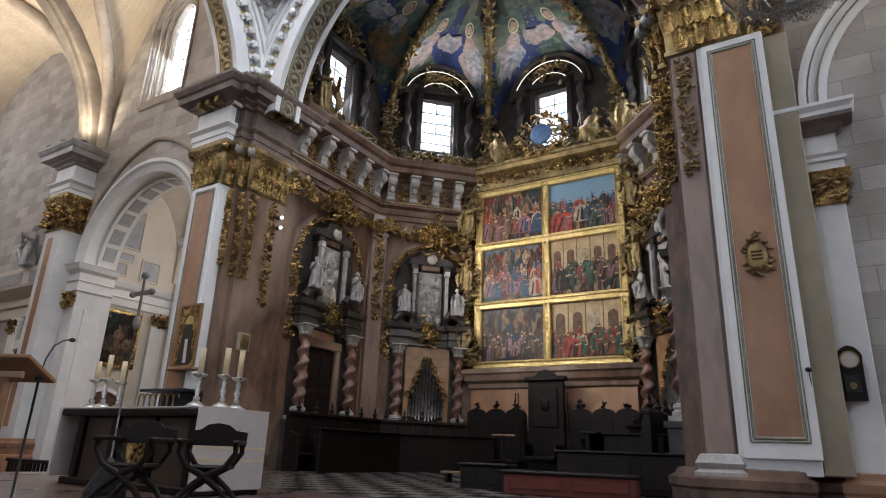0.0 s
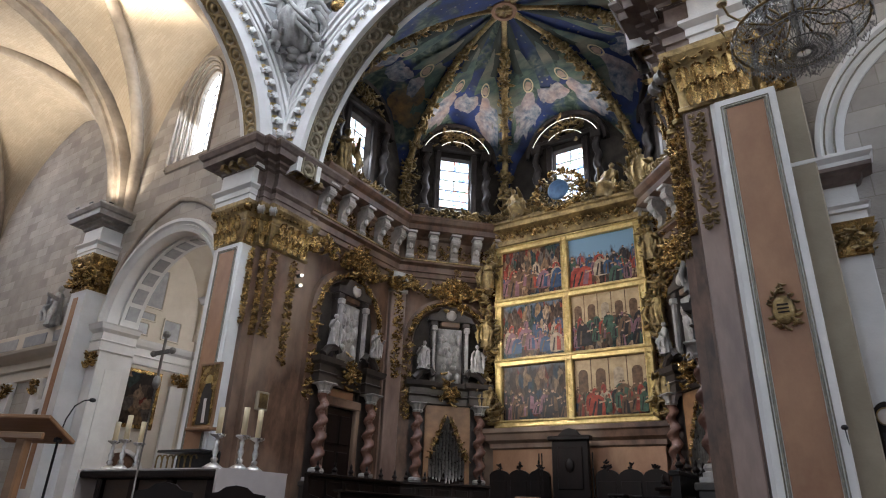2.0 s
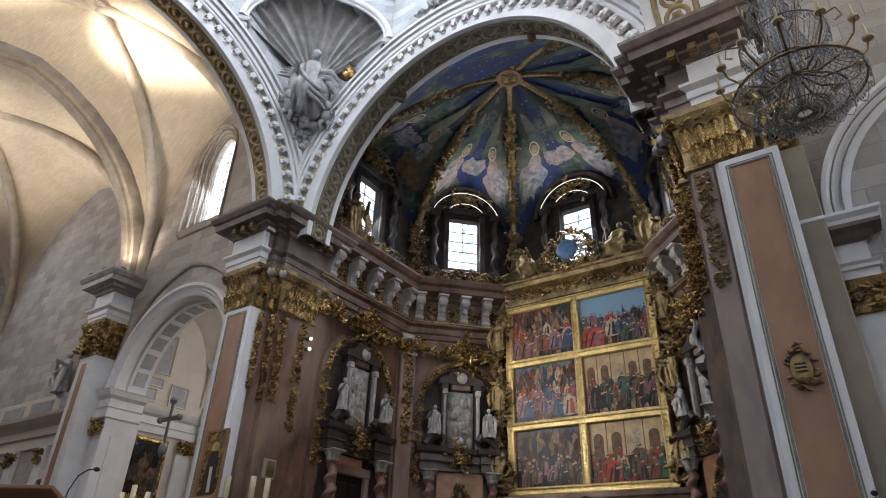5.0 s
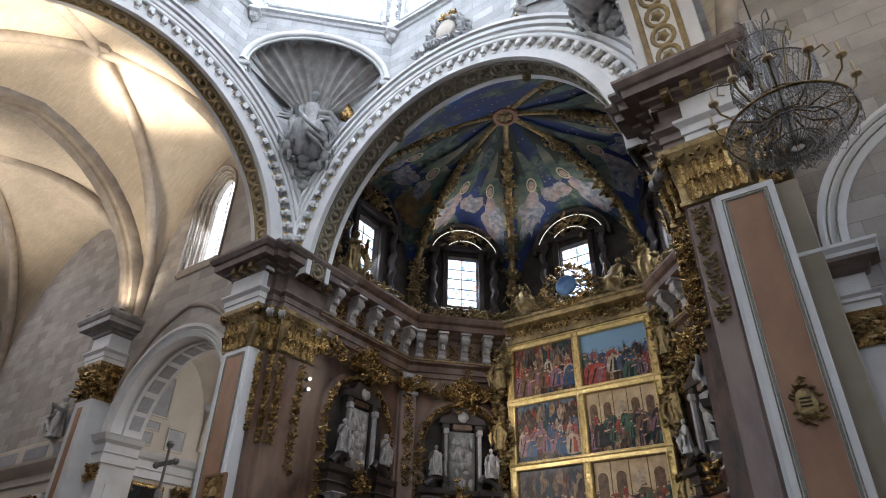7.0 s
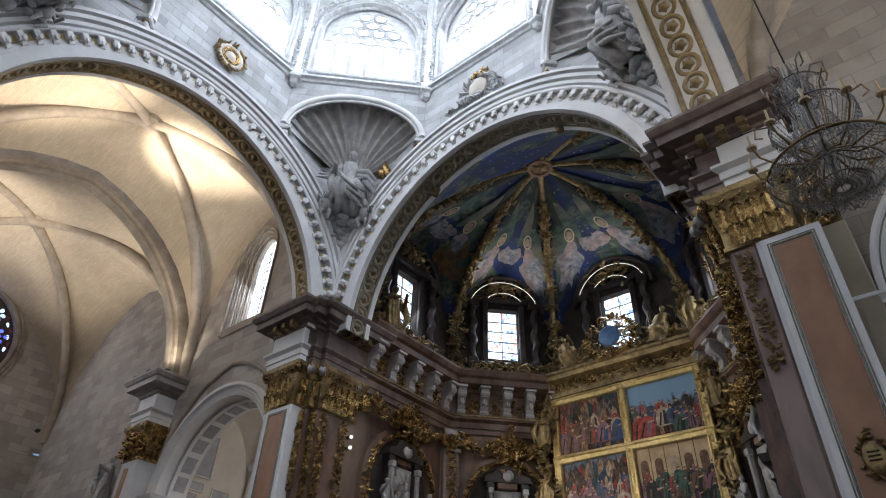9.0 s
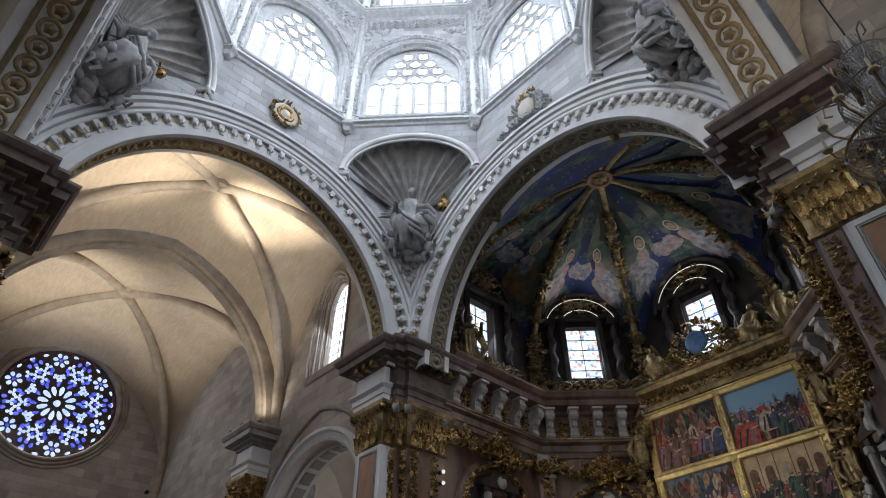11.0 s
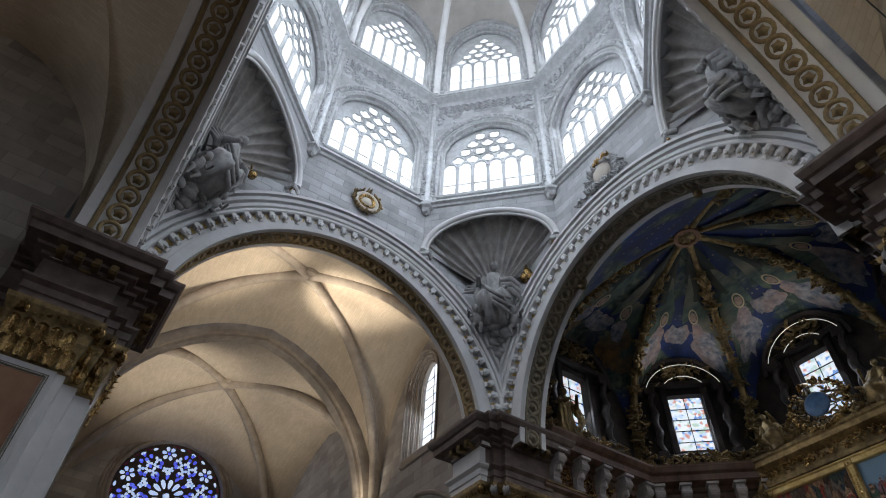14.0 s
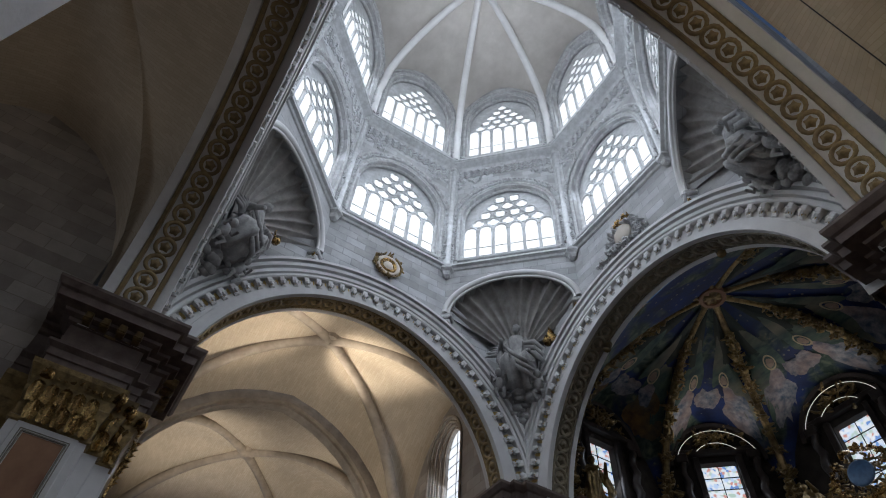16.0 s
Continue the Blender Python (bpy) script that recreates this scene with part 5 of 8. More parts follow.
# ---- altarpiece with six painted panels ----
def painting_material(seed, skyc, bright, skyline):
    cols = [(0.035, 0.022, 0.018), (0.17, 0.032, 0.02), (0.06, 0.04, 0.03), (0.22, 0.14, 0.08), (0.028, 0.045, 0.07), (0.30, 0.21, 0.14), (0.10, 0.07, 0.05), (0.08, 0.045, 0.03), (0.03, 0.05, 0.045), (0.12, 0.10, 0.09)]
    rnd = random.Random(seed)
    rnd.shuffle(cols)
    m = surface("oil_painting", (0.1, 0.07, 0.05), (0.05, 0.035, 0.03), 0.42, 0, 6, 60, 0.05)
    nt = m.node_tree
    b = nt.nodes["Principled BSDF"]
    b.inputs["Specular IOR Level"].default_value = 0.12
    tc = nt.nodes.new("ShaderNodeTexCoord")
    mp = nt.nodes.new("ShaderNodeMapping")
    mp.inputs["Location"].default_value = (seed * 3.1, 0, seed * 1.7)
    mp.inputs["Scale"].default_value = (2.2, 1, 0.85)
    lin(nt, tc.outputs["Object"], mp.inputs["Vector"])
    nz = nt.nodes.new("ShaderNodeTexNoise")
    nz.inputs["Scale"].default_value, nz.inputs["Detail"].default_value = 2.5, 4
    lin(nt, mp.outputs[0], nz.inputs["Vector"])
    ad = nt.nodes.new("ShaderNodeMix")
    ad.data_type, ad.blend_type = "RGBA", "LINEAR_LIGHT"
    ad.inputs[0].default_value = 0.22
    lin(nt, mp.outputs[0], ad.inputs[6])
    lin(nt, nz.outputs["Color"], ad.inputs[7])
    v = nt.nodes.new("ShaderNodeTexVoronoi")
    v.inputs["Scale"].default_value = 2.7
    lin(nt, ad.outputs[2], v.inputs["Vector"])
    se = nt.nodes.new("ShaderNodeSeparateColor")
    lin(nt, v.outputs["Color"], se.inputs[0])
    r = nt.nodes.new("ShaderNodeValToRGB")
    r.color_ramp.interpolation = "CONSTANT"
    for i, c in enumerate(cols):
        k = r.color_ramp.elements[i] if i < 2 else r.color_ramp.elements.new(i / len(cols))
        k.position, k.color = i / len(cols), (*(x * bright * 0.8 for x in c), 1)
    lin(nt, se.outputs[0], r.inputs[0])
    # light modelling inside the painted shapes
    sh_ = nt.nodes.new("ShaderNodeMix")
    sh_.data_type, sh_.blend_type = "RGBA", "MULTIPLY"
    sh_.inputs[0].default_value = 0.8
    n4 = nt.nodes.new("ShaderNodeTexNoise")
    n4.inputs["Scale"].default_value, n4.inputs["Detail"].default_value = 7, 5
    lin(nt, mp.outputs[0], n4.inputs["Vector"])
    r4 = nt.nodes.new("ShaderNodeValToRGB")
    r4.color_ramp.elements[0].position, r4.color_ramp.elements[1].position = 0.35, 0.62
    r4.color_ramp.elements[0].color, r4.color_ramp.elements[1].color = (0.3, 0.28, 0.28, 1), (1.5, 1.45, 1.4, 1)
    lin(nt, n4.outputs[0], r4.inputs[0])
    lin(nt, r.outputs[0], sh_.inputs[6])
    lin(nt, r4.outputs[0], sh_.inputs[7])
    sz = nt.nodes.new("ShaderNodeSeparateXYZ")
    lin(nt, tc.outputs["Object"], sz.inputs[0])
    jit = nt.nodes.new("ShaderNodeMath")
    jit.operation = "MULTIPLY_ADD"
    jit.inputs[1].default_value = 1.1
    lin(nt, nz.outputs[0], jit.inputs[0])
    lin(nt, sz.outputs[2], jit.inputs[2])
    mr = nt.nodes.new("ShaderNodeMapRange")
    mr.inputs[1].default_value, mr.inputs[2].default_value = skyline + 0.55, skyline + 0.75
    lin(nt, jit.outputs[0], mr.inputs[0])
    mx = nt.nodes.new("ShaderNodeMix")
    mx.data_type = "RGBA"
    lin(nt, mr.outputs[0], mx.inputs[0])
    lin(nt, sh_.outputs[2], mx.inputs[6])
    mx.inputs[7].default_value = (*skyc, 1)
    lin(nt, mx.outputs[2], b.inputs["Base Color"])
    return m


altar_piece = thing("altarpiece", "tall gilded altarpiece of six painted panels", "altarpiece")
X0, X1, ZB, ZTOP, YP = -2.93, 2.86, 4.49, 11.43, 14.85
part("backing", Shape().box(X0, YP + 0.02, ZB, X1, YP + 0.4, ZTOP), BROWNWOOD, altar_piece)
xm, fw = (X0 + X1) / 2, 0.29
cols_x = [(X0, X0 + fw), (xm - fw / 2, xm + fw / 2), (X1 - fw, X1)]
rows_z = [ZB + (ZTOP - ZB) * j / 3 for j in range(4)]
for a, b in cols_x:
    st = Shape().box(a, YP - 0.14, ZB, b, YP + 0.02, ZTOP, None, 0.02)
    part("frame_stile", st, BRIGHTGOLD, altar_piece)
    for e in (a + 0.04, b - 0.04):
        part("frame_bead", Shape().tube([(e, YP - 0.15, ZB + 0.1), (e, YP - 0.15, ZTOP - 0.1)], 0.035, 6), BRIGHTGOLD, altar_piece, "", True)
    part("stile_carving", foliage(Matrix.Identity(4), lambda r, a=a, b=b: (r.uniform(a + 0.1, b - 0.1), YP - 0.15, r.uniform(ZB + 0.1, ZTOP - 0.1)), 150, 0.05, int(a * 10 + 99)), BRIGHTGOLD, altar_piece)
for j, z in enumerate(rows_z):
    hgt = 0.13 if j in (0, 3) else 0.15
    z0 = min(max(z - hgt, ZB), ZTOP - 2 * hgt)
    part("frame_rail", Shape().box(X0 - 0.03, YP - 0.17, z0, X1 + 0.03, YP + 0.02, z0 + 2 * hgt, None, 0.03), BRIGHTGOLD, altar_piece)
    part("frame_bead", Shape().tube([(X0, YP - 0.19, z0 + 0.2), (X1, YP - 0.19, z0 + 0.2)], 0.04, 6), BRIGHTGOLD, altar_piece, "", True)
skies = {(0, 2): ((0.06, 0.05, 0.045), 0.9, 2.6), (1, 2): ((0.16, 0.25, 0.34), 1.25, 0.55), (0, 1): ((0.10, 0.13, 0.17), 1.1, 1.35), (1, 1): ((0.30, 0.20, 0.10), 0.95, 0.95), (0, 0): ((0.08, 0.08, 0.085), 0.65, 1.3), (1, 0): ((0.09, 0.085, 0.075), 0.95, 1.5)}
for (i, j), (skyc, br, sl) in skies.items():
    a, b = cols_x[i][1], cols_x[i + 1][0]
    pc = part("painted_panel", Shape().box(0, 0, -1.1, b - a, 0.05, 1.1), painting_material(i * 3 + j + 1, skyc, br, sl - 0.5), altar_piece, "dark oil painting of a crowded scene")
    pc.location = (a, YP - 0.03, (rows_z[j] + rows_z[j + 1]) / 2)
PIGMENT = {
    "red": surface("red_oil_paint", (0.33, 0.06, 0.035), (0.14, 0.022, 0.015), 0.4, 0, 5, 40, 0.05),
    "blue": surface("blue_oil_paint", (0.05, 0.085, 0.13), (0.02, 0.04, 0.09), 0.4, 0, 5, 40, 0.05),
    "black": surface("black_oil_paint", (0.03, 0.025, 0.025), (0.012, 0.01, 0.01), 0.4, 0, 5, 40, 0.05),
    "cream": surface("cream_oil_paint", (0.42, 0.33, 0.24), (0.2, 0.15, 0.1), 0.4, 0, 5, 40, 0.05),
    "flesh": surface("ochre_oil_paint", (0.46, 0.29, 0.19), (0.26, 0.15, 0.10), 0.4, 0, 5, 40, 0.05),
    "green": surface("green_oil_paint", (0.06, 0.11, 0.075), (0.025, 0.045, 0.03), 0.4, 0, 5, 40, 0.05),
    "plum": surface("plum_oil_paint", (0.22, 0.11, 0.13), (0.10, 0.05, 0.06), 0.4, 0, 5, 40, 0.05),
    "umber": surface("umber_oil_paint", (0.16, 0.09, 0.05), (0.06, 0.035, 0.02), 0.4, 0, 5, 40, 0.05),
    "stone": surface("pale_painted_stone", (0.46, 0.34, 0.20), (0.30, 0.21, 0.12), 0.4, 0, 3, 40, 0.05)}
for m_ in PIGMENT.values():
    m_.node_tree.nodes["Principled BSDF"].inputs["Specular IOR Level"].default_value = 0.2


def painted_scene(ob, x0, x1, zb, zt, y, seed, tones, low, high, arches=0):
    """Rows of plain robed shapes, the far ones first, over a flight of steps or an arcade."""
    rnd = random.Random(seed)
    sets = {n: Shape() for n in PIGMENT}
    w, h = x1 - x0, zt - zb
    layer = [0.004]

    def flat(tone, outline):
        layer[0] += 0.0004
        p = [(min(max(u, x0 + 0.02), x1 - 0.02), y - layer[0], min(max(z, zb + 0.02), zt - 0.02)) for u, z in outline]
        sets[tone].add(p, [tuple(range(len(p)))])

    for a in range(arches):
        c = x0 + w * (a + 0.5) / arches
        q = w / arches
        flat("stone", [(c - q * 0.5, zb + h * 0.45), (c + q * 0.5, zb + h * 0.45), (c + q * 0.5, zt), (c - q * 0.5, zt)])
        flat("umber" if a != arches // 2 else "cream", [(c - q * 0.28, zb + h * 0.45), (c + q * 0.28, zb + h * 0.45)] + arch_curve(c, q * 0.28, zb + h * 0.74, q * 0.28, 8))
        flat("umber", [(c + q * 0.44, zb + h * 0.45), (c + q * 0.5, zb + h * 0.45), (c + q * 0.5, zt), (c + q * 0.44, zt)])
    for row in range(4):
        base = zb + h * (high + (low - high) * row / 3)
        tall = h * (0.27 + 0.06 * row)
        cnt = 9 - row
        for i in range(cnt):
            u = x0 + w * (i + 0.5 + rnd.uniform(-0.35, 0.35)) / cnt
            if row == 3 and abs(u - (x0 + x1) / 2) < w * 0.16:
                continue
            t = tall * rnd.uniform(0.55, 1.08)
            base = zb + h * (high + (low - high) * row / 3 + rnd.uniform(-0.05, 0.06))
            b = t * rnd.uniform(0.16, 0.38)
            lean = rnd.uniform(-0.1, 0.1) * t
            tone = rnd.choice(tones)
            flat(tone, [(u - b, base), (u - b * 0.2, base - 0.03), (u + b, base), (u + b * 0.95 + lean * 0.4, base + t * 0.35), (u + b * 0.75 + lean, base + t * 0.72), (u + b * 0.2 + lean, base + t * 0.84),
                        (u - b * 0.2 + lean, base + t * 0.84), (u - b * 0.75 + lean, base + t * 0.7), (u - b * 1.05 + lean * 0.4, base + t * 0.35)])
            other = rnd.choice([q for q in tones if q != 'cream'])
            flat(other, [(u - b * 0.1, base + t * 0.05), (u + b * 0.5, base + t * 0.02), (u + b * 0.6 + lean, base + t * 0.6), (u + b * 0.1 + lean, base + t * 0.7)])
            flat("umber" if tone in ("black", "blue") else "black", [(u - b * 0.75, base + 0.02), (u - b * 0.5, base + 0.02), (u - b * 0.1 + lean, base + t * 0.6), (u - b * 0.3 + lean, base + t * 0.62)])
            r = t * 0.075
            flat("flesh", [(u + lean + r * 0.85 * math.cos(math.tau * q / 8), base + t * 0.9 + r * math.sin(math.tau * q / 8)) for q in range(8)])
            flat("umber", [(u + lean + r * math.cos(math.pi * q / 5), base + t * 0.92 + r * 1.1 * math.sin(math.pi * q / 5)) for q in range(6)])
            if row > 1:
                flat("flesh", [(u + b * 0.3, base + t * 0.52), (u + b * 1.1, base + t * 0.58), (u + b * 1.1, base + t * 0.63), (u + b * 0.3, base + t * 0.6)])
    for n, sh_ in sets.items():
        if sh_.v:
            tagged(part("painted_shape", sh_, PIGMENT[n], ob), kind="stuff")


scenes = {(0, 2): (["umber", "black", "red", "umber", "plum", "blue", "cream"], 0.06, 0.34, 0), (1, 2): (["black", "plum", "cream", "red", "blue", "plum", "green"], 0.03, 0.36, 0),
          (0, 1): (["plum", "umber", "cream", "plum", "red", "blue"], 0.04, 0.42, 0), (1, 1): (["black", "green", "red", "umber", "plum", "black"], 0.04, 0.36, 5),
          (0, 0): (["umber", "black", "plum", "umber", "black"], 0.03, 0.28, 0), (1, 0): (["green", "black", "red", "umber", "red", "cream"], 0.04, 0.32, 4)}
for (i, j), (tones, lo_, hi_, na) in scenes.items():
    painted_scene(altar_piece, cols_x[i][1], cols_x[i + 1][0], rows_z[j] + 0.14, rows_z[j + 1] - 0.14, YP - 0.03, 70 + i * 3 + j, tones, lo_, hi_, na)
# cornice of the altarpiece and gilded crest
crest = thing("altarpiece_crest", "gilded carved crest with a blue medallion over the altarpiece", "carving")
part("cornice", Shape().sweep([(X0 - 0.1, 15.4), (X0 - 0.1, YP - 0.1), (X1 + 0.1, YP - 0.1), (X1 + 0.1, 15.4)], [(0.0, 11.45), (0.08, 11.47), (0.08, 11.62), (0.02, 11.64), (0.02, 11.95), (0.14, 12.02), (0.3, 12.1), (0.34, 12.25), (0.4, 12.3), (0.4, 12.4), (-0.4, 12.42)]), OLDGOLD, crest)
I4 = Matrix.Identity(4)
part("frieze_carving", foliage(I4, lambda r: (r.uniform(X0, X1), YP - 0.2, r.uniform(11.66, 11.98)), 170, 0.09, 5), GOLD, crest)
part("crest_carving", foliage(I4, lambda r: (lambda u: (u, YP - 0.15 - 0.35 * r.random(), 12.4 + r.random() * (0.4 + 1.25 * math.exp(-(u / 1.1) ** 2))))(r.uniform(-2.8, 2.8)), 560, 0.105, 6), OLDGOLD, crest)
part("crest_scroll_carving", foliage(I4, lambda r: (lambda a: (0.95 * math.cos(a), YP - 0.5, 13.15 + 0.8 * math.sin(a)))(r.uniform(0, 6.28)), 90, 0.15, 8), GOLD, crest)
BLUE = surface("blue_enamel", (0.10, 0.20, 0.36), (0.06, 0.12, 0.24), 0.35, 0, 6, 40, 0.1)
part("medallion", Shape().lathe([(0.42, 0), (0.42, 0.06), (0.34, 0.1), (0.01, 0.16)], 20, Matrix.Translation((0, YP - 0.5, 13.15)) @ Matrix.Rotation(radians(90), 4, "X")), BLUE, crest, "blue round medallion", True)
for s in (-1, 1):
    statue("gilded_statue", "gilded winged statue beside the crest", 1.5, 30 + s, Matrix.Translation((s * 1.75, YP - 0.25, 12.4)) @ Matrix.Rotation(radians(s * 14), 4, "Y"), OLDGOLD, True)
    side = thing("altarpiece_wing", "gilded openwork carving beside the painted panels", "carving", "carved wings of the altarpiece")
    part("carving", foliage(I4, lambda r, s=s: (lambda z: (s * (3.12 + 0.22 * math.sin(z * 2.2) + r.uniform(-0.24, 0.24)), YP - 0.1 - 0.3 * r.random(), z))(r.uniform(4.6, 11.4)), 300, 0.14, 50 + s), OLDGOLD, side)
    for zz in (5.0, 7.4, 9.7):
        statue("gilded_statue", "gilded carved statue beside the painted panels", 1.25, int(zz * 7 + s), Matrix.Translation((s * 3.2, YP - 0.35, zz)), OLDGOLD)
# plinth under it
pl = thing("altarpiece_plinth", "pink marble plinth with red mouldings under the altarpiece", "plinth")
part("body", Shape().box(-3.0, 14.7, DECK, 2.95, 15.48, 4.2), SALMON, pl)
part("moulding", Shape().sweep([(-3.0, 15.4), (-3.0, 14.7), (2.95, 14.7), (2.95, 15.4)], [(0, 3.75), (0.08, 3.8), (0.08, 3.95), (0.2, 4.05), (0.24, 4.25), (0.3, 4.3), (0.3, 4.45), (-0.2, 4.47)]), REDMARBLE, pl)

# ---- apse vault: gilded ribs, boss, window dressings ----
vr = thing("apse_ribs", "gilded ribs with carved garlands meeting in a round boss", "vault ribs", "", "structure")
for p in pts:
    cv = rib_curve(p, (BOSS[0], BOSS[1], BOSS[2] - 0.1), 13.0 if p[1] > 7 else 16.2, 16)
    part("rib", Shape().tube(cv, 0.14, 8), OLDGOLD, vr, "", True)
    if p[1] > 7:
        part("rib_garland", foliage(I4, lambda r, cv=cv: (lambda k: (cv[k][0] + r.uniform(-0.2, 0.2), cv[k][1] + r.uniform(-0.2, 0.2), cv[k][2] - 0.1 + r.uniform(-0.2, 0.15)))(r.randrange(0, 12)), 260, 0.12, int(p[0] * 7 + 77)), OLDGOLD, vr, "gilded garland")
        d = (Vector((BOSS[0], BOSS[1])) - Vector(p)).normalized()
        f = Matrix.Translation((p[0] + d.x * 0.45, p[1] + d.y * 0.45, 12.4))
        part("rib_foot", foliage(f, lambda r: (r.gauss(0, 0.16), r.gauss(0, 0.16), r.uniform(0, 2.6)), 120, 0.13, int(p[0] * 7 + 99)), OLDGOLD, vr, "gilded carved foot")
part("boss", Shape().lathe([(0.05, -0.2), (0.3, -0.2), (0.34, -0.28), (0.46, -0.28), (0.5, -0.1), (0.5, 0.1)], 20, Matrix.Translation(BOSS)), SALMON, vr, "round pink boss")
STRIP = glow("light_strip", (1.0, 0.95, 0.85), 1.6)
STAINED = glow("stained_glass", (1, 1, 1), 2.4, None, 9.0, colors=[(0.9, 0.95, 1.0), (0.8, 0.9, 1.0), (0.6, 0.75, 1.0), (0.95, 0.97, 1.0), (0.2, 0.34, 0.7), (0.95, 0.95, 0.9), (0.7, 0.35, 0.3), (0.55, 0.7, 0.6), (0.95, 0.97, 1.0), (0.8, 0.9, 1.0)])
for i, (m, L) in enumerate(APF):
    uc = L / 2 - (0.35 if i == 0 else 0.0)
    wn_ = thing("window_%d" % (20 + i), "stained glass window in a dark carved frame", "window", "apse windows", "structure")
    part("pane", Shape().box(uc - 0.64, 0.3, 13.3, uc + 0.64, 0.33, 15.66, m), STAINED, wn_)
    for j in range(1, 5):
        part("glazing_bar", Shape().box(uc - 0.64, 0.26, 13.3 + j * 0.47 - 0.012, uc + 0.64, 0.3, 13.3 + j * 0.47 + 0.012, m), IRON, wn_)
    part("glazing_bar", Shape().box(uc - 0.012, 0.26, 13.3, uc + 0.012, 0.3, 15.65, m), IRON, wn_)
    fr = Shape()
    for s in (-1, 1):
        fr.box(uc + s * 0.78 - 0.12, -0.14, 13.0, uc + s * 0.78 + 0.12, 0.1, 15.9, m, 0.03)
        fr.box(uc + s * 1.3 - 0.2, -0.3, 12.4, uc + s * 1.3 + 0.2, 0, 13.2, m, 0.03)
        fr.box(uc + s * 1.3 - 0.22, -0.32, 15.6, uc + s * 1.3 + 0.22, 0, 16.0, m, 0.03)
    fr.box(uc - 1.5, -0.3, 15.9, uc + 1.5, 0, 16.12, m, 0.03)
    fr.box(uc - 1.7, -0.3, 12.85, uc + 1.7, 0, 13.05, m, 0.03)
    part("window_frame", fr, DARKMARBLE, wn_, "dark carved frame")
    for s in (-1, 1):
        part("colonette", twisted(2.4, 0.2, 3).mesh("colonette", DARKMARBLE, True), None, wn_, "dark twisted colonette").matrix_basis = m @ Matrix.Translation((uc + s * 1.3, -0.2, 13.2))
    part("window_crest", foliage(m, lambda r: (uc + r.gauss(0, 0.45), -0.25, 16.5 + r.gauss(0, 0.25)), 70, 0.14, i + 120), OLDGOLD, wn_, "dark gilded crest")
    part("parapet", foliage(m, lambda r: (uc + r.uniform(-1.9, 1.9), -0.35 - 0.2 * r.random(), 12.42 + r.random() * 0.5), 170, 0.12, i + 140), OLDGOLD, wn_, "dark gilded parapet")
    hood = Shape().band([(1.6, 0.0), (1.6, -0.25), (1.74, -0.3), (1.8, 0.0)], (uc, 15.5), 0, 180, 20, m)
    part("hood", hood, DARKMARBLE, wn_)
    if i in (1, 2):
        for r0, a0, a1 in ((1.5, 22, 158), (0.95, 40, 140)):
            lp = part("light_strip", Shape().tube([m @ Vector((uc + r0 * math.cos(radians(a)), -0.34, 15.35 + 1.0 * r0 * math.sin(radians(a)))) for a in range(a0, a1 + 1, 8)], 0.011, 5), STRIP, wn_, "thin white light strip")
        lamp("light_strip_glow", "AREA", m @ look((uc, -1.1, 16.1), (uc, -1.9, 18.6)), 28, (1.0, 0.95, 0.88), 2.8, 0.3)
statue("gilded_statue", "gilded statue standing before an apse window", 1.9, 71, APF[0][0] @ Matrix.Translation((1.05, -0.5, 12.45)), OLDGOLD)
statue("gilded_statue", "gilded statue at the foot of a vault rib", 1.8, 72, Matrix.Translation((3.1, 14.7, 12.45)), OLDGOLD)


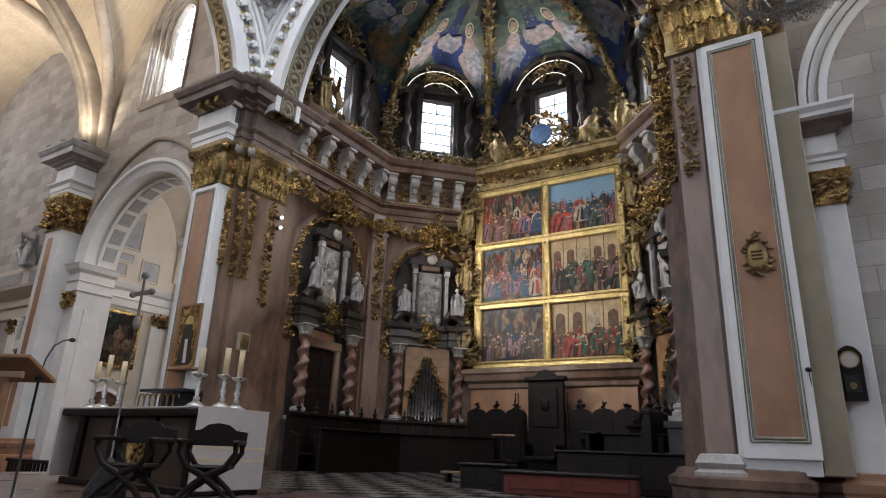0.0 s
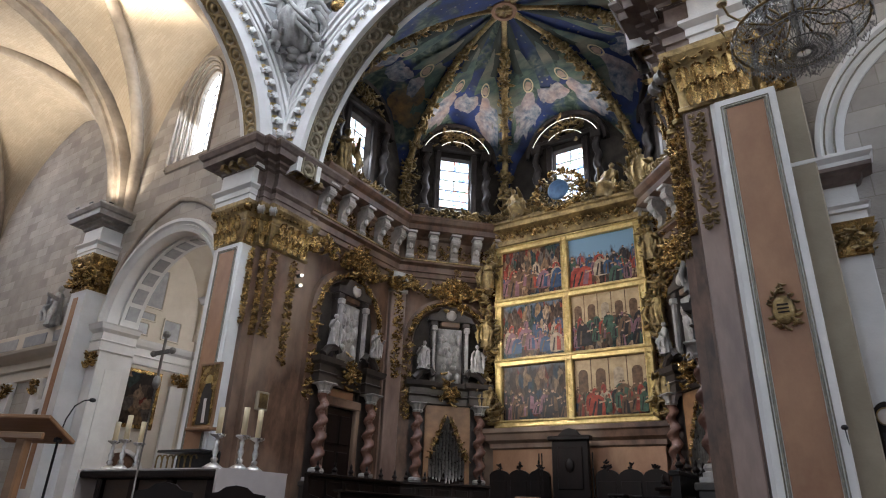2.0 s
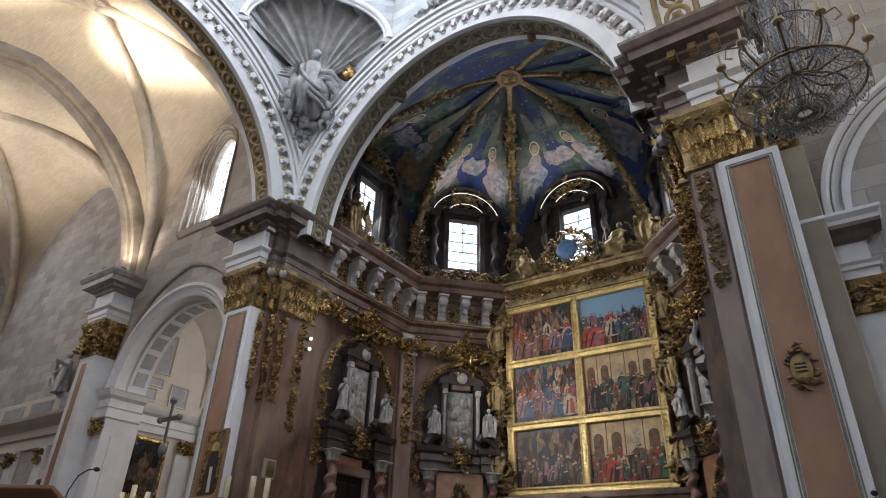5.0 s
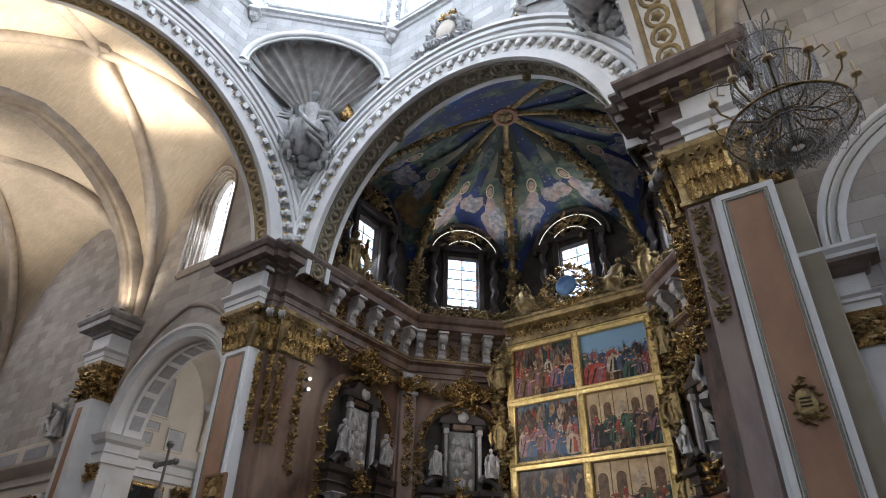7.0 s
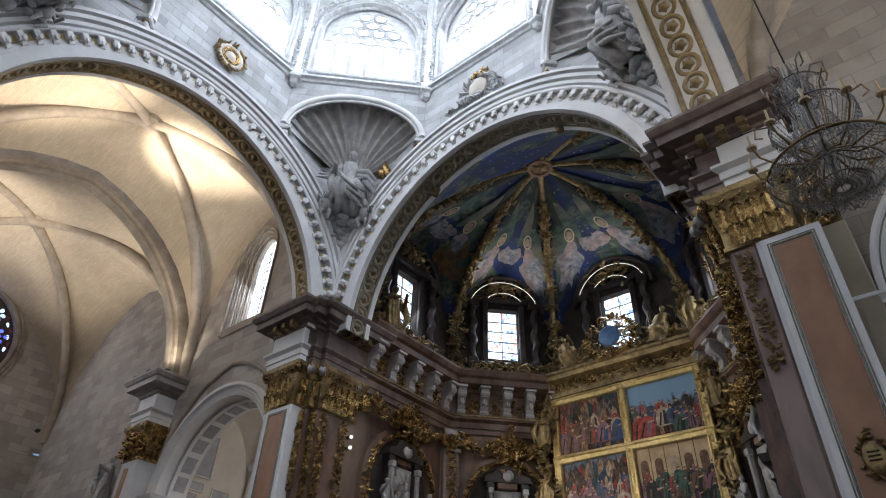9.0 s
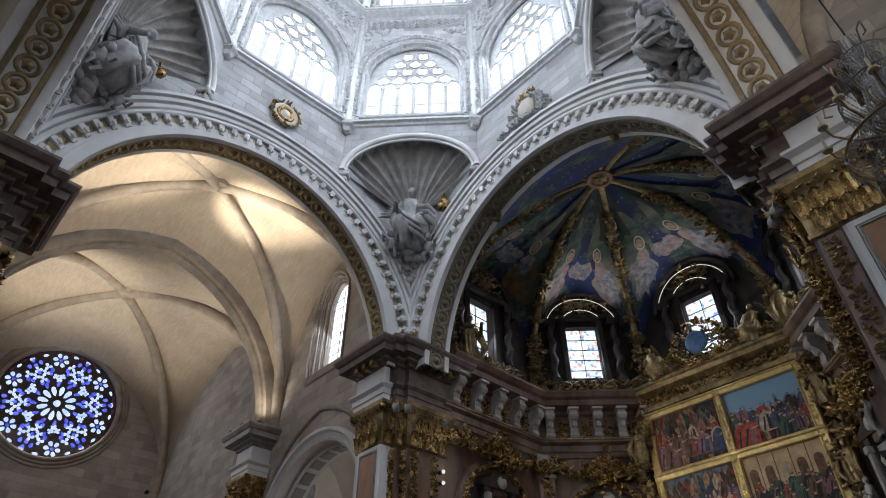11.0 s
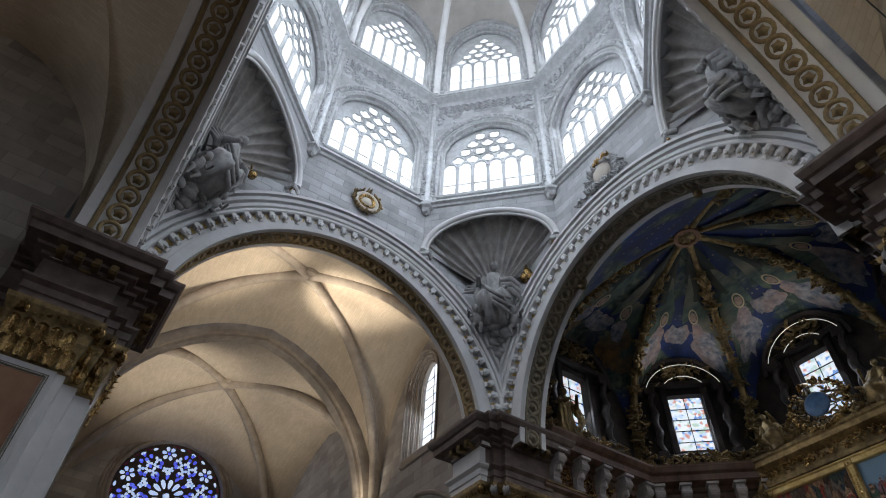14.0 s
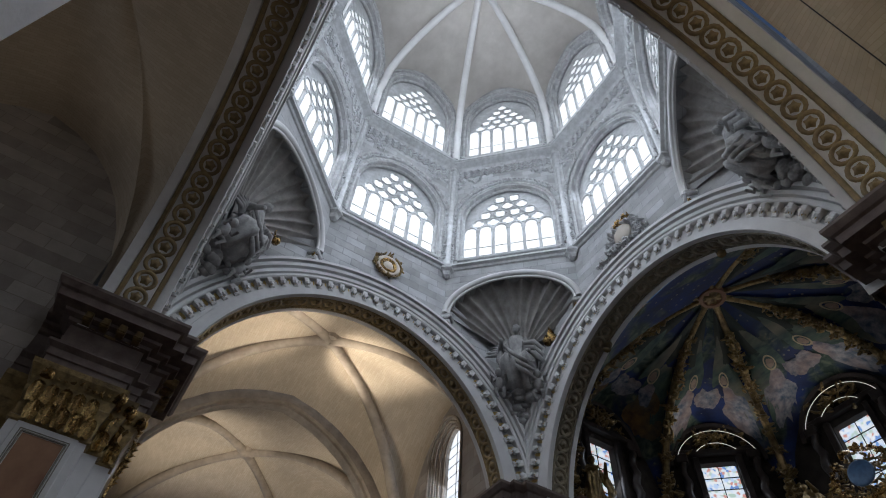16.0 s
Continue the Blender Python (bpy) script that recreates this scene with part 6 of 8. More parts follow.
# ---- crossing: squinch shells, pendentive statues, medallion, crest ----
PENDSTONE = surface("grey_weathered_statue_stone", (0.52, 0.52, 0.51), (0.30, 0.295, 0.29), 0.75, 0, 3.5, 30, 0.4, stains=0.4)
SHELLSTONE = surface("grey_shell_stone", (0.50, 0.485, 0.46), (0.32, 0.30, 0.28), 0.8, 0, 2.5, 30, 0.3)
def pendentive_statue(m, seed):
    """A seated draped statue on clouds with a wing, drapery and small cloud forms at its sides, tapering into the corner."""
    rnd = random.Random(seed)
    g = figure_mesh(2.35, seed, True, False)
    h = 2.35
    # robe falling over the knees in deep folds, with the mantle's hem across it
    path_ = [(-0.1, 1.15), (-0.45, 1.08), (-0.78, 0.98), (-0.9, 0.8), (-0.84, 0.5), (-0.78, 0.2), (-0.72, -0.1), (-0.45, -0.22)]
    rows = []
    for q, (y, z) in enumerate(path_):
        row = []
        for k in range(29):
            u = k / 14 - 1
            fold = 0.07 * math.sin(9 * u + 0.7 * q + seed) + 0.045 * math.sin(17 * u - 0.9 * q)
            knee = 0.14 * math.exp(-((abs(u) - 0.5) / 0.28) ** 2) * math.exp(-((q - 2.8) / 1.6) ** 2)
            row.append((u * (0.5 + 0.05 * q), y - fold - knee + 0.42 * u * u, z + 0.6 * knee - 0.06 * math.sin(5 * u + q)))
        rows.append(row)
    g.grid(rows)
    for j in range(3):
        g.tube([(-0.42, -0.4, 1.45 - 0.12 * j), (-0.1, -0.82, 1.05 - 0.2 * j), (0.3, -0.95, 0.72 - 0.2 * j), (0.62, -0.6, 0.7 - 0.3 * j)], [0.05, 0.08, 0.09, 0.03], 8)
    side = rnd.choice((-1, 1))
    # feathered wing on one side, flying mantle on the other
    for j in range(7):
        a = 0.25 + 0.22 * j
        g.tube([(side * 0.35, 0.0, 1.1), (side * (0.35 + 0.4 * math.cos(a)), -0.2, 1.1 + 0.4 * math.sin(a)), (side * (0.35 + 0.85 * math.cos(a)), -0.1, 1.05 + 0.6 * math.sin(a))], [0.08, 0.1, 0.02], 6)
    for j in range(3):
        g.tube([(-side * 0.3, -0.25, 1.5 - 0.16 * j), (-side * 0.65, -0.4, 1.45 - 0.2 * j), (-side * 0.95, -0.3, 1.2 - 0.24 * j), (-side * 0.8, -0.35, 0.85 - 0.24 * j)], [0.09, 0.14, 0.1, 0.03], 8)
    for e in (-1, 1):
        c = Vector((e * 0.66, -0.5, 0.0 - 0.1 * e))
        g.ball(c + Vector((0, -0.06, 0.36)), (0.14, 0.15, 0.165), 12)
        g.ball(c, (0.18, 0.17, 0.27), 12, 0.04, seed)
        for d in (-1, 1):
            g.tube([c + Vector((d * 0.13, 0, 0.15)), c + Vector((d * 0.26, -0.14, 0.06)), c + Vector((d * 0.24, -0.24, 0.26))], [0.065, 0.06, 0.04], 8)
            g.tube([c + Vector((d * 0.08, 0.1, 0.12)), c + Vector((d * 0.32, 0.12, 0.4)), c + Vector((d * 0.42, 0.12, 0.12))], [0.04, 0.085, 0.02], 7)
            g.tube([c + Vector((d * 0.09, 0, -0.18)), c + Vector((d * 0.16, -0.22, -0.28)), c + Vector((d * 0.1, -0.1, -0.5))], [0.09, 0.075, 0.04], 8)
    for j in range(30):
        t = (j + rnd.random()) / 30
        w = 0.75 * (1 - t) ** 1.2 + 0.08
        q = rnd.uniform(0.09, 0.24) * (1.1 - 0.4 * t)
        g.ball((rnd.uniform(-1, 1) * w, -0.1 - 0.4 * rnd.random() * (1 - t), -0.15 - 1.35 * t), (q * 1.25, q, q * 0.8), 12, 0.07, j)
    ob = new("statue", g.mesh("statue", PENDSTONE, True))
    ob.matrix_basis = m
    tagged(ob, "large grey-white seated stone statue on clouds in the pendentive", "statue", "statues of the pendentives")


for k in (1, 3, 5, 7):
    m = face_frame(k, H)
    ob = thing("squinch_shell", "fluted scallop shell vault in the corner of the crossing", "squinch", "squinches of the drum")
    n, st, rows = 126, 8, []
    ax = Vector((0, 1.95, 17.55))
    for j in range(st + 1):
        r = 0.04 + 0.96 * j / st
        row = []
        for i in range(n + 1):
            th = math.pi * i / n
            rim = Vector((2.43 * math.cos(th), 0.12, 18.5 + 1.68 * math.sin(th)))
            p = ax + (rim - ax) * r
            w = abs(math.cos(th * 12.5))
            p.z += 0.3 * math.sin(math.pi * r) * math.sin(th)
            p.y += (0.34 * w * r if r < 0.99 else 0.3 * w)
            row.append(tuple(m @ p))
        rows.append(row)
    part("shell", Shape().grid(rows), SHELLSTONE, ob, "grey-white fluted shell", True)
    cap = [m @ Vector(p) for p in ((2.57, 0, 20.9), (-2.57, 0, 20.9), (0, 2.57, 20.9))]
    part("cap", Shape().add(cap, [(0, 1, 2)]), WHITE, ob)
    rim = [m @ Vector((2.5 * math.cos(math.pi * i / 32), -0.02, 18.5 + 1.76 * math.sin(math.pi * i / 32))) for i in range(33)]
    part("rim", Shape().tube(rim, 0.13, 8), WHITE, ob, "white rounded rim", True)
    part("rim", Shape().tube([m @ Vector((2.36 * math.cos(math.pi * i / 32), 0.02, 18.5 + 1.6 * math.sin(math.pi * i / 32))) for i in range(33)], 0.06, 6), WHITE, ob, "", True)
    for s in (-1, 1):
        cb = Shape().box(s * 2.45 - 0.24, -0.12, 18.2, s * 2.45 + 0.24, 0.3, 18.42, m, 0.04)
        cb.box(s * 2.45 - 0.16, -0.06, 17.9, s * 2.45 + 0.16, 0.3, 18.2, m, 0.05)
        part("corbel", cb, CARVED, ob)
        part("corbel_leaf", foliage(m, lambda r, s=s: (s * 2.42 + r.gauss(0, 0.09), 0.0, 17.85 + r.gauss(0, 0.12)), 14, 0.1, k + s), GOLD, ob, "gilded leaf")
    pendentive_statue(m @ Matrix.Translation((0, 1.75, 16.1)) @ Matrix.Rotation(radians(27), 4, "X"), 200 + k)
    if k in (1, 3):
        em = Shape()
        c = m @ Vector((1.15 if k == 1 else 0.85, 1.1, 17.55))
        if k == 1:
            for j in range(9):
                em.tube([c, c + m.to_3x3() @ Vector((0.1 + 0.05 * j, -0.1, 0.55 - 0.09 * j))], [0.1, 0.03], 6)
            em.ball(c, (0.18, 0.18, 0.26), 8)
        else:
            em.ball(c, (0.3, 0.3, 0.24), 10)
            em.ball(c + m.to_3x3() @ Vector((0.3, -0.25, 0.1)), (0.17, 0.17, 0.15), 8)
            for s in (-1, 1):
                em.tube([c + m.to_3x3() @ Vector((0.3 + s * 0.1, -0.25, 0.2)), c + m.to_3x3() @ Vector((0.3 + s * 0.2, -0.25, 0.36)), c + m.to_3x3() @ Vector((0.3 + s * 0.14, -0.25, 0.5))], [0.04, 0.03, 0.01], 6)
        tagged(part("gilded_emblem", em, GOLD, None, "", True), "gilded animal emblem beside the pendentive statue", "carving")

# round medallion over the north arch, carved arms over the east arch
md = thing("wall_medallion", "round gilded medallion with a leafy rim", "medallion")
mm = rotz(90) @ Matrix.Translation((0, H - 0.02, 19.5)) @ Matrix.Rotation(radians(90), 4, "X")
part("disc", Shape().lathe([(0.5, 0), (0.5, 0.12), (0.4, 0.16), (0.36, 0.1), (0.2, 0.1), (0.16, 0.16), (0.01, 0.18)], 24, mm), CREAM, md, "", True)
part("ring", Shape().lathe([(0.36, 0.1), (0.33, 0.17), (0.27, 0.17), (0.24, 0.1)], 24, mm), GOLD, md, "gilded ring", True)
part("leaf_rim", foliage(rotz(90), lambda r: (lambda a: (0.55 * math.cos(a), H - 0.14, 19.5 + 0.55 * math.sin(a)))(r.uniform(0, 6.28)), 60, 0.1, 301), OLDGOLD, md)
ar = thing("carved_arms", "white and gold carved shield over the arch crown", "carving")
part("shield", Shape().ball((0, H - 0.15, 19.25), (0.4, 0.16, 0.5), 12), CREAM, ar, "", True)
part("mantling", foliage(I4, lambda r: (lambda a: ((0.55 + 0.25 * r.random()) * math.cos(a), H - 0.2, 19.1 + (0.5 + 0.2 * r.random()) * math.sin(a)))(r.uniform(0, 6.28)), 60, 0.16, 302), CARVED, ar)
part("garland", foliage(I4, lambda r: (lambda u: (u, H - 0.34, 18.55 - 0.08 * u * u))(r.uniform(-1.2, 1.2)), 40, 0.15, 304), CARVED, ar)
part("crown", foliage(I4, lambda r: (r.gauss(0, 0.18), H - 0.22, 19.85 + r.gauss(0, 0.08)), 24, 0.12, 303), GOLD, ar, "gilded crown")

# ---- pier dressings ----
def panel_pilaster(cx, cy, ang, w, z0, z1, panel=None, border=None):
    ob = thing("panelled_pilaster", "white pilaster with an inset salmon marble panel", "pilaster", "panelled pilasters")
    ob.matrix_basis = Matrix.Translation((cx, cy, 0)) @ rotz(ang)
    h = w / 2
    part("shaft", Shape().box(-h, -0.06, z0, h, 0.1, z1, None, 0.015), border or WHITE, ob)
    pn = part("panel", Shape().box(-h + 0.2, -0.066, z0 + 0.32, h - 0.2, -0.05, z1 - 0.22), panel or SALMON, ob, "salmon marble panel")
    fr = Shape()
    a, b, c, d = -h + 0.17, h - 0.17, z0 + 0.29, z1 - 0.19
    for p, q in (((a, c), (b, c)), ((b, c), (b, d)), ((b, d), (a, d)), ((a, d), (a, c))):
        fr.tube([(p[0], -0.07, p[1]), (q[0], -0.07, q[1])], 0.022, 5)
    part("bead", fr, DIMGILT, pn, "beaded grey-gold moulding")
    fr = Shape()
    a, b, c, d = -h + 0.12, h - 0.12, z0 + 0.24, z1 - 0.14
    for p, q in (((a, c), (b, c)), ((b, c), (b, d)), ((b, d), (a, d)), ((a, d), (a, c))):
        fr.tube([(p[0], -0.065, p[1]), (q[0], -0.065, q[1])], 0.012, 5)
    part("fillet", fr, DIMGILT, ob)
    return ob


DIMGILT = surface("worn_grey_gilding", (0.30, 0.27, 0.20), (0.16, 0.15, 0.13), 0.45, 0.4, 20, 50, 0.4)
panel_pilaster(-6.9, 5.40, 0, 1.1, 1.52, 8.86)
panel_pilaster(7.44, 5.40, 0, 1.02, 1.66, 8.84)
panel_pilaster(-6.82, -5.42, 180, 1.1, 1.52, 8.86)
panel_pilaster(-5.42, -6.82, 90, 1.2, 1.52, 8.86)
# white faces of the same piers, red marble on the sanctuary side
for name, x0, y0, x1, y1, mat, lab in (("pier_facing", -7.62, 5.40, -6.33, 6.1, WHITE, "white stucco facing of a crossing pier"),
                                       ("pier_facing", 6.86, 5.40, 7.92, 6.1, WHITE, "white stucco facing of a crossing pier")):
    tagged(part(name, Shape().box(x0, y0, 1.45, x1, y1, 8.86), mat), lab, "pilaster", "pier facings")
bp = thing("stone_pilaster", "plain beige stone pilaster beside the white one", "pilaster")
part("shaft", Shape().box(7.9, 5.72, 1.45, 8.32, 6.4, 8.95, None, 0.02), BEIGE, bp)
part("capital", foliage(I4, lambda r: (r.uniform(7.95, 8.3), 5.68, r.uniform(9.0, 9.9)), 40, 0.13, 310), GOLD, bp, "gilded capital")

# white blocks of the entablature over the panelled faces
for x0, x1 in ((-7.66, -6.36), (6.84, 7.96)):
    fb_ = thing("frieze_block", "white stucco frieze block over a gilded capital", "frieze", "frieze blocks of the piers")
    part("architrave", Shape().sweep([(x0, 5.5), (x0, 5.4), (x1, 5.4), (x1, 5.5)], [(0, 10.215), (0.15, 10.22), (0.15, 10.42), (0.19, 10.44), (0.19, 10.62), (0.29, 10.72), (0.29, 10.79), (0, 10.8)]), WHITE, fb_)
    part("frieze", Shape().box(x0 - 0.1, 5.28, 10.8, x1 + 0.1, 5.5, 11.4, None, 0.015), WHITE, fb_)


# gilded leaves, volutes and hanging ornaments of the piers that are seen
def pier_gilding(sx, sy, marble):
    cap = thing("pier_capital_leaves", "gilded acanthus leaves and volutes of a pier capital", "capital ornament", "capital ornaments")
    edges = [((-7.6, 5.42), (-6.05, 5.42)), ((-6.05, 5.75), (-5.75, 5.75)), ((-5.75, 6.05), (-5.42, 6.05)), ((-5.42, 6.05), (-5.42, 7.6)), ((-6.05, 5.42), (-6.05, 5.75)), ((-5.75, 5.75), (-5.75, 6.05)), ((-7.6, 6.1), (-7.6, 5.42))]
    if marble:
        edges = [((-7.6, 5.42), (-6.35, 5.42)), ((-6.35, 5.75), (-6.15, 5.75)), ((-6.15, 6.05), (-5.95, 6.05)), ((-5.95, 6.05), (-5.95, 7.6)), ((-6.35, 5.42), (-6.35, 5.75)), ((-6.15, 5.75), (-6.15, 6.05)), ((-7.6, 6.1), (-7.6, 5.42))]
    rnd = random.Random(int(sx * 3 + sy * 7 + 400))
    leaves = Shape()
    for (ax_, ay_), (bx_, by_) in edges:
        L = math.hypot(bx_ - ax_, by_ - ay_)
        d = Vector((bx_ - ax_, by_ - ay_)).normalized()
        o = Vector((d.y, -d.x))
        for rw, z in enumerate((9.15, 9.5)):
            c = max(1, round(L / 0.3))
            for i in range(c):
                t = (i + 0.5 + 0.5 * (rw % 2)) / (c + 0.5)
                x, y = ax_ + (bx_ - ax_) * t + o.x * (0.1 + rw * 0.05), ay_ + (by_ - ay_) * t + o.y * (0.1 + rw * 0.05)
                acanthus(leaves, (-sx * x, sy * y, z - 0.26), (-sx * o.x, sy * o.y), 0.28, 0.46 + 0.04 * rw)
            for i in range(c * 2):
                t = (i + 0.5) / (c * 2)
                leaf(leaves, (-sx * (ax_ + (bx_ - ax_) * t + o.x * 0.2), sy * (ay_ + (by_ - ay_) * t + o.y * 0.2), 9.93 + rnd.uniform(-0.06, 0.06)), None, 0.06, rnd)
    part("leaves", leaves, GOLD, cap)
    for x, y in [(-7.6, 5.42), edges[0][1], edges[1][1], edges[2][1], edges[3][1]]:
        v = Shape()
        o = Vector((1, -1)).normalized() if x > -7.5 else Vector((-1, -1)).normalized()
        t = Vector((-o.y, o.x))
        c = Vector((x, y)) + o * 0.18
        v.tube([(-sx * (c.x + t.x * s), sy * (c.y + t.y * s), 10.0) for s in (-0.09, 0.09)], 0.15, 10)
        v.tube([(-sx * (c.x + t.x * s), sy * (c.y + t.y * s), 10.0) for s in (-0.12, 0.12)], 0.07, 8)
        part("volute", v, GREYMARBLE if marble and x > -6.3 else GOLD, cap, "", True)
    if marble:
        for x, y, a, ln in ((-6.25, 5.73, 0, 2.3), (-6.05, 6.03, 0, 2.6), (-5.93, 6.3, 1, 2.6), (-5.93, 7.1, 1, 3.3)):
            pend = foliage(I4, lambda r, x=x, y=y, a=a, ln=ln: (lambda z: (-sx * (x + (r.uniform(-0.13, 0.13) if a == 0 else 0.03)), sy * (y + (r.uniform(-0.14, 0.14) if a == 1 else -0.03)), z))(8.75 - ln * r.random()), 260, 0.06, int(x * 100 + y * 10 + 900))
            tagged(part("hanging_ornament", pend, GOLD, None), "gilded hanging foliage on red marble pilaster", "carving", "hanging ornaments")
    # modillions under the cornice
    mod = Shape().box(-0.09, -0.5, 11.42, 0.09, 0, 11.62, None, 0.02)
    mod.tube([(-0.1, -0.42, 11.45), (0.1, -0.42, 11.45)], 0.06, 8)
    me = mod.mesh("modillion", OLDGOLD)
    for (ax_, ay_), (bx_, by_) in (edges[0], edges[3], ((-7.6, 6.2), (-7.6, 5.42))):
        L = math.hypot(bx_ - ax_, by_ - ay_)
        c = max(2, round(L / 0.38))
        for i in range(c):
            t = (i + 0.5) / c
            d = Vector((bx_ - ax_, by_ - ay_)).normalized()
            o = Vector((d.y * -sx, -d.x * sy))
            ob = part("modillion", me, None, cap, "dull gilded modillion")
            ob.matrix_basis = Matrix.Translation((-sx * (ax_ + (bx_ - ax_) * t), sy * (ay_ + (by_ - ay_) * t), 0)) @ Matrix.Rotation(math.atan2(o.x, -o.y), 4, "Z")


for x0, x1 in ((6.40, 6.82),):
    mp_ = thing("marble_strip", "raised red marble strip with gilded hanging ornament", "pilaster", "marble strips")
    part("strip", Shape().box(x0, 5.37, 1.7, x1, 5.44, 8.8, None, 0.02), PILASTER, mp_)
    part("ornament", foliage(I4, lambda r: ((x0 + x1) / 2 + r.uniform(-0.13, 0.13), 5.33, 8.7 - 2.4 * r.random() ** 1.2), 200, 0.05, 911), OLDGOLD, mp_, "gilded hanging ornament")
    part("base_moulding", Shape().sweep([(x0 - 0.05, 5.6), (x0 - 0.05, 5.36), (x1 + 0.03, 5.36), (x1 + 0.03, 5.6)], [(0, 1.2), (0.12, 1.22), (0.12, 1.45), (0.05, 1.5), (0.1, 1.58), (0.04, 1.7), (0, 1.72)]), GREYMARBLE, mp_, "pale marble base")
pier_gilding(-1, 1, True)     # north-east
pier_gilding(1, 1, True)      # south-east
pier_gilding(-1, -1, False)   # north-west

# ---- north transept dressings ----
fp = thing("transept_pier", "white transept pier with salmon panel and gilded capital", "pier")
FX0, FX1 = -16.2, -15.1
path = [(FX0, 6.2), (FX0, 5.45), (FX1, 5.45), (FX1, 6.2)]
part("shaft", Shape().box(FX0, 5.45, 0, FX1, 6.3, 11.6), WHITE, fp)
part("base", Shape().sweep(path, [(o * 0.6, z) for o, z in BASE]), SALMON, fp, "reddish marble base")
part("panel", Shape().box(FX0 + 0.3, 5.43, 1.9, FX0 + 0.62, 5.46, 8.6), SALMON, fp, "salmon marble strip")
part("capital", Shape().sweep(path, CAPITAL), GOLD, fp, "gilded capital")
part("capital_leaves", foliage(I4, lambda r: (r.uniform(FX0 - 0.1, FX1 + 0.15), 5.32, r.uniform(9.0, 10.0)), 70, 0.14, 320), GOLD, fp)
part("capital_leaves", foliage(I4, lambda r: (FX1 + 0.12, r.uniform(5.4, 6.1), r.uniform(9.0, 10.0)), 40, 0.14, 321), GOLD, fp)
part("entablature", Shape().sweep(path, ENTAB[:9]), WHITE, fp)
part("cornice", Shape().sweep(path, [(0.0, 11.36)] + [(o * 0.9, z) for o, z in ENTAB[9:]]), PALECORNICE, fp)
for x, y in ((-15.4, 4.95), (-16.4, 4.95), (-14.8, 5.3), (-7.9, 5.0), (-26.3, 5.3)):
    fl = thing("uplight", "small black floodlight on a cornice", "floodlight", "floodlights on the cornices")
    part("housing", Shape().box(x - 0.12, y - 0.1, 12.16, x + 0.12, y + 0.1, 12.32, None, 0.03), IRON, fl)
# pointed hood and round white archivolt of the opening
m = plane(-26, 6.2, 1, 0)
trim = thing("transept_arch_trim", "white moulded archivolt with a pointed hood", "arch trim")
UC = 14.6
part("archivolt", Shape().band([(3.1, 0.4), (3.1, -0.05), (3.2, -0.1), (3.22, -0.04), (3.32, -0.12), (3.36, -0.05), (3.44, -0.18), (3.56, -0.18), (3.6, 0.02)], (UC, 7.5), 0, 180, 40, m), WHITE, trim)
hd = arch_curve(UC, 3.7, 7.9, 4.05, 30, 0.22)
part("hood", Shape().tube([m @ Vector((u, -0.02, z)) for u, z in hd[4:-4]], 0.1, 6), RIB, trim, "grey stone pointed hood", True)
soff = Shape().band([(3.1, 0.4), (3.02, 0.42), (3.02, 1.15), (3.1, 1.2)], (UC, 7.5), 0, 180, 30, m)
part("soffit", soff, WHITE, trim)
for i in range(12):
    a0 = 8 + i * 14
    part("soffit_panel", Shape().band([(3.01, 0.55), (2.99, 0.56), (2.99, 1.0), (3.01, 1.01)], (UC, 7.5), a0, a0 + (10 if i % 2 else 11), 5, m), GREYPANEL, trim, "grey marble inlay")
for s in (-1, 1):
    jm = Shape().box(UC + s * 3.36 - 0.32, -0.06, 0, UC + s * 3.36 + 0.32, 1.25, 7.0, m, 0.02)
    part("jamb", jm, WHITE, trim)
    part("jamb_panel", Shape().box(UC + s * 3.02 - 0.02, 0.3, 1.5, UC + s * 3.02 + 0.02, 0.95, 6.0, m), WHITE, trim)
    x0, x1 = UC + s * 3.36 - 0.34, UC + s * 3.36 + 0.34
    pp = [tuple((m @ Vector(p)).xy) for p in ((x0, 1.2, 0), (x0, -0.08, 0), (x1, -0.08, 0), (x1, 1.2, 0))]
    part("impost", Shape().sweep(pp, [(0, 6.6), (0.06, 6.64), (0.06, 6.95), (0.12, 7.0), (0.04, 7.04), (0.04, 7.3), (0.2, 7.4), (0.26, 7.55), (0.3, 7.6), (-0.4, 7.62)]), WHITE, trim)
    part("impost_capital", foliage(m, lambda r, x0=x0, x1=x1: (r.uniform(x0, x1), -0.16, r.uniform(6.05, 6.55)), 44, 0.12, 330 + s), GOLD, trim, "gilded capital")
# lancet window
lw = thing("window_30", "tall lancet window with clear leaded panes in splayed stone", "window", "", "structure")
LU = 14.3
LZ0, LZ1, LR, LH = 13.9, 16.95, 1.3, 0.7     # sill, springing, rise and half width of the glass
lc = arch_curve(LU, LH, LZ1, LR, 14, 0.2)
ptsl = [(LU + LH, LZ0)] + lc + [(LU - LH, LZ0)]
part("pane", Shape().add([(u, 0.6, z) for u, z in ptsl], [tuple(range(len(ptsl)))], m), LANCETGLASS, lw)
for j in range(1, 9):
    part("glazing_bar", Shape().box(LU - LH, 0.56, LZ0 + j * 0.46, LU + LH, 0.59, LZ0 + 0.018 + j * 0.46, m), IRON, lw)
part("glazing_bar", Shape().box(LU - 0.01, 0.56, LZ0, LU + 0.01, 0.59, LZ1 + LR, m), IRON, lw)


def lancet_line(g):
    return [(LU + LH + g, LZ0 - 0.3)] + arch_curve(LU, LH + g, LZ1, LR + g * 0.75, 18, 0.2) + [(LU - LH - g, LZ0 - 0.3)]


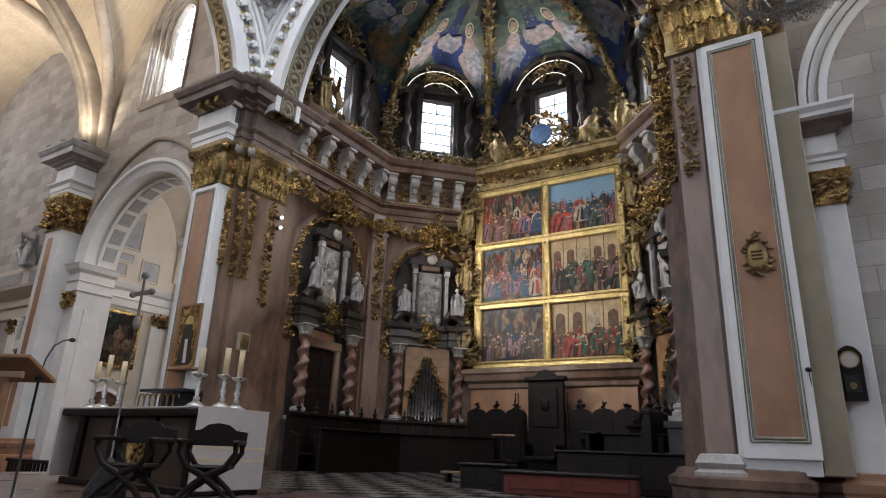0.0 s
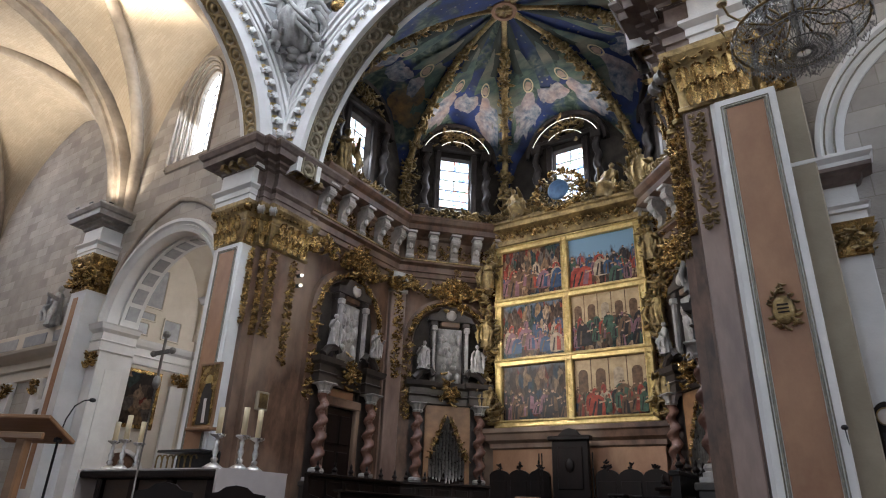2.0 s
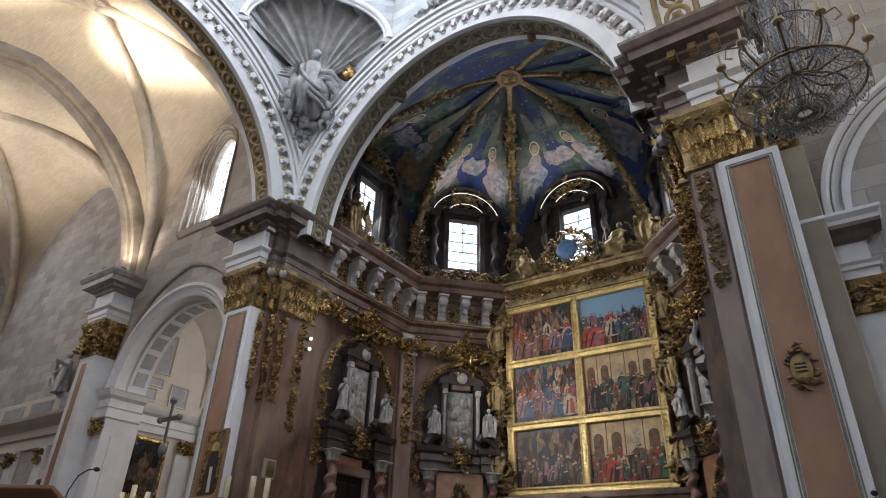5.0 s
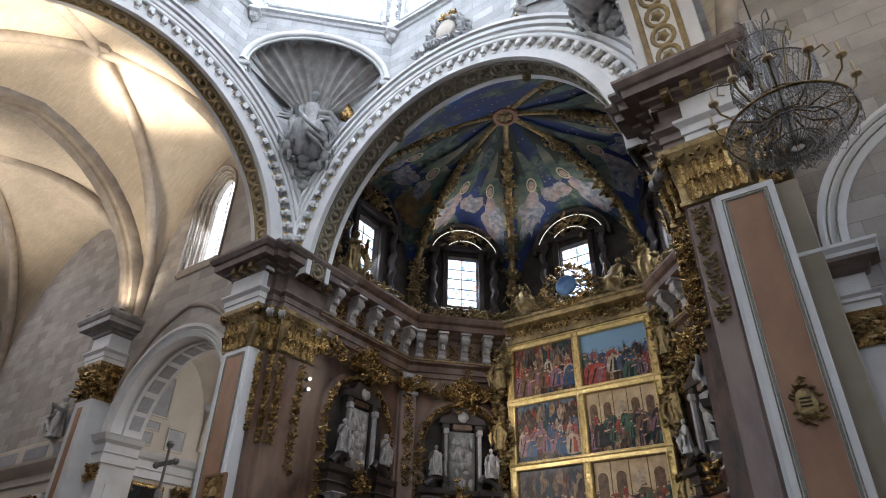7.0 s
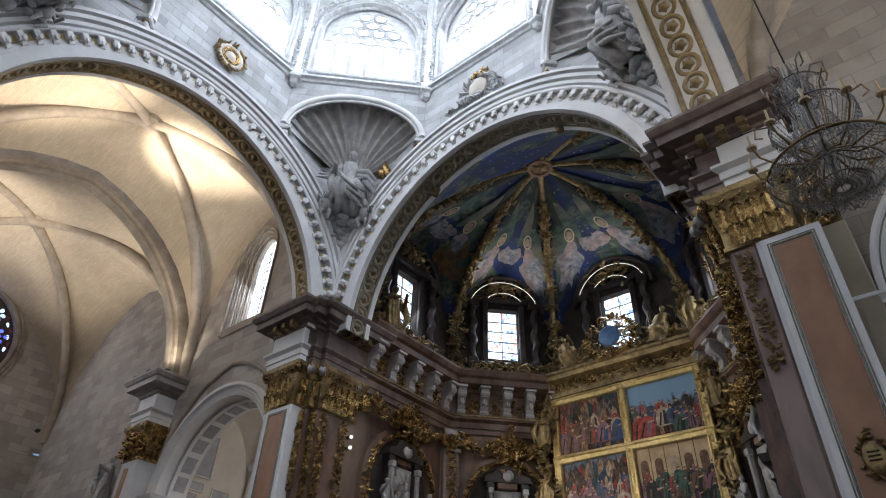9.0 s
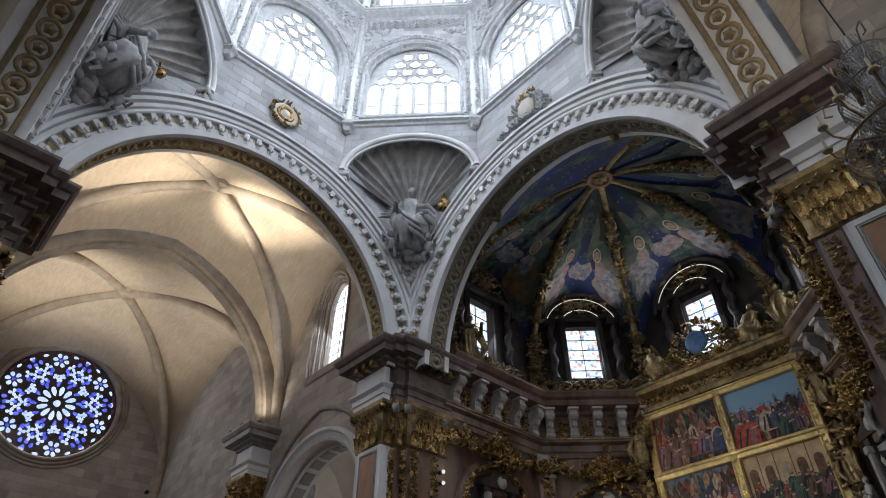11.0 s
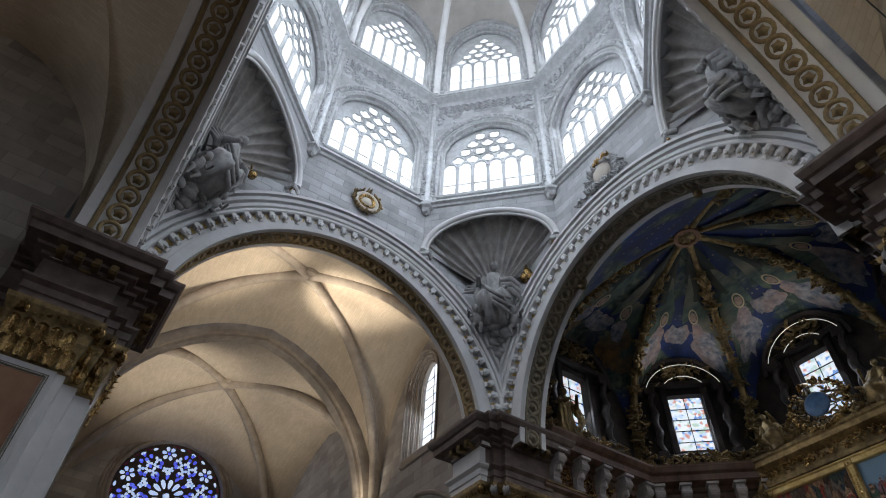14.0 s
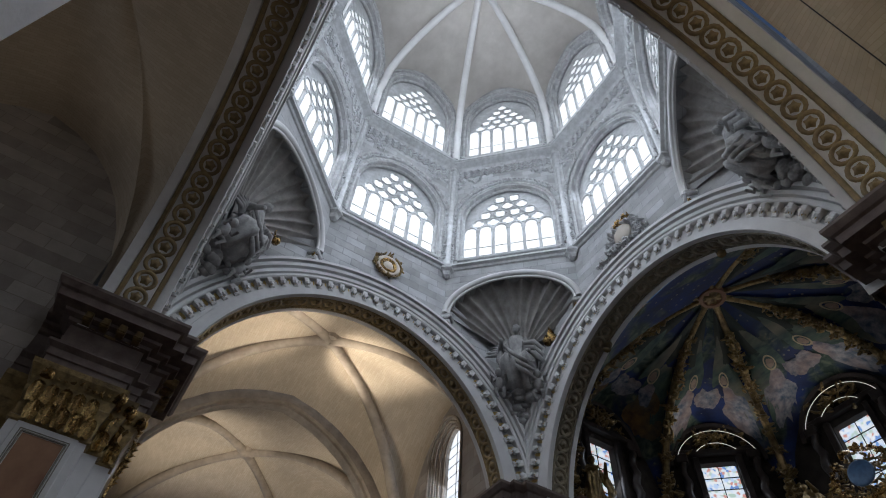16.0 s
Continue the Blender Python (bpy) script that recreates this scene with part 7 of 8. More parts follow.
steps_ = [(0.0, 0.6), (0.02, 0.46), (0.14, 0.44), (0.16, 0.32), (0.28, 0.3), (0.3, 0.18), (0.44, 0.14), (0.46, 0.02), (0.62, -0.02)]
part("splayed_jamb", Shape().grid([[m @ Vector((u, d, z)) for u, z in lancet_line(g)] for g, d in steps_]), STONE, lw, "stepped stone jamb")
for g, dd in ((0.08, 0.42), (0.22, 0.28), (0.37, 0.12), (0.6, -0.05)):
    part("jamb_moulding", Shape().tube([m @ Vector((u, dd, z)) for u, z in lancet_line(g)], 0.055, 6), RIB, lw, "", True)
part("window_sill", Shape().box(LU - 1.32, -0.06, LZ0 - 0.42, LU + 1.32, 0.62, LZ0 - 0.02, m, 0.04), RIB, lw)
# rose window
rw = thing("window_31", "round rose window of blue and white stained glass", "window", "", "structure")
mr_ = plane(-27.5, -6.2, 0, 1) @ Matrix.Translation((6.2, 0.45, 16.05)) @ Matrix.Rotation(radians(90), 4, "X") @ Matrix.Scale(1.08, 4)
ROSEDARK = surface("rose_tracery", (0.10, 0.075, 0.06), (0.05, 0.04, 0.035), 0.8, 0, 4, 30, 0.2)
part("tracery", Shape().lathe([(2.75, -0.1), (2.75, 0.0), (0.01, 0.0)], 48, mr_), ROSEDARK, rw, "dark stone tracery")
PALE = glow("pale_blue_glass", (0.75, 0.85, 1.0), 2.0, (0.45, 0.6, 1.0), 5.0)
DEEP = glow("deep_blue_glass", (0.12, 0.15, 0.8), 2.6, (0.05, 0.06, 0.45), 5.0)
REDGL = glow("dull_red_glass", (0.16, 0.03, 0.06), 0.8, (0.05, 0.02, 0.03), 5.0)


def petal(c, a, ln, w, z, n=8):
    d, t = Vector((math.cos(a), math.sin(a), 0)), Vector((-math.sin(a), math.cos(a), 0))
    c = Vector((c[0], c[1], z))
    o = [c + d * (ln / 2 * math.cos(math.tau * j / n)) + t * (w / 2 * math.sin(math.tau * j / n) * (1 + 0.3 * math.cos(math.tau * j / n))) for j in range(n)]
    return Shape().add([mr_ @ p for p in o], [tuple(range(n))])


def panes(items, mat):
    for c, a, ln, w in items:
        part("pane", petal(c, a, ln, w, 0.012), mat, rw)


P2 = lambda r, a: (r * math.cos(a), r * math.sin(a))
pale, deep, red = [], [], []
pale.append(((0, 0), 0, 0.34, 0.34))
for i in range(12):
    a = math.tau * i / 12
    pale.append((P2(0.62, a), a, 0.5, 0.22))
    deep.append((P2(0.98, a + math.pi / 12), a, 0.3, 0.16))
for i in range(6):
    a = math.tau * i / 6 + math.pi / 12
    for j in range(6):
        b = math.tau * j / 6
        c = P2(2.2, a + math.pi / 6)
        pale.append(((c[0] + 0.25 * math.cos(b), c[1] + 0.25 * math.sin(b)), b, 0.25, 0.19))
    deep.append((P2(2.2, a + math.pi / 6), 0, 0.16, 0.16))
    for dr_, da, big in ((1.35, 0.0, 1), (1.62, 0.14, 1), (1.62, -0.14, 1), (1.9, 0.0, 1), (1.92, 0.24, 1), (1.92, -0.24, 1)):
        c = P2(dr_, a + da)
        for j in range(3):
            b = a + math.tau * j / 3
            pale.append(((c[0] + 0.1 * math.cos(b), c[1] + 0.1 * math.sin(b)), b, 0.19, 0.15))
    for dr_, da in ((2.2, 0.12), (2.2, -0.12), (2.42, 0.0), (1.72, 0.33), (1.72, -0.33), (1.55, 0.27), (1.55, -0.27), (1.76, 0.0), (2.12, 0.0), (1.2, 0.1), (1.2, -0.1)):
        deep.append((P2(dr_, a + da), a, 0.24, 0.18))
    for dr_, da in ((1.36, 0.42), (1.36, -0.42), (1.2, 0.52)):
        c = P2(dr_, a + da)
        for j in range(4):
            b = math.tau * j / 4 + a
            pale.append(((c[0] + 0.08 * math.cos(b), c[1] + 0.08 * math.sin(b)), b, 0.14, 0.12))
    for da in (-0.25, 0.25, 0.0):
        pale.append((P2(2.5, a + da), a + da + 1.57, 0.26, 0.13))
        red.append((P2(2.58, a + da + 0.12), a + da + 1.57, 0.3, 0.1))
panes(pale, PALE)
panes(deep, DEEP)
panes(red, REDGL)
for r0, w0 in ((3.02, 0.12), (3.22, 0.09), (3.42, 0.07)):
    s = Shape().tube([plane(-27.5, -6.2, 0, 1) @ Vector((6.2 + r0 * math.cos(math.tau * i / 48), 0.0 if r0 > 2.9 else 0.1, 16.05 + r0 * math.sin(math.tau * i / 48))) for i in range(49)], w0, 6)
    part("rim", s, RIB, rw, "", True)


# ---- beyond the north arch: the ambulatory bay ----
sh = Shape()
pierced(sh, plane(-15.2, 6.3, 0, 1), 0, 4.2, 0, 13.5, [], 0.4)
pierced(sh, plane(-15.2, 10.4, 7.0, 2.2), 0, 9.0, 0, 13.5, [(3.6, 1.3, 0, 5.2, 1.3, 0)], 0.5)
setting("wall_ambulatory", sh, CREAM, "cream plastered wall of the ambulatory", "wall")
sh = Shape()
sh.box(-15.6, 14.6, 0, -6.9, 15.0, 13.5)
setting("wall_ambulatory_far", sh, CREAM, "far plastered wall of the ambulatory", "wall")
sh = Shape()
web(sh, (-15.2, 7.4), (-15.2, 10.4), (-11.3, 10.2, 12.6), 8.0, 11.6, 12, 8)
web(sh, (-15.2, 10.4), (-7.0, 12.6), (-11.3, 10.2, 12.6), 8.0, 12.0, 12, 8)
web(sh, (-7.0, 12.6), (-7.0, 7.4), (-11.3, 10.2, 12.6), 8.0, 12.0, 12, 8)
web(sh, (-7.0, 7.4), (-15.2, 7.4), (-11.3, 10.2, 12.6), 8.0, 12.0, 12, 8)
setting("ceiling_ambulatory", sh, CREAM, "cream plastered rib vault of the ambulatory", "ceiling", True)
ar_ = thing("ambulatory_ribs", "plastered ribs of the ambulatory vault", "vault ribs", "", "structure")
for p in ((-15.2, 7.4), (-15.2, 10.4), (-7.0, 12.6), (-7.0, 7.4)):
    part("rib", Shape().tube(rib_curve(p, (-11.3, 10.2, 12.5), 8.0, 14), 0.13, 8), CREAM, ar_, "", True)
amb = thing("ambulatory_order", "white pilaster order with gilded capitals and cornice", "pilaster order")
part("cornice", Shape().sweep([(-15.2, 6.4), (-15.2, 10.4), (-8.0, 12.66)], [(0, 6.55), (0.08, 6.58), (0.08, 6.85), (0.14, 6.9), (0.05, 6.94), (0.05, 7.2), (0.2, 7.28), (0.3, 7.42), (0.34, 7.5), (0, 7.52)]), WHITE, amb)
part("plinth", Shape().sweep([(-15.2, 6.4), (-15.2, 10.4), (-8.0, 12.66)], [(0, 0), (0.12, 0.0), (0.12, 1.4), (0.06, 1.5), (0, 1.5)]), SALMON, amb, "reddish marble plinth")
for y in (6.9, 9.9):
    part("pilaster", Shape().box(-15.2, y - 0.3, 1.5, -15.05, y + 0.3, 6.0, None, 0.02), WHITE, amb)
    part("capital", foliage(I4, lambda r, y=y: (-15.02, y + r.uniform(-0.32, 0.32), r.uniform(6.0, 6.5)), 40, 0.12, int(y * 9)), GOLD, amb, "gilded capital")
wp = thing("framed_painting", "dark devotional oil painting in a gilded frame", "painting")
wp.location = (-15.15, 8.35, 5.3)
part("canvas", Shape().box(-0.02, -0.72, -0.98, 0.02, 0.72, 0.98), painting_material(41, (0.03, 0.022, 0.018), 0.55, 9.0), wp)
for a in (((-0.03, -0.84, -1.1), (0.08, -0.7, 1.1)), ((-0.03, 0.7, -1.1), (0.08, 0.84, 1.1)), ((-0.03, -0.7, 0.96), (0.08, 0.7, 1.1)), ((-0.03, -0.7, -1.1), (0.08, 0.7, -0.96))):
    part("frame_rail", Shape().box(*a[0], *a[1], None, 0.02), GOLD, wp, "gilded frame rail")
rc = thing("wall_recess", "round-headed brown recess in a white surround", "recess")
mrec = plane(-15.19, 7.3, 0, 1)
part("surround", Shape().band([(0.95, 0.0), (0.95, -0.1), (0.82, -0.12), (0.8, 0.0)], (0.95, 2.5), 0, 180, 18, mrec), WHITE, rc)
part("back", Shape().extrude([(1.75, 1.5)] + arch_curve(0.95, 0.8, 2.5, 0.8, 14) + [(0.15, 1.5)], -0.03, 0.0, mrec), REDMARBLE, rc)
for y0, y1, z0, z1 in ((7.5, 8.6, 8.9, 10.6), (7.7, 8.4, 8.35, 8.7), (7.3, 8.2, 7.75, 8.25), (8.8, 9.6, 7.75, 8.6)):
    gp = thing("wall_panel", "grey inset panel with a moulded cream border", "wall panel", "inset wall panels")
    part("inset", Shape().box(-15.2, y0, z0, -15.17, y1, z1), GREYPANEL, gp)
    s = Shape()
    for a, b in (((y0, z0), (y1, z0)), ((y1, z0), (y1, z1)), ((y1, z1), (y0, z1)), ((y0, z1), (y0, z0))):
        s.tube([(-15.16, *a), (-15.16, *b)], 0.04, 5)
    part("border", s, CREAM, gp)
# gilded altar in the next chapel with its lamp
ga = thing("chapel_altar", "gilded chapel altarpiece lit by a warm lamp", "altarpiece")
mg = plane(-15.2, 10.4, 7.0, 2.2)
part("back", Shape().box(2.3, 1.4, 0, 4.9, 1.6, 6.6, mg), GOLD, ga)
part("carving", foliage(mg, lambda r: (r.uniform(2.4, 4.8), 1.3, r.uniform(1.5, 6.4)), 120, 0.16, 500), GOLD, ga)
lamp("chapel_lamp", "POINT", mg @ Matrix.Translation((3.4, 0.9, 3.6)), 60, (1.0, 0.72, 0.35), 0.12)
# added area lamp inside the bay, no window behind it
lamp("ambulatory_daylight", "AREA", look((-9.3, 11.7, 9.2), (-15, 8, 6.5)), 190, (1.0, 0.96, 0.92), 2.5, 2.0)
# west end of the same transept wall: lower order with statues
lo = thing("transept_lower_order", "grey-white pilastered lower wall with an arched doorway", "wall order")
part("cornice", Shape().sweep([(-27.4, 6.2), (-15.5, 6.2)], [(0, 5.9), (0.1, 5.94), (0.1, 6.3), (0.2, 6.36), (0.08, 6.4), (0.08, 6.7), (0.3, 6.82), (0.5, 7.0), (0.54, 7.1), (0, 7.12)]), CREAM, lo)
part("parapet", Shape().box(-27.4, 6.0, 7.1, -15.5, 6.2, 7.95, None, 0.03), CREAM, lo)
for x in (-17.0, -19.4, -21.8):
    part("parapet_panel", Shape().box(x - 0.9, 5.97, 7.3, x + 0.9, 6.0, 7.75), GREYPANEL, lo)
    part("pilaster", Shape().box(x + 0.9, 6.0, 0, x + 1.5, 6.2, 5.9, None, 0.03), WHITE, lo)
    part("capital", foliage(I4, lambda r, x=x: (x + 1.2 + r.uniform(-0.3, 0.3), 5.95, r.uniform(5.3, 5.8)), 30, 0.13, int(-x)), GOLD, lo, "gilded capital")
# the wall is closed here; a dark sheet paints the doorway's shade
part("doorway", Shape().extrude([(-16.4, 0)] + arch_curve(-17.5, 1.1, 3.6, 1.1, 14) + [(-18.6, 0)], 6.12, 6.16, I4), DARKWALL, lo, "flat dark sheet for the shaded doorway")
part("door_arch", Shape().band([(1.45, 6.2), (1.45, 6.02), (1.12, 6.02), (1.1, 6.2)], (-17.5, 3.6), 0, 180, 20, I4), WHITE, lo)
statue("statue", "grey stone statue on the transept parapet", 1.7, 81, Matrix.Translation((-18.2, 5.9, 7.95)), CARVED)
statue("statue", "grey stone statue on the transept parapet", 1.5, 82, Matrix.Translation((-15.9, 5.8, 7.95)), CARVED)

# ---- south side: white arch, pilaster, clock, aisle beyond ----
m = plane(8.3, 6.2, 1, 0)
sa = thing("south_arch", "white moulded arch springing from a gilded pilaster", "arch")
part("archivolt", Shape().band([(2.33, 0.5), (2.33, -0.06), (2.45, -0.1), (2.5, -0.05), (2.58, -0.12), (2.64, -0.12), (2.68, -0.18), (2.76, -0.18), (2.78, 0.02)], (2.8, 7.55), 0, 180, 40, m), WHITE, sa)
for r0 in (2.47, 2.62):
    part("archivolt_line", Shape().tube([m @ Vector((2.8 + r0 * math.cos(radians(a)), -0.12, 7.55 + r0 * math.sin(radians(a)))) for a in range(0, 181, 6)], 0.018, 5), DIMGILT, sa)
part("soffit", Shape().band([(2.33, 0.5), (2.28, 0.5), (2.28, 1.2), (2.33, 1.2)], (2.8, 7.55), 0, 180, 30, m), CREAM, sa)
for s in (-1, 1):
    uu = 2.8 + s * 2.58
    pp = [tuple((m @ Vector(p)).xy) for p in ((uu - 0.27, 0.9, 0), (uu - 0.27, -0.16, 0), (uu + 0.27, -0.16, 0), (uu + 0.27, 0.9, 0))]
    part("pilaster", Shape().box(uu - 0.25, -0.14, 1.5, uu + 0.25, 1.1, 5.8, m, 0.015), WHITE, sa)
    part("pilaster_base", Shape().sweep(pp, [(o * 0.5, z) for o, z in BASE]), SALMON, sa, "reddish marble base")
    part("entablature", Shape().sweep(pp, [(0, 6.25), (0.06, 6.28), (0.06, 6.42), (0.1, 6.44), (0.1, 6.5), (0.14, 6.55), (0.0, 6.58), (0.0, 6.98), (0.08, 7.0), (0.12, 7.1), (0.26, 7.14), (0.27, 7.28), (0.33, 7.36), (0.33, 7.42), (0, 7.45)]), WHITE, sa)
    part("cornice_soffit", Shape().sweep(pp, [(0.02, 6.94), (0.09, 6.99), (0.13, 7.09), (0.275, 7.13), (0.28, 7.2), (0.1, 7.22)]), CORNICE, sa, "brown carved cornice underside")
    part("capital", Shape().sweep(pp, [(0.0, 5.68), (0.03, 5.7), (0.02, 5.76), (0.03, 5.95), (0.1, 6.15), (0.14, 6.25), (0, 6.26)]), GOLD, sa, "gilded capital")
    part("capital_leaves", foliage(m, lambda r, uu=uu: (uu + r.uniform(-0.28, 0.28), -0.24, r.uniform(5.76, 6.2)), 40, 0.075, 510 + s), OLDGOLD, sa)
    part("capital_leaves", foliage(m, lambda r, uu=uu, s=s: (uu - s * 0.34, r.uniform(-0.1, 0.8), r.uniform(5.76, 6.2)), 40, 0.075, 512 + s), OLDGOLD, sa)
ck = thing("wall_clock", "dark wooden pendulum clock with a pale round dial", "clock")
ck.location = (8.46, 6.04, 2.93)
part("case", Shape().extrude([(-0.16, -0.4), (0.16, -0.4), (0.16, 0.22)] + arch_curve(0, 0.17, 0.22, 0.2, 12, 0.2) + [(-0.16, 0.22)], -0.13, 0.0), DARKWOOD, ck)
part("dial", Shape().lathe([(0.12, 0), (0.12, 0.015), (0.1, 0.02), (0.005, 0.02)], 20, Matrix.Translation((0, -0.13, 0.2)) @ Matrix.Rotation(radians(90), 4, "X")), LINEN, ck, "pale dial", True)
part("bezel", Shape().lathe([(0.135, 0), (0.135, 0.03), (0.118, 0.035), (0.115, 0.0)], 20, Matrix.Translation((0, -0.13, 0.2)) @ Matrix.Rotation(radians(90), 4, "X")), OLDGOLD, ck, "brass bezel", True)
part("window", Shape().box(-0.1, -0.14, -0.28, 0.1, -0.128, -0.02), IRON, ck)
part("pendulum", Shape().lathe([(0.05, 0), (0.05, 0.01), (0.005, 0.016)], 12, Matrix.Translation((0, -0.142, -0.18)) @ Matrix.Rotation(radians(90), 4, "X")), OLDGOLD, ck, "brass pendulum bob")
# bronze cartouche and security camera on the salmon pilaster
bz = thing("bronze_cartouche", "bronze shield cartouche on a salmon marble panel", "cartouche")
part("plate", Shape().ball((7.45, 5.3, 4.72), (0.17, 0.05, 0.24), 12), OLDGOLD, bz, "", True)
part("scrolls_rim", foliage(I4, lambda r: (lambda a: (7.45 + 0.2 * math.cos(a), 5.3, 4.72 + 0.3 * math.sin(a)))(r.uniform(0, 6.28)), 34, 0.06, 520), OLDGOLD, bz)
part("finial", foliage(I4, lambda r: (7.45 + r.gauss(0, 0.03), 5.3, 5.08 + r.gauss(0, 0.04)), 12, 0.05, 521), OLDGOLD, bz)
for i in range(3):
    part("text_bar", Shape().box(7.37, 5.243, 4.66 + i * 0.06, 7.53, 5.249, 4.685 + i * 0.06), DARKWOOD, bz)
sc = thing("wall_hook", "small black spotlight on a bracket with a cable", "spotlight")
part("head", Shape().ball((7.93, 5.25, 2.92), (0.05, 0.06, 0.04), 8), IRON, sc, "", True)
part("cable", Shape().tube([(7.93, 5.33, 2.9), (7.94, 5.36, 2.6), (7.93, 5.38, 2.0), (7.94, 5.38, 1.5)], 0.008, 5), IRON, sc)
# aisle beyond the south arch
sh = Shape()
pierced(sh, plane(6.9, 15.0, 1, 0), 0, 14, 0, 13.5, [], 0.5)
pierced(sh, plane(6.9, 8.0, 0, 1), 0, 7, 0, 13.5, [], 0.05)
pierced(sh, plane(17.5, 15.0, 0, -1), 0, 7.8, 0, 13.5, [], 0.3)
setting("wall_south_aisle", sh, CREAM, "cream plastered walls of the south aisle", "wall")
sh = Shape()
P = [(7.0, 7.4), (17.5, 7.4), (17.5, 15.0), (7.0, 15.0)]
for i in range(4):
    web(sh, P[i], P[(i + 1) % 4], (12.2, 11.2, 11.2), 6.6, 10.6, 14, 10)
setting("ceiling_south_aisle", sh, CREAM, "cream plastered rib vault of the south aisle", "ceiling", True)
sr = thing("aisle_ribs", "plastered ribs of the south aisle vault", "vault ribs", "", "structure")
for p in P:
    part("rib", Shape().tube(rib_curve(p, (12.2, 11.2, 11.1), 6.6, 14), 0.13, 8), CREAM, sr, "", True)
part("cornice", Shape().sweep([(6.95, 8.0), (6.95, 14.95), (17.4, 14.95)], [(0, 6.0), (0.1, 6.05), (0.1, 6.25), (0.25, 6.4), (0.3, 6.55), (0, 6.6)]), WHITE, sr)
gs = thing("side_altar", "gilded side chapel altar with columns and a dark painting", "altarpiece")
part("body", Shape().box(8.2, 14.2, 0, 11.4, 14.9, 5.2), GOLD, gs)
part("painting", Shape().box(9.0, 14.12, 2.2, 10.4, 14.2, 4.6), painting_material(55, (0.05, 0.04, 0.03), 0.8, 9.0), gs, "dark painting")
part("cornice", Shape().sweep([(8.2, 14.9), (8.2, 14.2), (11.4, 14.2), (11.4, 14.9)], [(0, 4.7), (0.1, 4.8), (0.1, 5.0), (0.25, 5.1), (0.25, 5.3), (-0.2, 5.32)]), GOLD, gs)
for x in (8.5, 11.1):
    part("column", Shape().lathe([(0.2, 1.4), (0.16, 1.6), (0.14, 4.4), (0.2, 4.65)], 12, Matrix.Translation((x, 14.0, 0))), GOLD, gs, "", True)
part("carving", foliage(I4, lambda r: (r.uniform(8.3, 11.3), 14.1, r.uniform(5.2, 6.3)), 60, 0.18, 530), GOLD, gs)
lamp("side_altar_lamp", "POINT", Matrix.Translation((9.6, 12.6, 4.8)), 45, (1.0, 0.75, 0.4), 0.15)
# added fill lamp before the closed aisle wall, brightens the vault
lamp("south_aisle_daylight", "AREA", look((16.9, 11.5, 8.5), (10, 11, 5)), 1500, (1.0, 0.93, 0.88), 2.4, 2.4)

# ---- chandelier ----
CRYSTAL = bpy.data.materials.new("cut_crystal")
CRYSTAL.use_nodes = True
cb_ = CRYSTAL.node_tree.nodes["Principled BSDF"]
cb_.inputs["Base Color"].default_value = (0.13, 0.12, 0.11, 1)
cb_.inputs["Roughness"].default_value = 0.4
cb_.inputs["Specular IOR Level"].default_value = 0.25
cb_.inputs["Transmission Weight"].default_value = 0.35
ch = thing("chandelier", "large unlit crystal chandelier with gilt arms hanging on a chain", "chandelier")
CX, CY, CZ = 8.42, 1.68, 0.0
O = Matrix.Translation((CX, CY, 0))
part("chain", Shape().tube([(CX, CY, 9.0), (CX, CY, 19.0)], 0.012, 5), IRON, ch)
part("stem", Shape().lathe([(0.02, 6.7), (0.06, 6.8), (0.03, 7.0), (0.09, 7.25), (0.04, 7.5), (0.1, 7.9), (0.03, 8.3), (0.07, 8.6), (0.02, 8.95)], 10, O), DULLSILVER, ch, "", True)
for r0, z0, w0 in ((0.86, 7.0, 0.02), (0.6, 6.82, 0.012), (0.34, 6.7, 0.012), (0.36, 7.42, 0.016), (0.6, 7.82, 0.012), (0.2, 8.1, 0.014), (0.36, 8.42, 0.01)):
    part("ring", Shape().tube([(CX + 0.84 * r0 * math.cos(math.tau * i / 36), CY + 0.84 * r0 * math.sin(math.tau * i / 36), z0) for i in range(37)], w0, 5), OLDGOLD if w0 > 0.013 else DULLSILVER, ch, "", True)


def drop(sh, p, s):
    x, y, z = p
    sh.add([(x, y, z + s), (x + s * 0.4, y, z), (x, y + s * 0.4, z), (x - s * 0.4, y, z), (x, y - s * 0.4, z), (x, y, z - s * 1.4)], [(0, 1, 2), (0, 2, 3), (0, 3, 4), (0, 4, 1), (5, 2, 1), (5, 3, 2), (5, 4, 3), (5, 1, 4)])


def strand(sh, pts_, n, size):
    """Cut beads threaded on a wire through the points."""
    sh.tube(pts_, 0.004, 4)
    for q in range(n):
        t = q / max(1, n - 1) * (len(pts_) - 1)
        k = min(int(t), len(pts_) - 2)
        a, b = Vector(pts_[k]), Vector(pts_[k + 1])
        drop(sh, a + (b - a) * (t - k), size)


def polar(r, a, z):
    return (CX + 0.84 * r * math.cos(a), CY + 0.84 * r * math.sin(a), z)


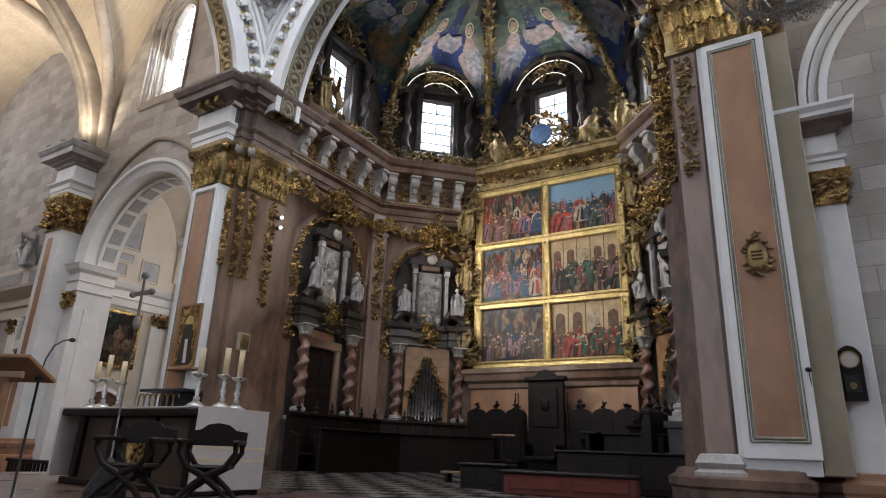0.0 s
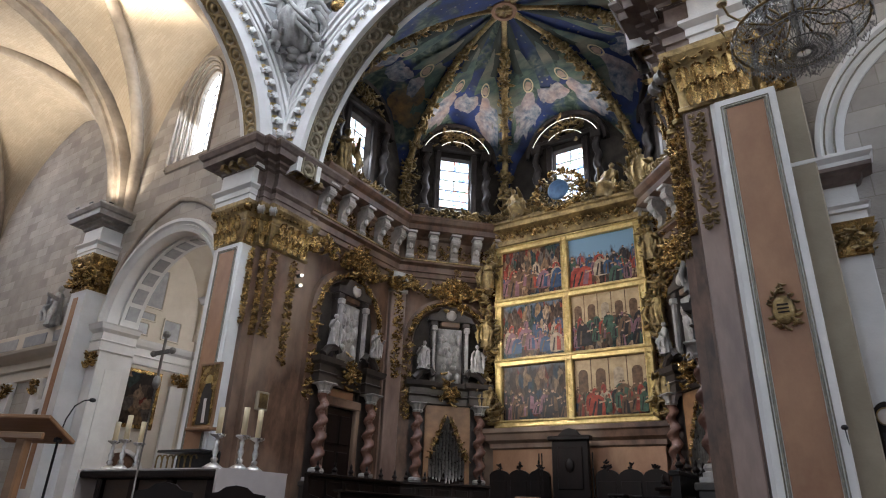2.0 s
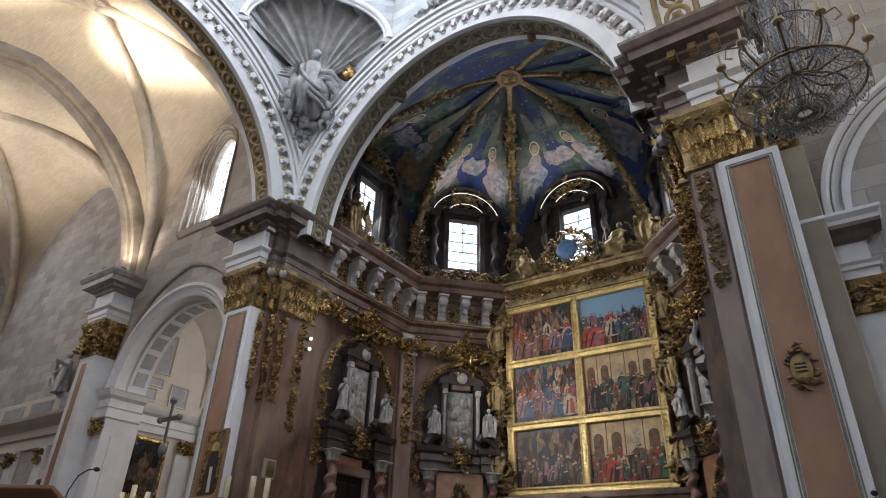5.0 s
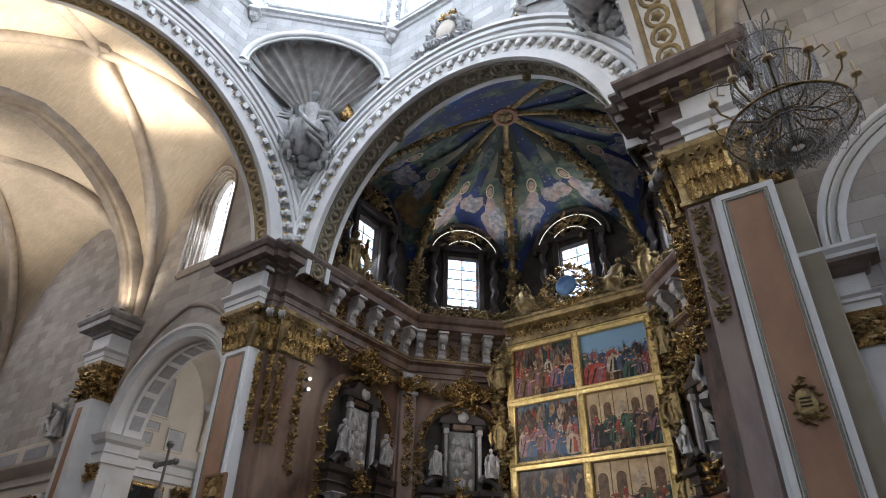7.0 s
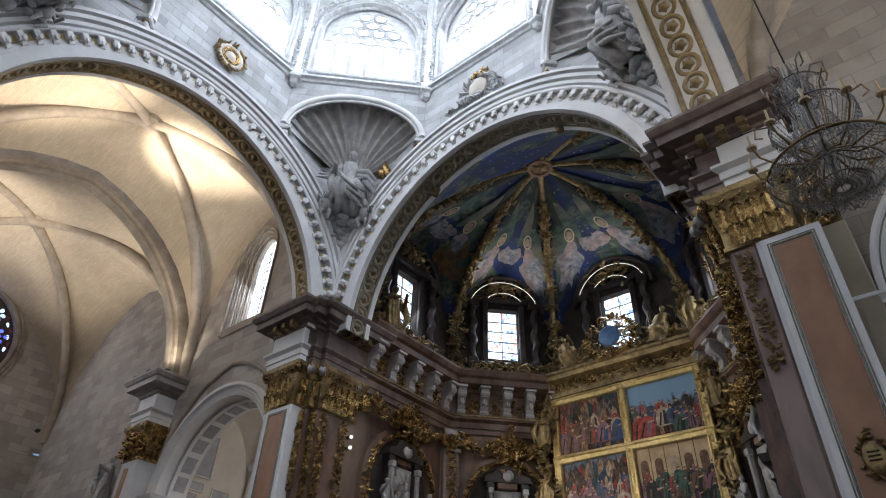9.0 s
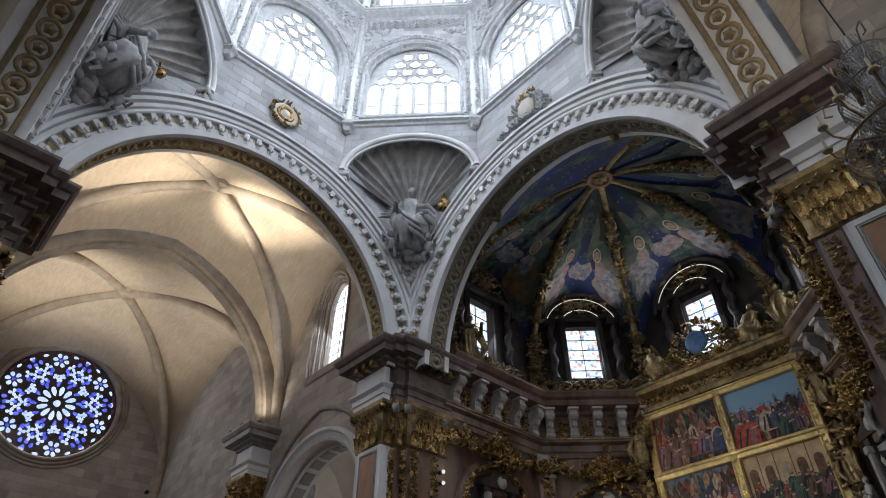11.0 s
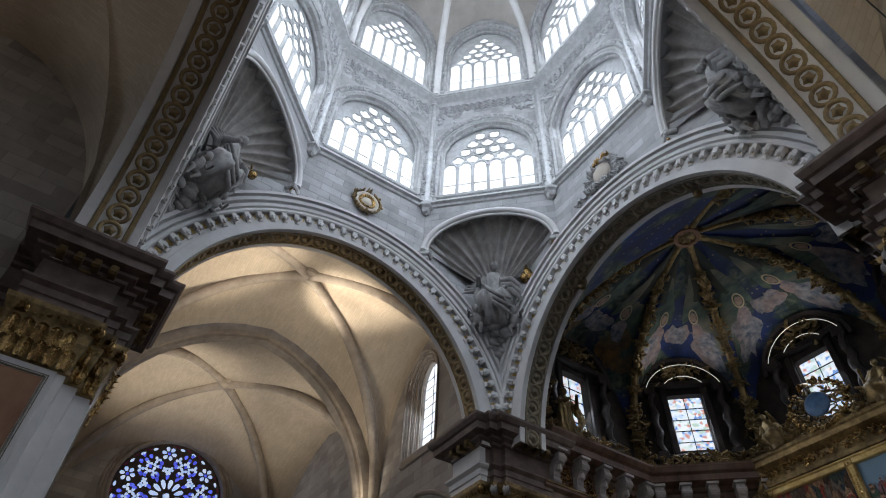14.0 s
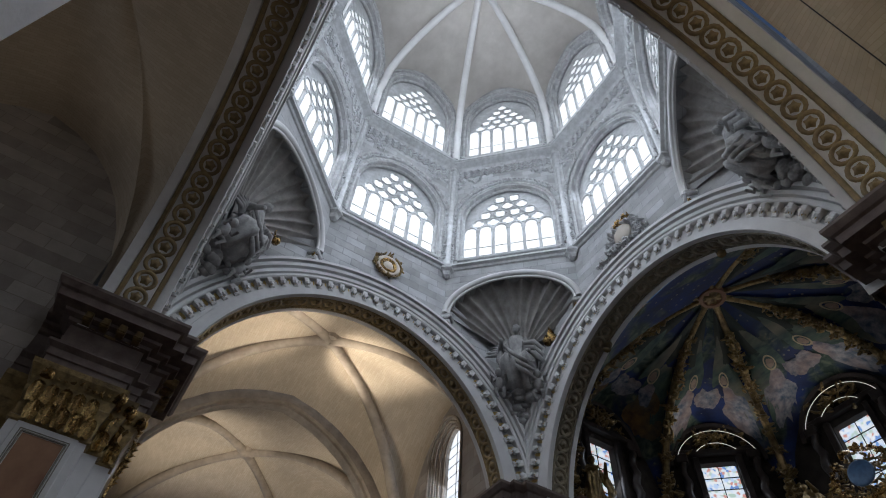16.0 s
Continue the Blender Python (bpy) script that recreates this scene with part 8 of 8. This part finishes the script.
for i in range(12):
    a = math.tau * i / 12
    part("arm", Shape().tube([polar(0.08, a, 7.25), polar(0.35, a, 7.08), polar(0.7, a, 7.1), polar(0.92, a, 7.24), polar(0.98, a, 7.42)], 0.014, 5), OLDGOLD, ch, "gilt arm", True)
    part("candle", Shape().lathe([(0.06, 7.4), (0.065, 7.43), (0.015, 7.44), (0.015, 7.62), (0.005, 7.64)], 8, Matrix.Translation(polar(0.98, a, 0))), WAX, ch, "white candle tube")
    if i % 2 == 0:
        part("scroll", Shape().tube([polar(0.1, a, 8.35), polar(0.3, a, 8.75), polar(0.46, a, 8.72), polar(0.44, a, 8.52), polar(0.34, a, 8.56)], 0.012, 5), DULLSILVER, ch, "", True)
        part("scroll", Shape().tube([polar(0.3, a, 7.5), polar(0.56, a, 8.0), polar(0.76, a, 8.06), polar(0.8, a, 7.9), polar(0.7, a, 7.86)], 0.012, 5), OLDGOLD, ch, "", True)
# bowl of beaded strands, two flaring fans of crystal over it
for ra, za, rb, zb, sag, cnt, nn in ((0.86, 7.0, 0.1, 6.66, 0.12, 48, 14), (0.86, 7.0, 0.36, 7.42, 0.06, 40, 10), (0.36, 7.42, 0.6, 7.82, 0.04, 40, 9), (0.2, 8.1, 0.36, 8.42, 0.03, 26, 7), (0.2, 8.1, 0.36, 7.44, 0.02, 26, 11), (0.12, 8.85, 0.2, 8.12, 0.0, 12, 11)):
    sh = Shape()
    for i in range(cnt):
        a = math.tau * i / cnt
        strand(sh, [polar(ra + (rb - ra) * t, a, za + (zb - za) * t - sag * math.sin(math.pi * t)) for t in (0, 0.2, 0.4, 0.6, 0.8, 1)], nn, 0.024)
    tagged(part("crystal_strand", sh, CRYSTAL, ch, "strands of cut crystal"), kind="stuff")
sh = Shape()
rnd = random.Random(9)
for r0, z0, cnt in ((0.87, 6.98, 110), (0.6, 6.8, 70), (0.34, 6.68, 44), (0.6, 7.82, 90), (0.36, 8.42, 54), (0.37, 7.4, 50)):
    for i in range(cnt):
        drop(sh, polar(r0, math.tau * i / cnt, z0 - rnd.uniform(0.03, 0.1)), rnd.uniform(0.022, 0.04))
    for i in range(cnt // 6):
        a0, a1 = math.tau * i * 6 / cnt, math.tau * (i * 6 + 6) / cnt
        strand(sh, [polar(r0 + 0.01, a0 + (a1 - a0) * t, z0 - 0.16 * math.sin(math.pi * t)) for t in (0, 0.25, 0.5, 0.75, 1)], 7, 0.018)
tagged(part("crystal_drop", sh, CRYSTAL, ch, "hanging crystal drops"), kind="stuff")

# ---- sanctuary furniture ----
al = thing("altar_table", "carved wooden altar table with a white cloth over one end", "altar")
al.location = (0, 0, DECK)
AX0, AX1, AY0, AY1 = -2.12, 1.2, 0.1, 1.25
part("top", Shape().box(AX0, AY0, 0.98, AX1, AY1, 1.09, None, 0.02), DARKWOOD, al)
part("body", Shape().box(AX0 + 0.35, AY0 + 0.16, 0.05, AX1 - 0.1, AY1 - 0.1, 0.98, None, 0.02), ALTARWOOD, al)
part("base", Shape().box(AX0 + 0.2, AY0 + 0.05, 0.0, AX1, AY1, 0.1, None, 0.02), DARKWOOD, al)
for i in range(4):
    x = AX0 + 0.45 + i * 0.88
    part("post", Shape().box(x - 0.07, AY0 + 0.08, 0.1, x + 0.07, AY0 + 0.2, 0.98, None, 0.02), DARKWOOD, al)
mdl = Matrix.Translation((-0.2, AY0 + 0.14, 0.52)) @ Matrix.Rotation(radians(90), 4, "X")
part("roundel", Shape().lathe([(0.25, 0), (0.25, 0.03), (0.2, 0.04), (0.18, 0.01), (0.01, 0.01)], 20, mdl), GOLD, al, "gilded roundel", True)
for i in range(4):
    part("roundel_ray", Shape().box(-0.16, -0.02, 0.012, 0.16, 0.02, 0.03, mdl @ Matrix.Rotation(math.pi * i / 4, 4, "Z")), GOLD, al)
part("cloth", Shape().box(AX1 - 0.02, AY0 - 0.02, 0.06, AX1 + 0.03, AY1 + 0.02, 1.1, None, 0.01).box(AX0, AY0 + 0.02, 1.09, AX1 + 0.03, AY1 + 0.02, 1.105), LINEN, al, "white linen cloth")
for z0 in (0.42, 0.58):
    part("cloth_band", Shape().box(AX1 + 0.03, AY0, z0, AX1 + 0.036, AY1, z0 + 0.03), WAX, al, "embroidered band")
part("cloth", Shape().box(AX0 - 0.03, AY0 - 0.02, 0.1, AX0 + 0.02, AY1, 1.1, None, 0.01), LINEN, al, "white linen cloth")


def candlestick(x, y, z, h, seed):
    ob = thing("candlestick", "silver altar candlestick with a thick cream candle", "candlestick", "candlesticks on the altar")
    ob.location = (x, y, z)
    part("foot", Shape().lathe([(0.13, 0), (0.13, 0.02), (0.09, 0.05), (0.04, 0.09)], 12, None, 0.08, 6), SILVER, ob, "", True)
    part("stem", Shape().lathe([(0.03, 0.08), (0.05, 0.13), (0.025, 0.17), (0.045, 0.24), (0.025, 0.3), (0.035, 0.36), (0.02, 0.4), (0.1, 0.44), (0.1, 0.46)], 12), SILVER, ob, "", True)
    part("candle", Shape().lathe([(0.04, 0.46), (0.04, 0.46 + h), (0.005, 0.465 + h)], 12), WAX, ob, "cream candle", True)


for i, (x, y) in enumerate(((-2.05, 0.5), (-1.9, 0.85), (-1.65, 0.45))):
    candlestick(x, y, DECK + 1.105, 0.3 + 0.04 * i, i)
for i, (x, y) in enumerate(((0.72, 0.38), (0.95, 0.62), (0.86, 0.95))):
    candlestick(x, y, DECK + 1.105, 0.36 + 0.02 * i, i)
bs = thing("book_stand", "pierced dark metal book stand on the altar", "book stand")
bs.location = (-0.4, 0.75, DECK + 1.105)
part("shelf", Shape().box(-0.5, -0.2, 0.26, 0.5, 0.2, 0.3, None, 0.01), IRON, bs)
for i in range(7):
    part("arch", Shape().band([(0.07, -0.2), (0.07, -0.18), (0.055, -0.18), (0.055, -0.2)], (-0.42 + i * 0.14, 0.16), 0, 180, 8).box(-0.42 + i * 0.14 - 0.07, -0.2, 0, -0.42 + i * 0.14 - 0.055, -0.18, 0.16), OLDGOLD, bs)
part("back", Shape().box(-0.5, 0.16, 0, 0.5, 0.2, 0.26), IRON, bs)
cr = thing("processional_cross", "tall silver processional cross on a thin staff", "cross")
cr.location = (0.9, -0.8, DECK)
part("staff", Shape().tube([(0, 0, 0.1), (0, 0, 2.0)], 0.011, 8), DULLSILVER, cr, "", True)
part("knob", Shape().ball((0, 0, 2.05), (0.05, 0.05, 0.09), 10), DULLSILVER, cr, "", True)
part("upright", Shape().box(-0.022, -0.012, 2.1, 0.022, 0.012, 2.66, None, 0.008).ball((0, 0, 2.66), 0.05, 8), DULLSILVER, cr)
part("crossbar", Shape().box(-0.2, -0.012, 2.4, 0.2, 0.012, 2.46, None, 0.008).ball((-0.2, 0, 2.43), 0.045, 8).ball((0.2, 0, 2.43), 0.045, 8), DULLSILVER, cr)
part("foot", Shape().lathe([(0.22, 0), (0.22, 0.08), (0.14, 0.25), (0.06, 0.4), (0.02, 0.45)], 14, None, 0.06, 6), IRON, cr)


def x_chair(x, y, ang):
    ob = thing("folding_chair", "dark carved x-frame folding armchair", "chair", "chairs by the altar")
    ob.matrix_basis = Matrix.Translation((x, y, DECK)) @ rotz(ang)
    for yy in (-0.22, 0.22):
        for s in (-1, 1):
            a = Shape().tube([(s * 0.3, yy, 0.02), (s * 0.18, yy, 0.16), (0, yy, 0.3), (-s * 0.2, yy, 0.4), (-s * 0.3, yy, 0.55), (-s * 0.29, yy, 0.66)], [0.03, 0.032, 0.04, 0.032, 0.03, 0.035], 7)
            part("leg", a, DARKWOOD, ob, "", True)
    for s in (-1, 1):
        part("armrest", Shape().box(s * 0.3 - 0.04, -0.28, 0.64, s * 0.3 + 0.04, 0.28, 0.69, None, 0.015), DARKWOOD, ob)
        part("foot_rail", Shape().box(s * 0.3 - 0.03, -0.26, 0, s * 0.3 + 0.03, 0.26, 0.05, None, 0.015), DARKWOOD, ob)
    part("seat", Shape().box(-0.24, -0.22, 0.37, 0.24, 0.22, 0.41, None, 0.015), DARKWOOD, ob)
    part("backrest", Shape().extrude([(-0.33, 0.62), (0.33, 0.62), (0.34, 0.78), (0.2, 0.8), (0.12, 0.86), (0, 0.88), (-0.12, 0.86), (-0.2, 0.8), (-0.34, 0.78)], 0.22, 0.26), DARKWOOD, ob)
    return ob


x_chair(2.1, -0.35, 40)
x_chair(1.55, -0.95, 30)
lc_ = thing("lectern", "wooden lectern with a sloping book rest", "lectern")
lc_.matrix_basis = Matrix.Translation((1.78, -2.5, DECK)) @ rotz(30)
part("post", Shape().box(-0.05, -0.05, 0.04, 0.05, 0.05, 1.2, None, 0.015), BROWNWOOD, lc_)
part("foot", Shape().box(-0.25, -0.2, 0, 0.25, 0.2, 0.05, None, 0.015), BROWNWOOD, lc_)
part("book_rest", Shape().box(-0.34, -0.24, -0.02, 0.34, 0.24, 0.02, Matrix.Translation((0, 0, 1.24)) @ Matrix.Rotation(radians(-22), 4, "X"), 0.008), BROWNWOOD, lc_)
part("ledge", Shape().box(-0.34, -0.26, 1.13, 0.34, -0.22, 1.19, None, 0.008), BROWNWOOD, lc_)
mi = thing("microphone_stand", "black gooseneck microphone on a floor stand", "microphone")
mi.location = (1.93, -2.28, DECK)
part("base", Shape().lathe([(0.14, 0), (0.14, 0.02), (0.03, 0.04)], 14), IRON, mi)
part("stand", Shape().tube([(0, 0, 0.03), (0, 0, 1.2)], 0.012, 7), IRON, mi, "", True)
part("gooseneck", Shape().tube([(0, 0, 1.18), (0.0, 0.02, 1.35), (0.02, 0.06, 1.48), (0.05, 0.12, 1.54), (0.08, 0.17, 1.55)], 0.007, 6), IRON, mi, "", True)
part("head", Shape().ball((0.085, 0.18, 1.55), (0.025, 0.035, 0.022), 8), IRON, mi, "", True)
part("clamp", Shape().box(-0.03, -0.03, 1.14, 0.03, 0.03, 1.24, None, 0.008), IRON, mi)
# icon on the pier, small framed box
ic = thing("standing_icon", "gilded panel painting of a dark robed figure shape", "painting")
ic.location = (-6.42, 5.2, 3.48)
part("panel", Shape().box(-0.4, -0.02, 0, 0.4, 0.05, 1.7, None, 0.01), GOLD, ic)
part("robe_shape", Shape().extrude([(-0.26, 0.08), (0.26, 0.08), (0.2, 0.9), (0.09, 1.15), (-0.09, 1.15), (-0.2, 0.9)], -0.035, -0.02), DARKWALL, ic, "dark robe shape")
part("scarf_shape", Shape().extrude([(-0.02, 0.12), (0.1, 0.12), (0.06, 0.75), (-0.05, 0.75)], -0.042, -0.034), LINEN, ic, "pale strip")
part("halo_shape", Shape().lathe([(0.14, 0), (0.14, 0.01), (0.01, 0.012)], 16, Matrix.Translation((0, -0.02, 1.25)) @ Matrix.Rotation(radians(90), 4, "X")), BRIGHTGOLD, ic, "gold disc")
for z0, h in ((0, 0.05), (1.65, 0.05)):
    part("frame_rail", Shape().box(-0.44, -0.05, z0, 0.44, 0.02, z0 + h), BROWNWOOD, ic)
for s in (-1, 1):
    part("frame_stile", Shape().box(s * 0.42 - 0.03, -0.05, 0.05, s * 0.42 + 0.03, 0.02, 1.65), BROWNWOOD, ic)
part("ledge", Shape().box(-0.5, -0.14, -0.08, 0.5, 0.2, 0.0, None, 0.02), BROWNWOOD, ic)
sb = thing("wall_box", "small framed metal box on the pier", "box")
sb.matrix_basis = Matrix.Translation((-5.93, 6.6, 4.35)) @ rotz(90)
part("body", Shape().box(-0.2, -0.12, -0.26, 0.2, 0.0, 0.26, None, 0.02), BEIGE, sb)
part("door", Shape().box(-0.15, -0.14, -0.2, 0.15, -0.118, 0.2, None, 0.01), OLDGOLD, sb)
for i, z0 in enumerate((8.35, 8.02)):
    ob = thing("spotlight", "small bright spotlight on the sanctuary pier", "spotlight", "sanctuary spotlights")
    part("bulb", Shape().ball((-5.75, 7.35, z0), 0.06, 8), STRIP, ob, "glowing bulb", True)
    part("housing", Shape().box(-5.95, 7.3, z0 - 0.05, -5.8, 7.4, z0 + 0.05, None, 0.01), IRON, ob)
# first spot: unseen lamp on the south-east pier, added to brighten the opposite walls
lamp("sanctuary_spot", "SPOT", look((5.55, 7.6, 8.2), (-4.8, 11.5, 7.5)), 760, (1.0, 0.92, 0.8), 0.06, 0, 85, 0.8)
lamp("sanctuary_spot", "SPOT", look((-5.55, 7.4, 8.2), (1.5, 14.5, 8.5)), 1900, (1.0, 0.94, 0.86), 0.06, 0, 75, 0.7)

# choir stalls along the apse walls
def stall_row(m, L, n):
    st = thing("choir_stalls", "row of dark carved wooden choir stalls", "choir stalls", "stalls round the apse")
    w = L / n
    part("back", Shape().box(0, -0.12, 0, L, 0, 1.55, m, 0.02), DARKWOOD, st)
    part("top_rail", Shape().box(-0.03, -0.2, 1.5, L + 0.03, 0.02, 1.6, m, 0.02), DARKWOOD, st)
    part("desk_front", Shape().box(0, -1.35, 0, L, -1.25, 1.1, m, 0.02).box(-0.02, -1.45, 1.1, L + 0.02, -1.1, 1.16, m, 0.02), DARKWOOD, st)
    for i in range(n + 1):
        part("divider", Shape().extrude([(-0.6, 0), (0, 0), (0, 1.5), (-0.12, 1.5), (-0.2, 1.05), (-0.62, 0.95)], -0.03, 0.03, m @ Matrix.Translation((i * w, 0, 0)) @ rotz(90)), DARKWOOD, st)
    for i in range(n):
        part("seat", Shape().box(i * w + 0.05, -0.58, 0.42, (i + 1) * w - 0.05, -0.1, 0.48, m, 0.015), DARKWOOD, st)
        part("panel", Shape().box(i * w + 0.1, -0.14, 0.6, (i + 1) * w - 0.1, -0.115, 1.4, m, 0.01), DARKWOOD, st)
        part("finial", Shape().lathe([(0.1, 1.6), (0.05, 1.66), (0.09, 1.72), (0.03, 1.8), (0.045, 1.86), (0.005, 1.95)], 8, m @ Matrix.Translation(((i + 0.5) * w, -0.08, 0))), DARKWOOD, st)


for i in (0, 1, 3, 4):
    m, L = APF[i]
    stall_row(m @ Matrix.Translation((0.35, -1.0, DECK)), L - 0.7, 6)
for s in (-1, 1):
    cs = thing("choir_bench", "dark carved bench back with leafy finials", "bench", "benches before the altarpiece")
    x0, x1 = (-2.75, -0.55) if s < 0 else (0.95, 3.15)
    part("back", Shape().box(x0, 14.0, DECK, x1, 14.12, 2.86, None, 0.02), DARKWOOD, cs)
    for j in range(3):
        u = x0 + (j + 0.5) * (x1 - x0) / 3
        part("lunette", Shape().extrude(arch_curve(u, 0.36, 2.84, 0.2, 10), 14.0, 14.1), DARKWOOD, cs)
        part("finial", foliage(I4, lambda r, u=u: (u + r.gauss(0, 0.05), 14.05, 3.1 + r.gauss(0, 0.07)), 14, 0.08, int(u * 10 + 600)), DARKWOOD, cs)
        part("panel", Shape().box(u - 0.3, 13.97, 1.5, u + 0.3, 14.0, 2.7, None, 0.01), DARKWOOD, cs)
    part("seat", Shape().box(x0, 13.5, DECK + 0.4, x1, 14.0, DECK + 0.48, None, 0.02), DARKWOOD, cs)
th = thing("bishop_throne", "tall dark wooden throne with a carved back", "throne")
th.location = (0.2, 13.9, DECK)
part("back", Shape().box(-0.62, 0, 0, 0.62, 0.14, 3.05, None, 0.03), DARKWOOD, th)
part("crown", Shape().box(-0.72, -0.1, 2.95, 0.72, 0.16, 3.1, None, 0.03).extrude([(-0.4, 3.1), (0.4, 3.1), (0.2, 3.28), (0, 3.33), (-0.2, 3.28)], 0, 0.1), DARKWOOD, th)
part("back_panel", Shape().box(-0.42, -0.04, 1.5, 0.42, 0.0, 2.75, None, 0.02), DARKWOOD, th)
part("shield", Shape().ball((0, -0.06, 2.2), (0.16, 0.05, 0.22), 10), DARKWOOD, th, "", True)
part("seat", Shape().box(-0.5, -0.6, 0.5, 0.5, 0, 0.62, None, 0.03), DARKWOOD, th)
for s in (-1, 1):
    part("arm", Shape().box(s * 0.52 - 0.06, -0.6, 0.6, s * 0.52 + 0.06, 0, 0.98, None, 0.03), DARKWOOD, th)
for x in (-0.72, -0.62, 1.05):
    cd = thing("tall_candle", "tall dark candlestick beside the throne", "candlestick", "tall candlesticks")
    part("shaft", Shape().lathe([(0.12, DECK), (0.03, DECK + 0.1), (0.025, 3.0), (0.05, 3.02), (0.02, 3.05), (0.02, 3.5)], 8, Matrix.Translation((x, 13.6, 0))), DARKWOOD, cd)
# desks and benches on the sanctuary floor
REDCLOTH = surface("red_brown_cloth", (0.16, 0.035, 0.022), (0.09, 0.02, 0.014), 0.85, 0, 3, 60, 0.15)
for x, y, w, h, nm in ((4.8, 7.4, 3.0, 0.72, "long_desk"), (4.5, 8.4, 1.2, 1.1, "cabinet_desk"), (2.35, 5.9, 0.9, 0.42, "low_chest"), (4.2, 5.4, 2.2, 0.34, "kneeler")):
    dk = thing(nm, "dark wooden furniture with a plain front panel", nm.split("_")[-1], "sanctuary furniture")
    dk.matrix_basis = Matrix.Translation((x, y, DECK)) @ rotz(8)
    part("body", Shape().box(-w / 2, -0.3, 0, w / 2, 0.3, h, None, 0.02), REDCLOTH if nm == "kneeler" else DARKWOOD, dk)
    part("top", Shape().box(-w / 2 - 0.04, -0.34, h, w / 2 + 0.04, 0.34, h + 0.05, None, 0.015), DARKWOOD, dk)
    for j in range(2):
        part("panel", Shape().box(-w / 2 + 0.1 + j * w / 2, -0.32, 0.1, -0.1 + j * w / 2, -0.3, h - 0.08, None, 0.01), DARKWOOD if nm != "kneeler" else REDCLOTH, dk)
for x, y, ln in ((1.5, 7.4, 2.0), (1.7, 8.1, 1.8)):
    bn = thing("bench", "long low wooden bench with pale worn seat", "bench", "low benches")
    bn.matrix_basis = Matrix.Translation((x, y, DECK)) @ rotz(8)
    part("seat", Shape().box(-ln / 2, -0.16, 0.2, ln / 2, 0.16, 0.25, None, 0.01), BROWNWOOD, bn)
    for s in (-1, 1):
        part("leg", Shape().box(s * ln / 2.3 - 0.04, -0.14, 0, s * ln / 2.3 + 0.04, 0.14, 0.2, None, 0.01), DARKWOOD, bn)
ls = thing("music_stand", "thin wooden music stand", "stand")
ls.location = (1.75, 7.75, DECK + 0.0)
part("post", Shape().box(-0.03, -0.03, 0, 0.03, 0.03, 1.05, None, 0.01), DARKWOOD, ls)
part("rest", Shape().box(-0.28, -0.03, 1.03, 0.28, 0.12, 1.07, None, 0.01), BROWNWOOD, ls)
part("foot", Shape().box(-0.2, -0.2, 0, 0.2, 0.2, 0.05, None, 0.01), DARKWOOD, ls)
# low rail at the north side of the platform
rl_ = thing("floor_rail", "low dark balustrade at the transept side", "balustrade")
part("rail", Shape().box(-14.0, 4.9, 0.85, -6.4, 5.05, 0.95, None, 0.02), DARKWOOD, rl_)
for i in range(34):
    part("baluster", Shape().box(-13.9 + i * 0.22, 4.94, 0.0, -13.82 + i * 0.22, 5.0, 0.85), DARKWOOD, rl_)
# checkered floor of the platform
tp = Shape().box(0, 0, 0, 0.48, 0.48, 0.012, None, 0.004)
t1, t2 = tp.mesh("floor_tile", PALETILE), tp.mesh("floor_tile", BLACKTILE)
for i in range(14):
    for j in range(20):
        x, y = -3.4 + i * 0.5, 2.2 + j * 0.5
        t = part("floor_tile", t1 if (i + j) % 2 else t2, None, deck)
        t.location = (x, y, DECK)
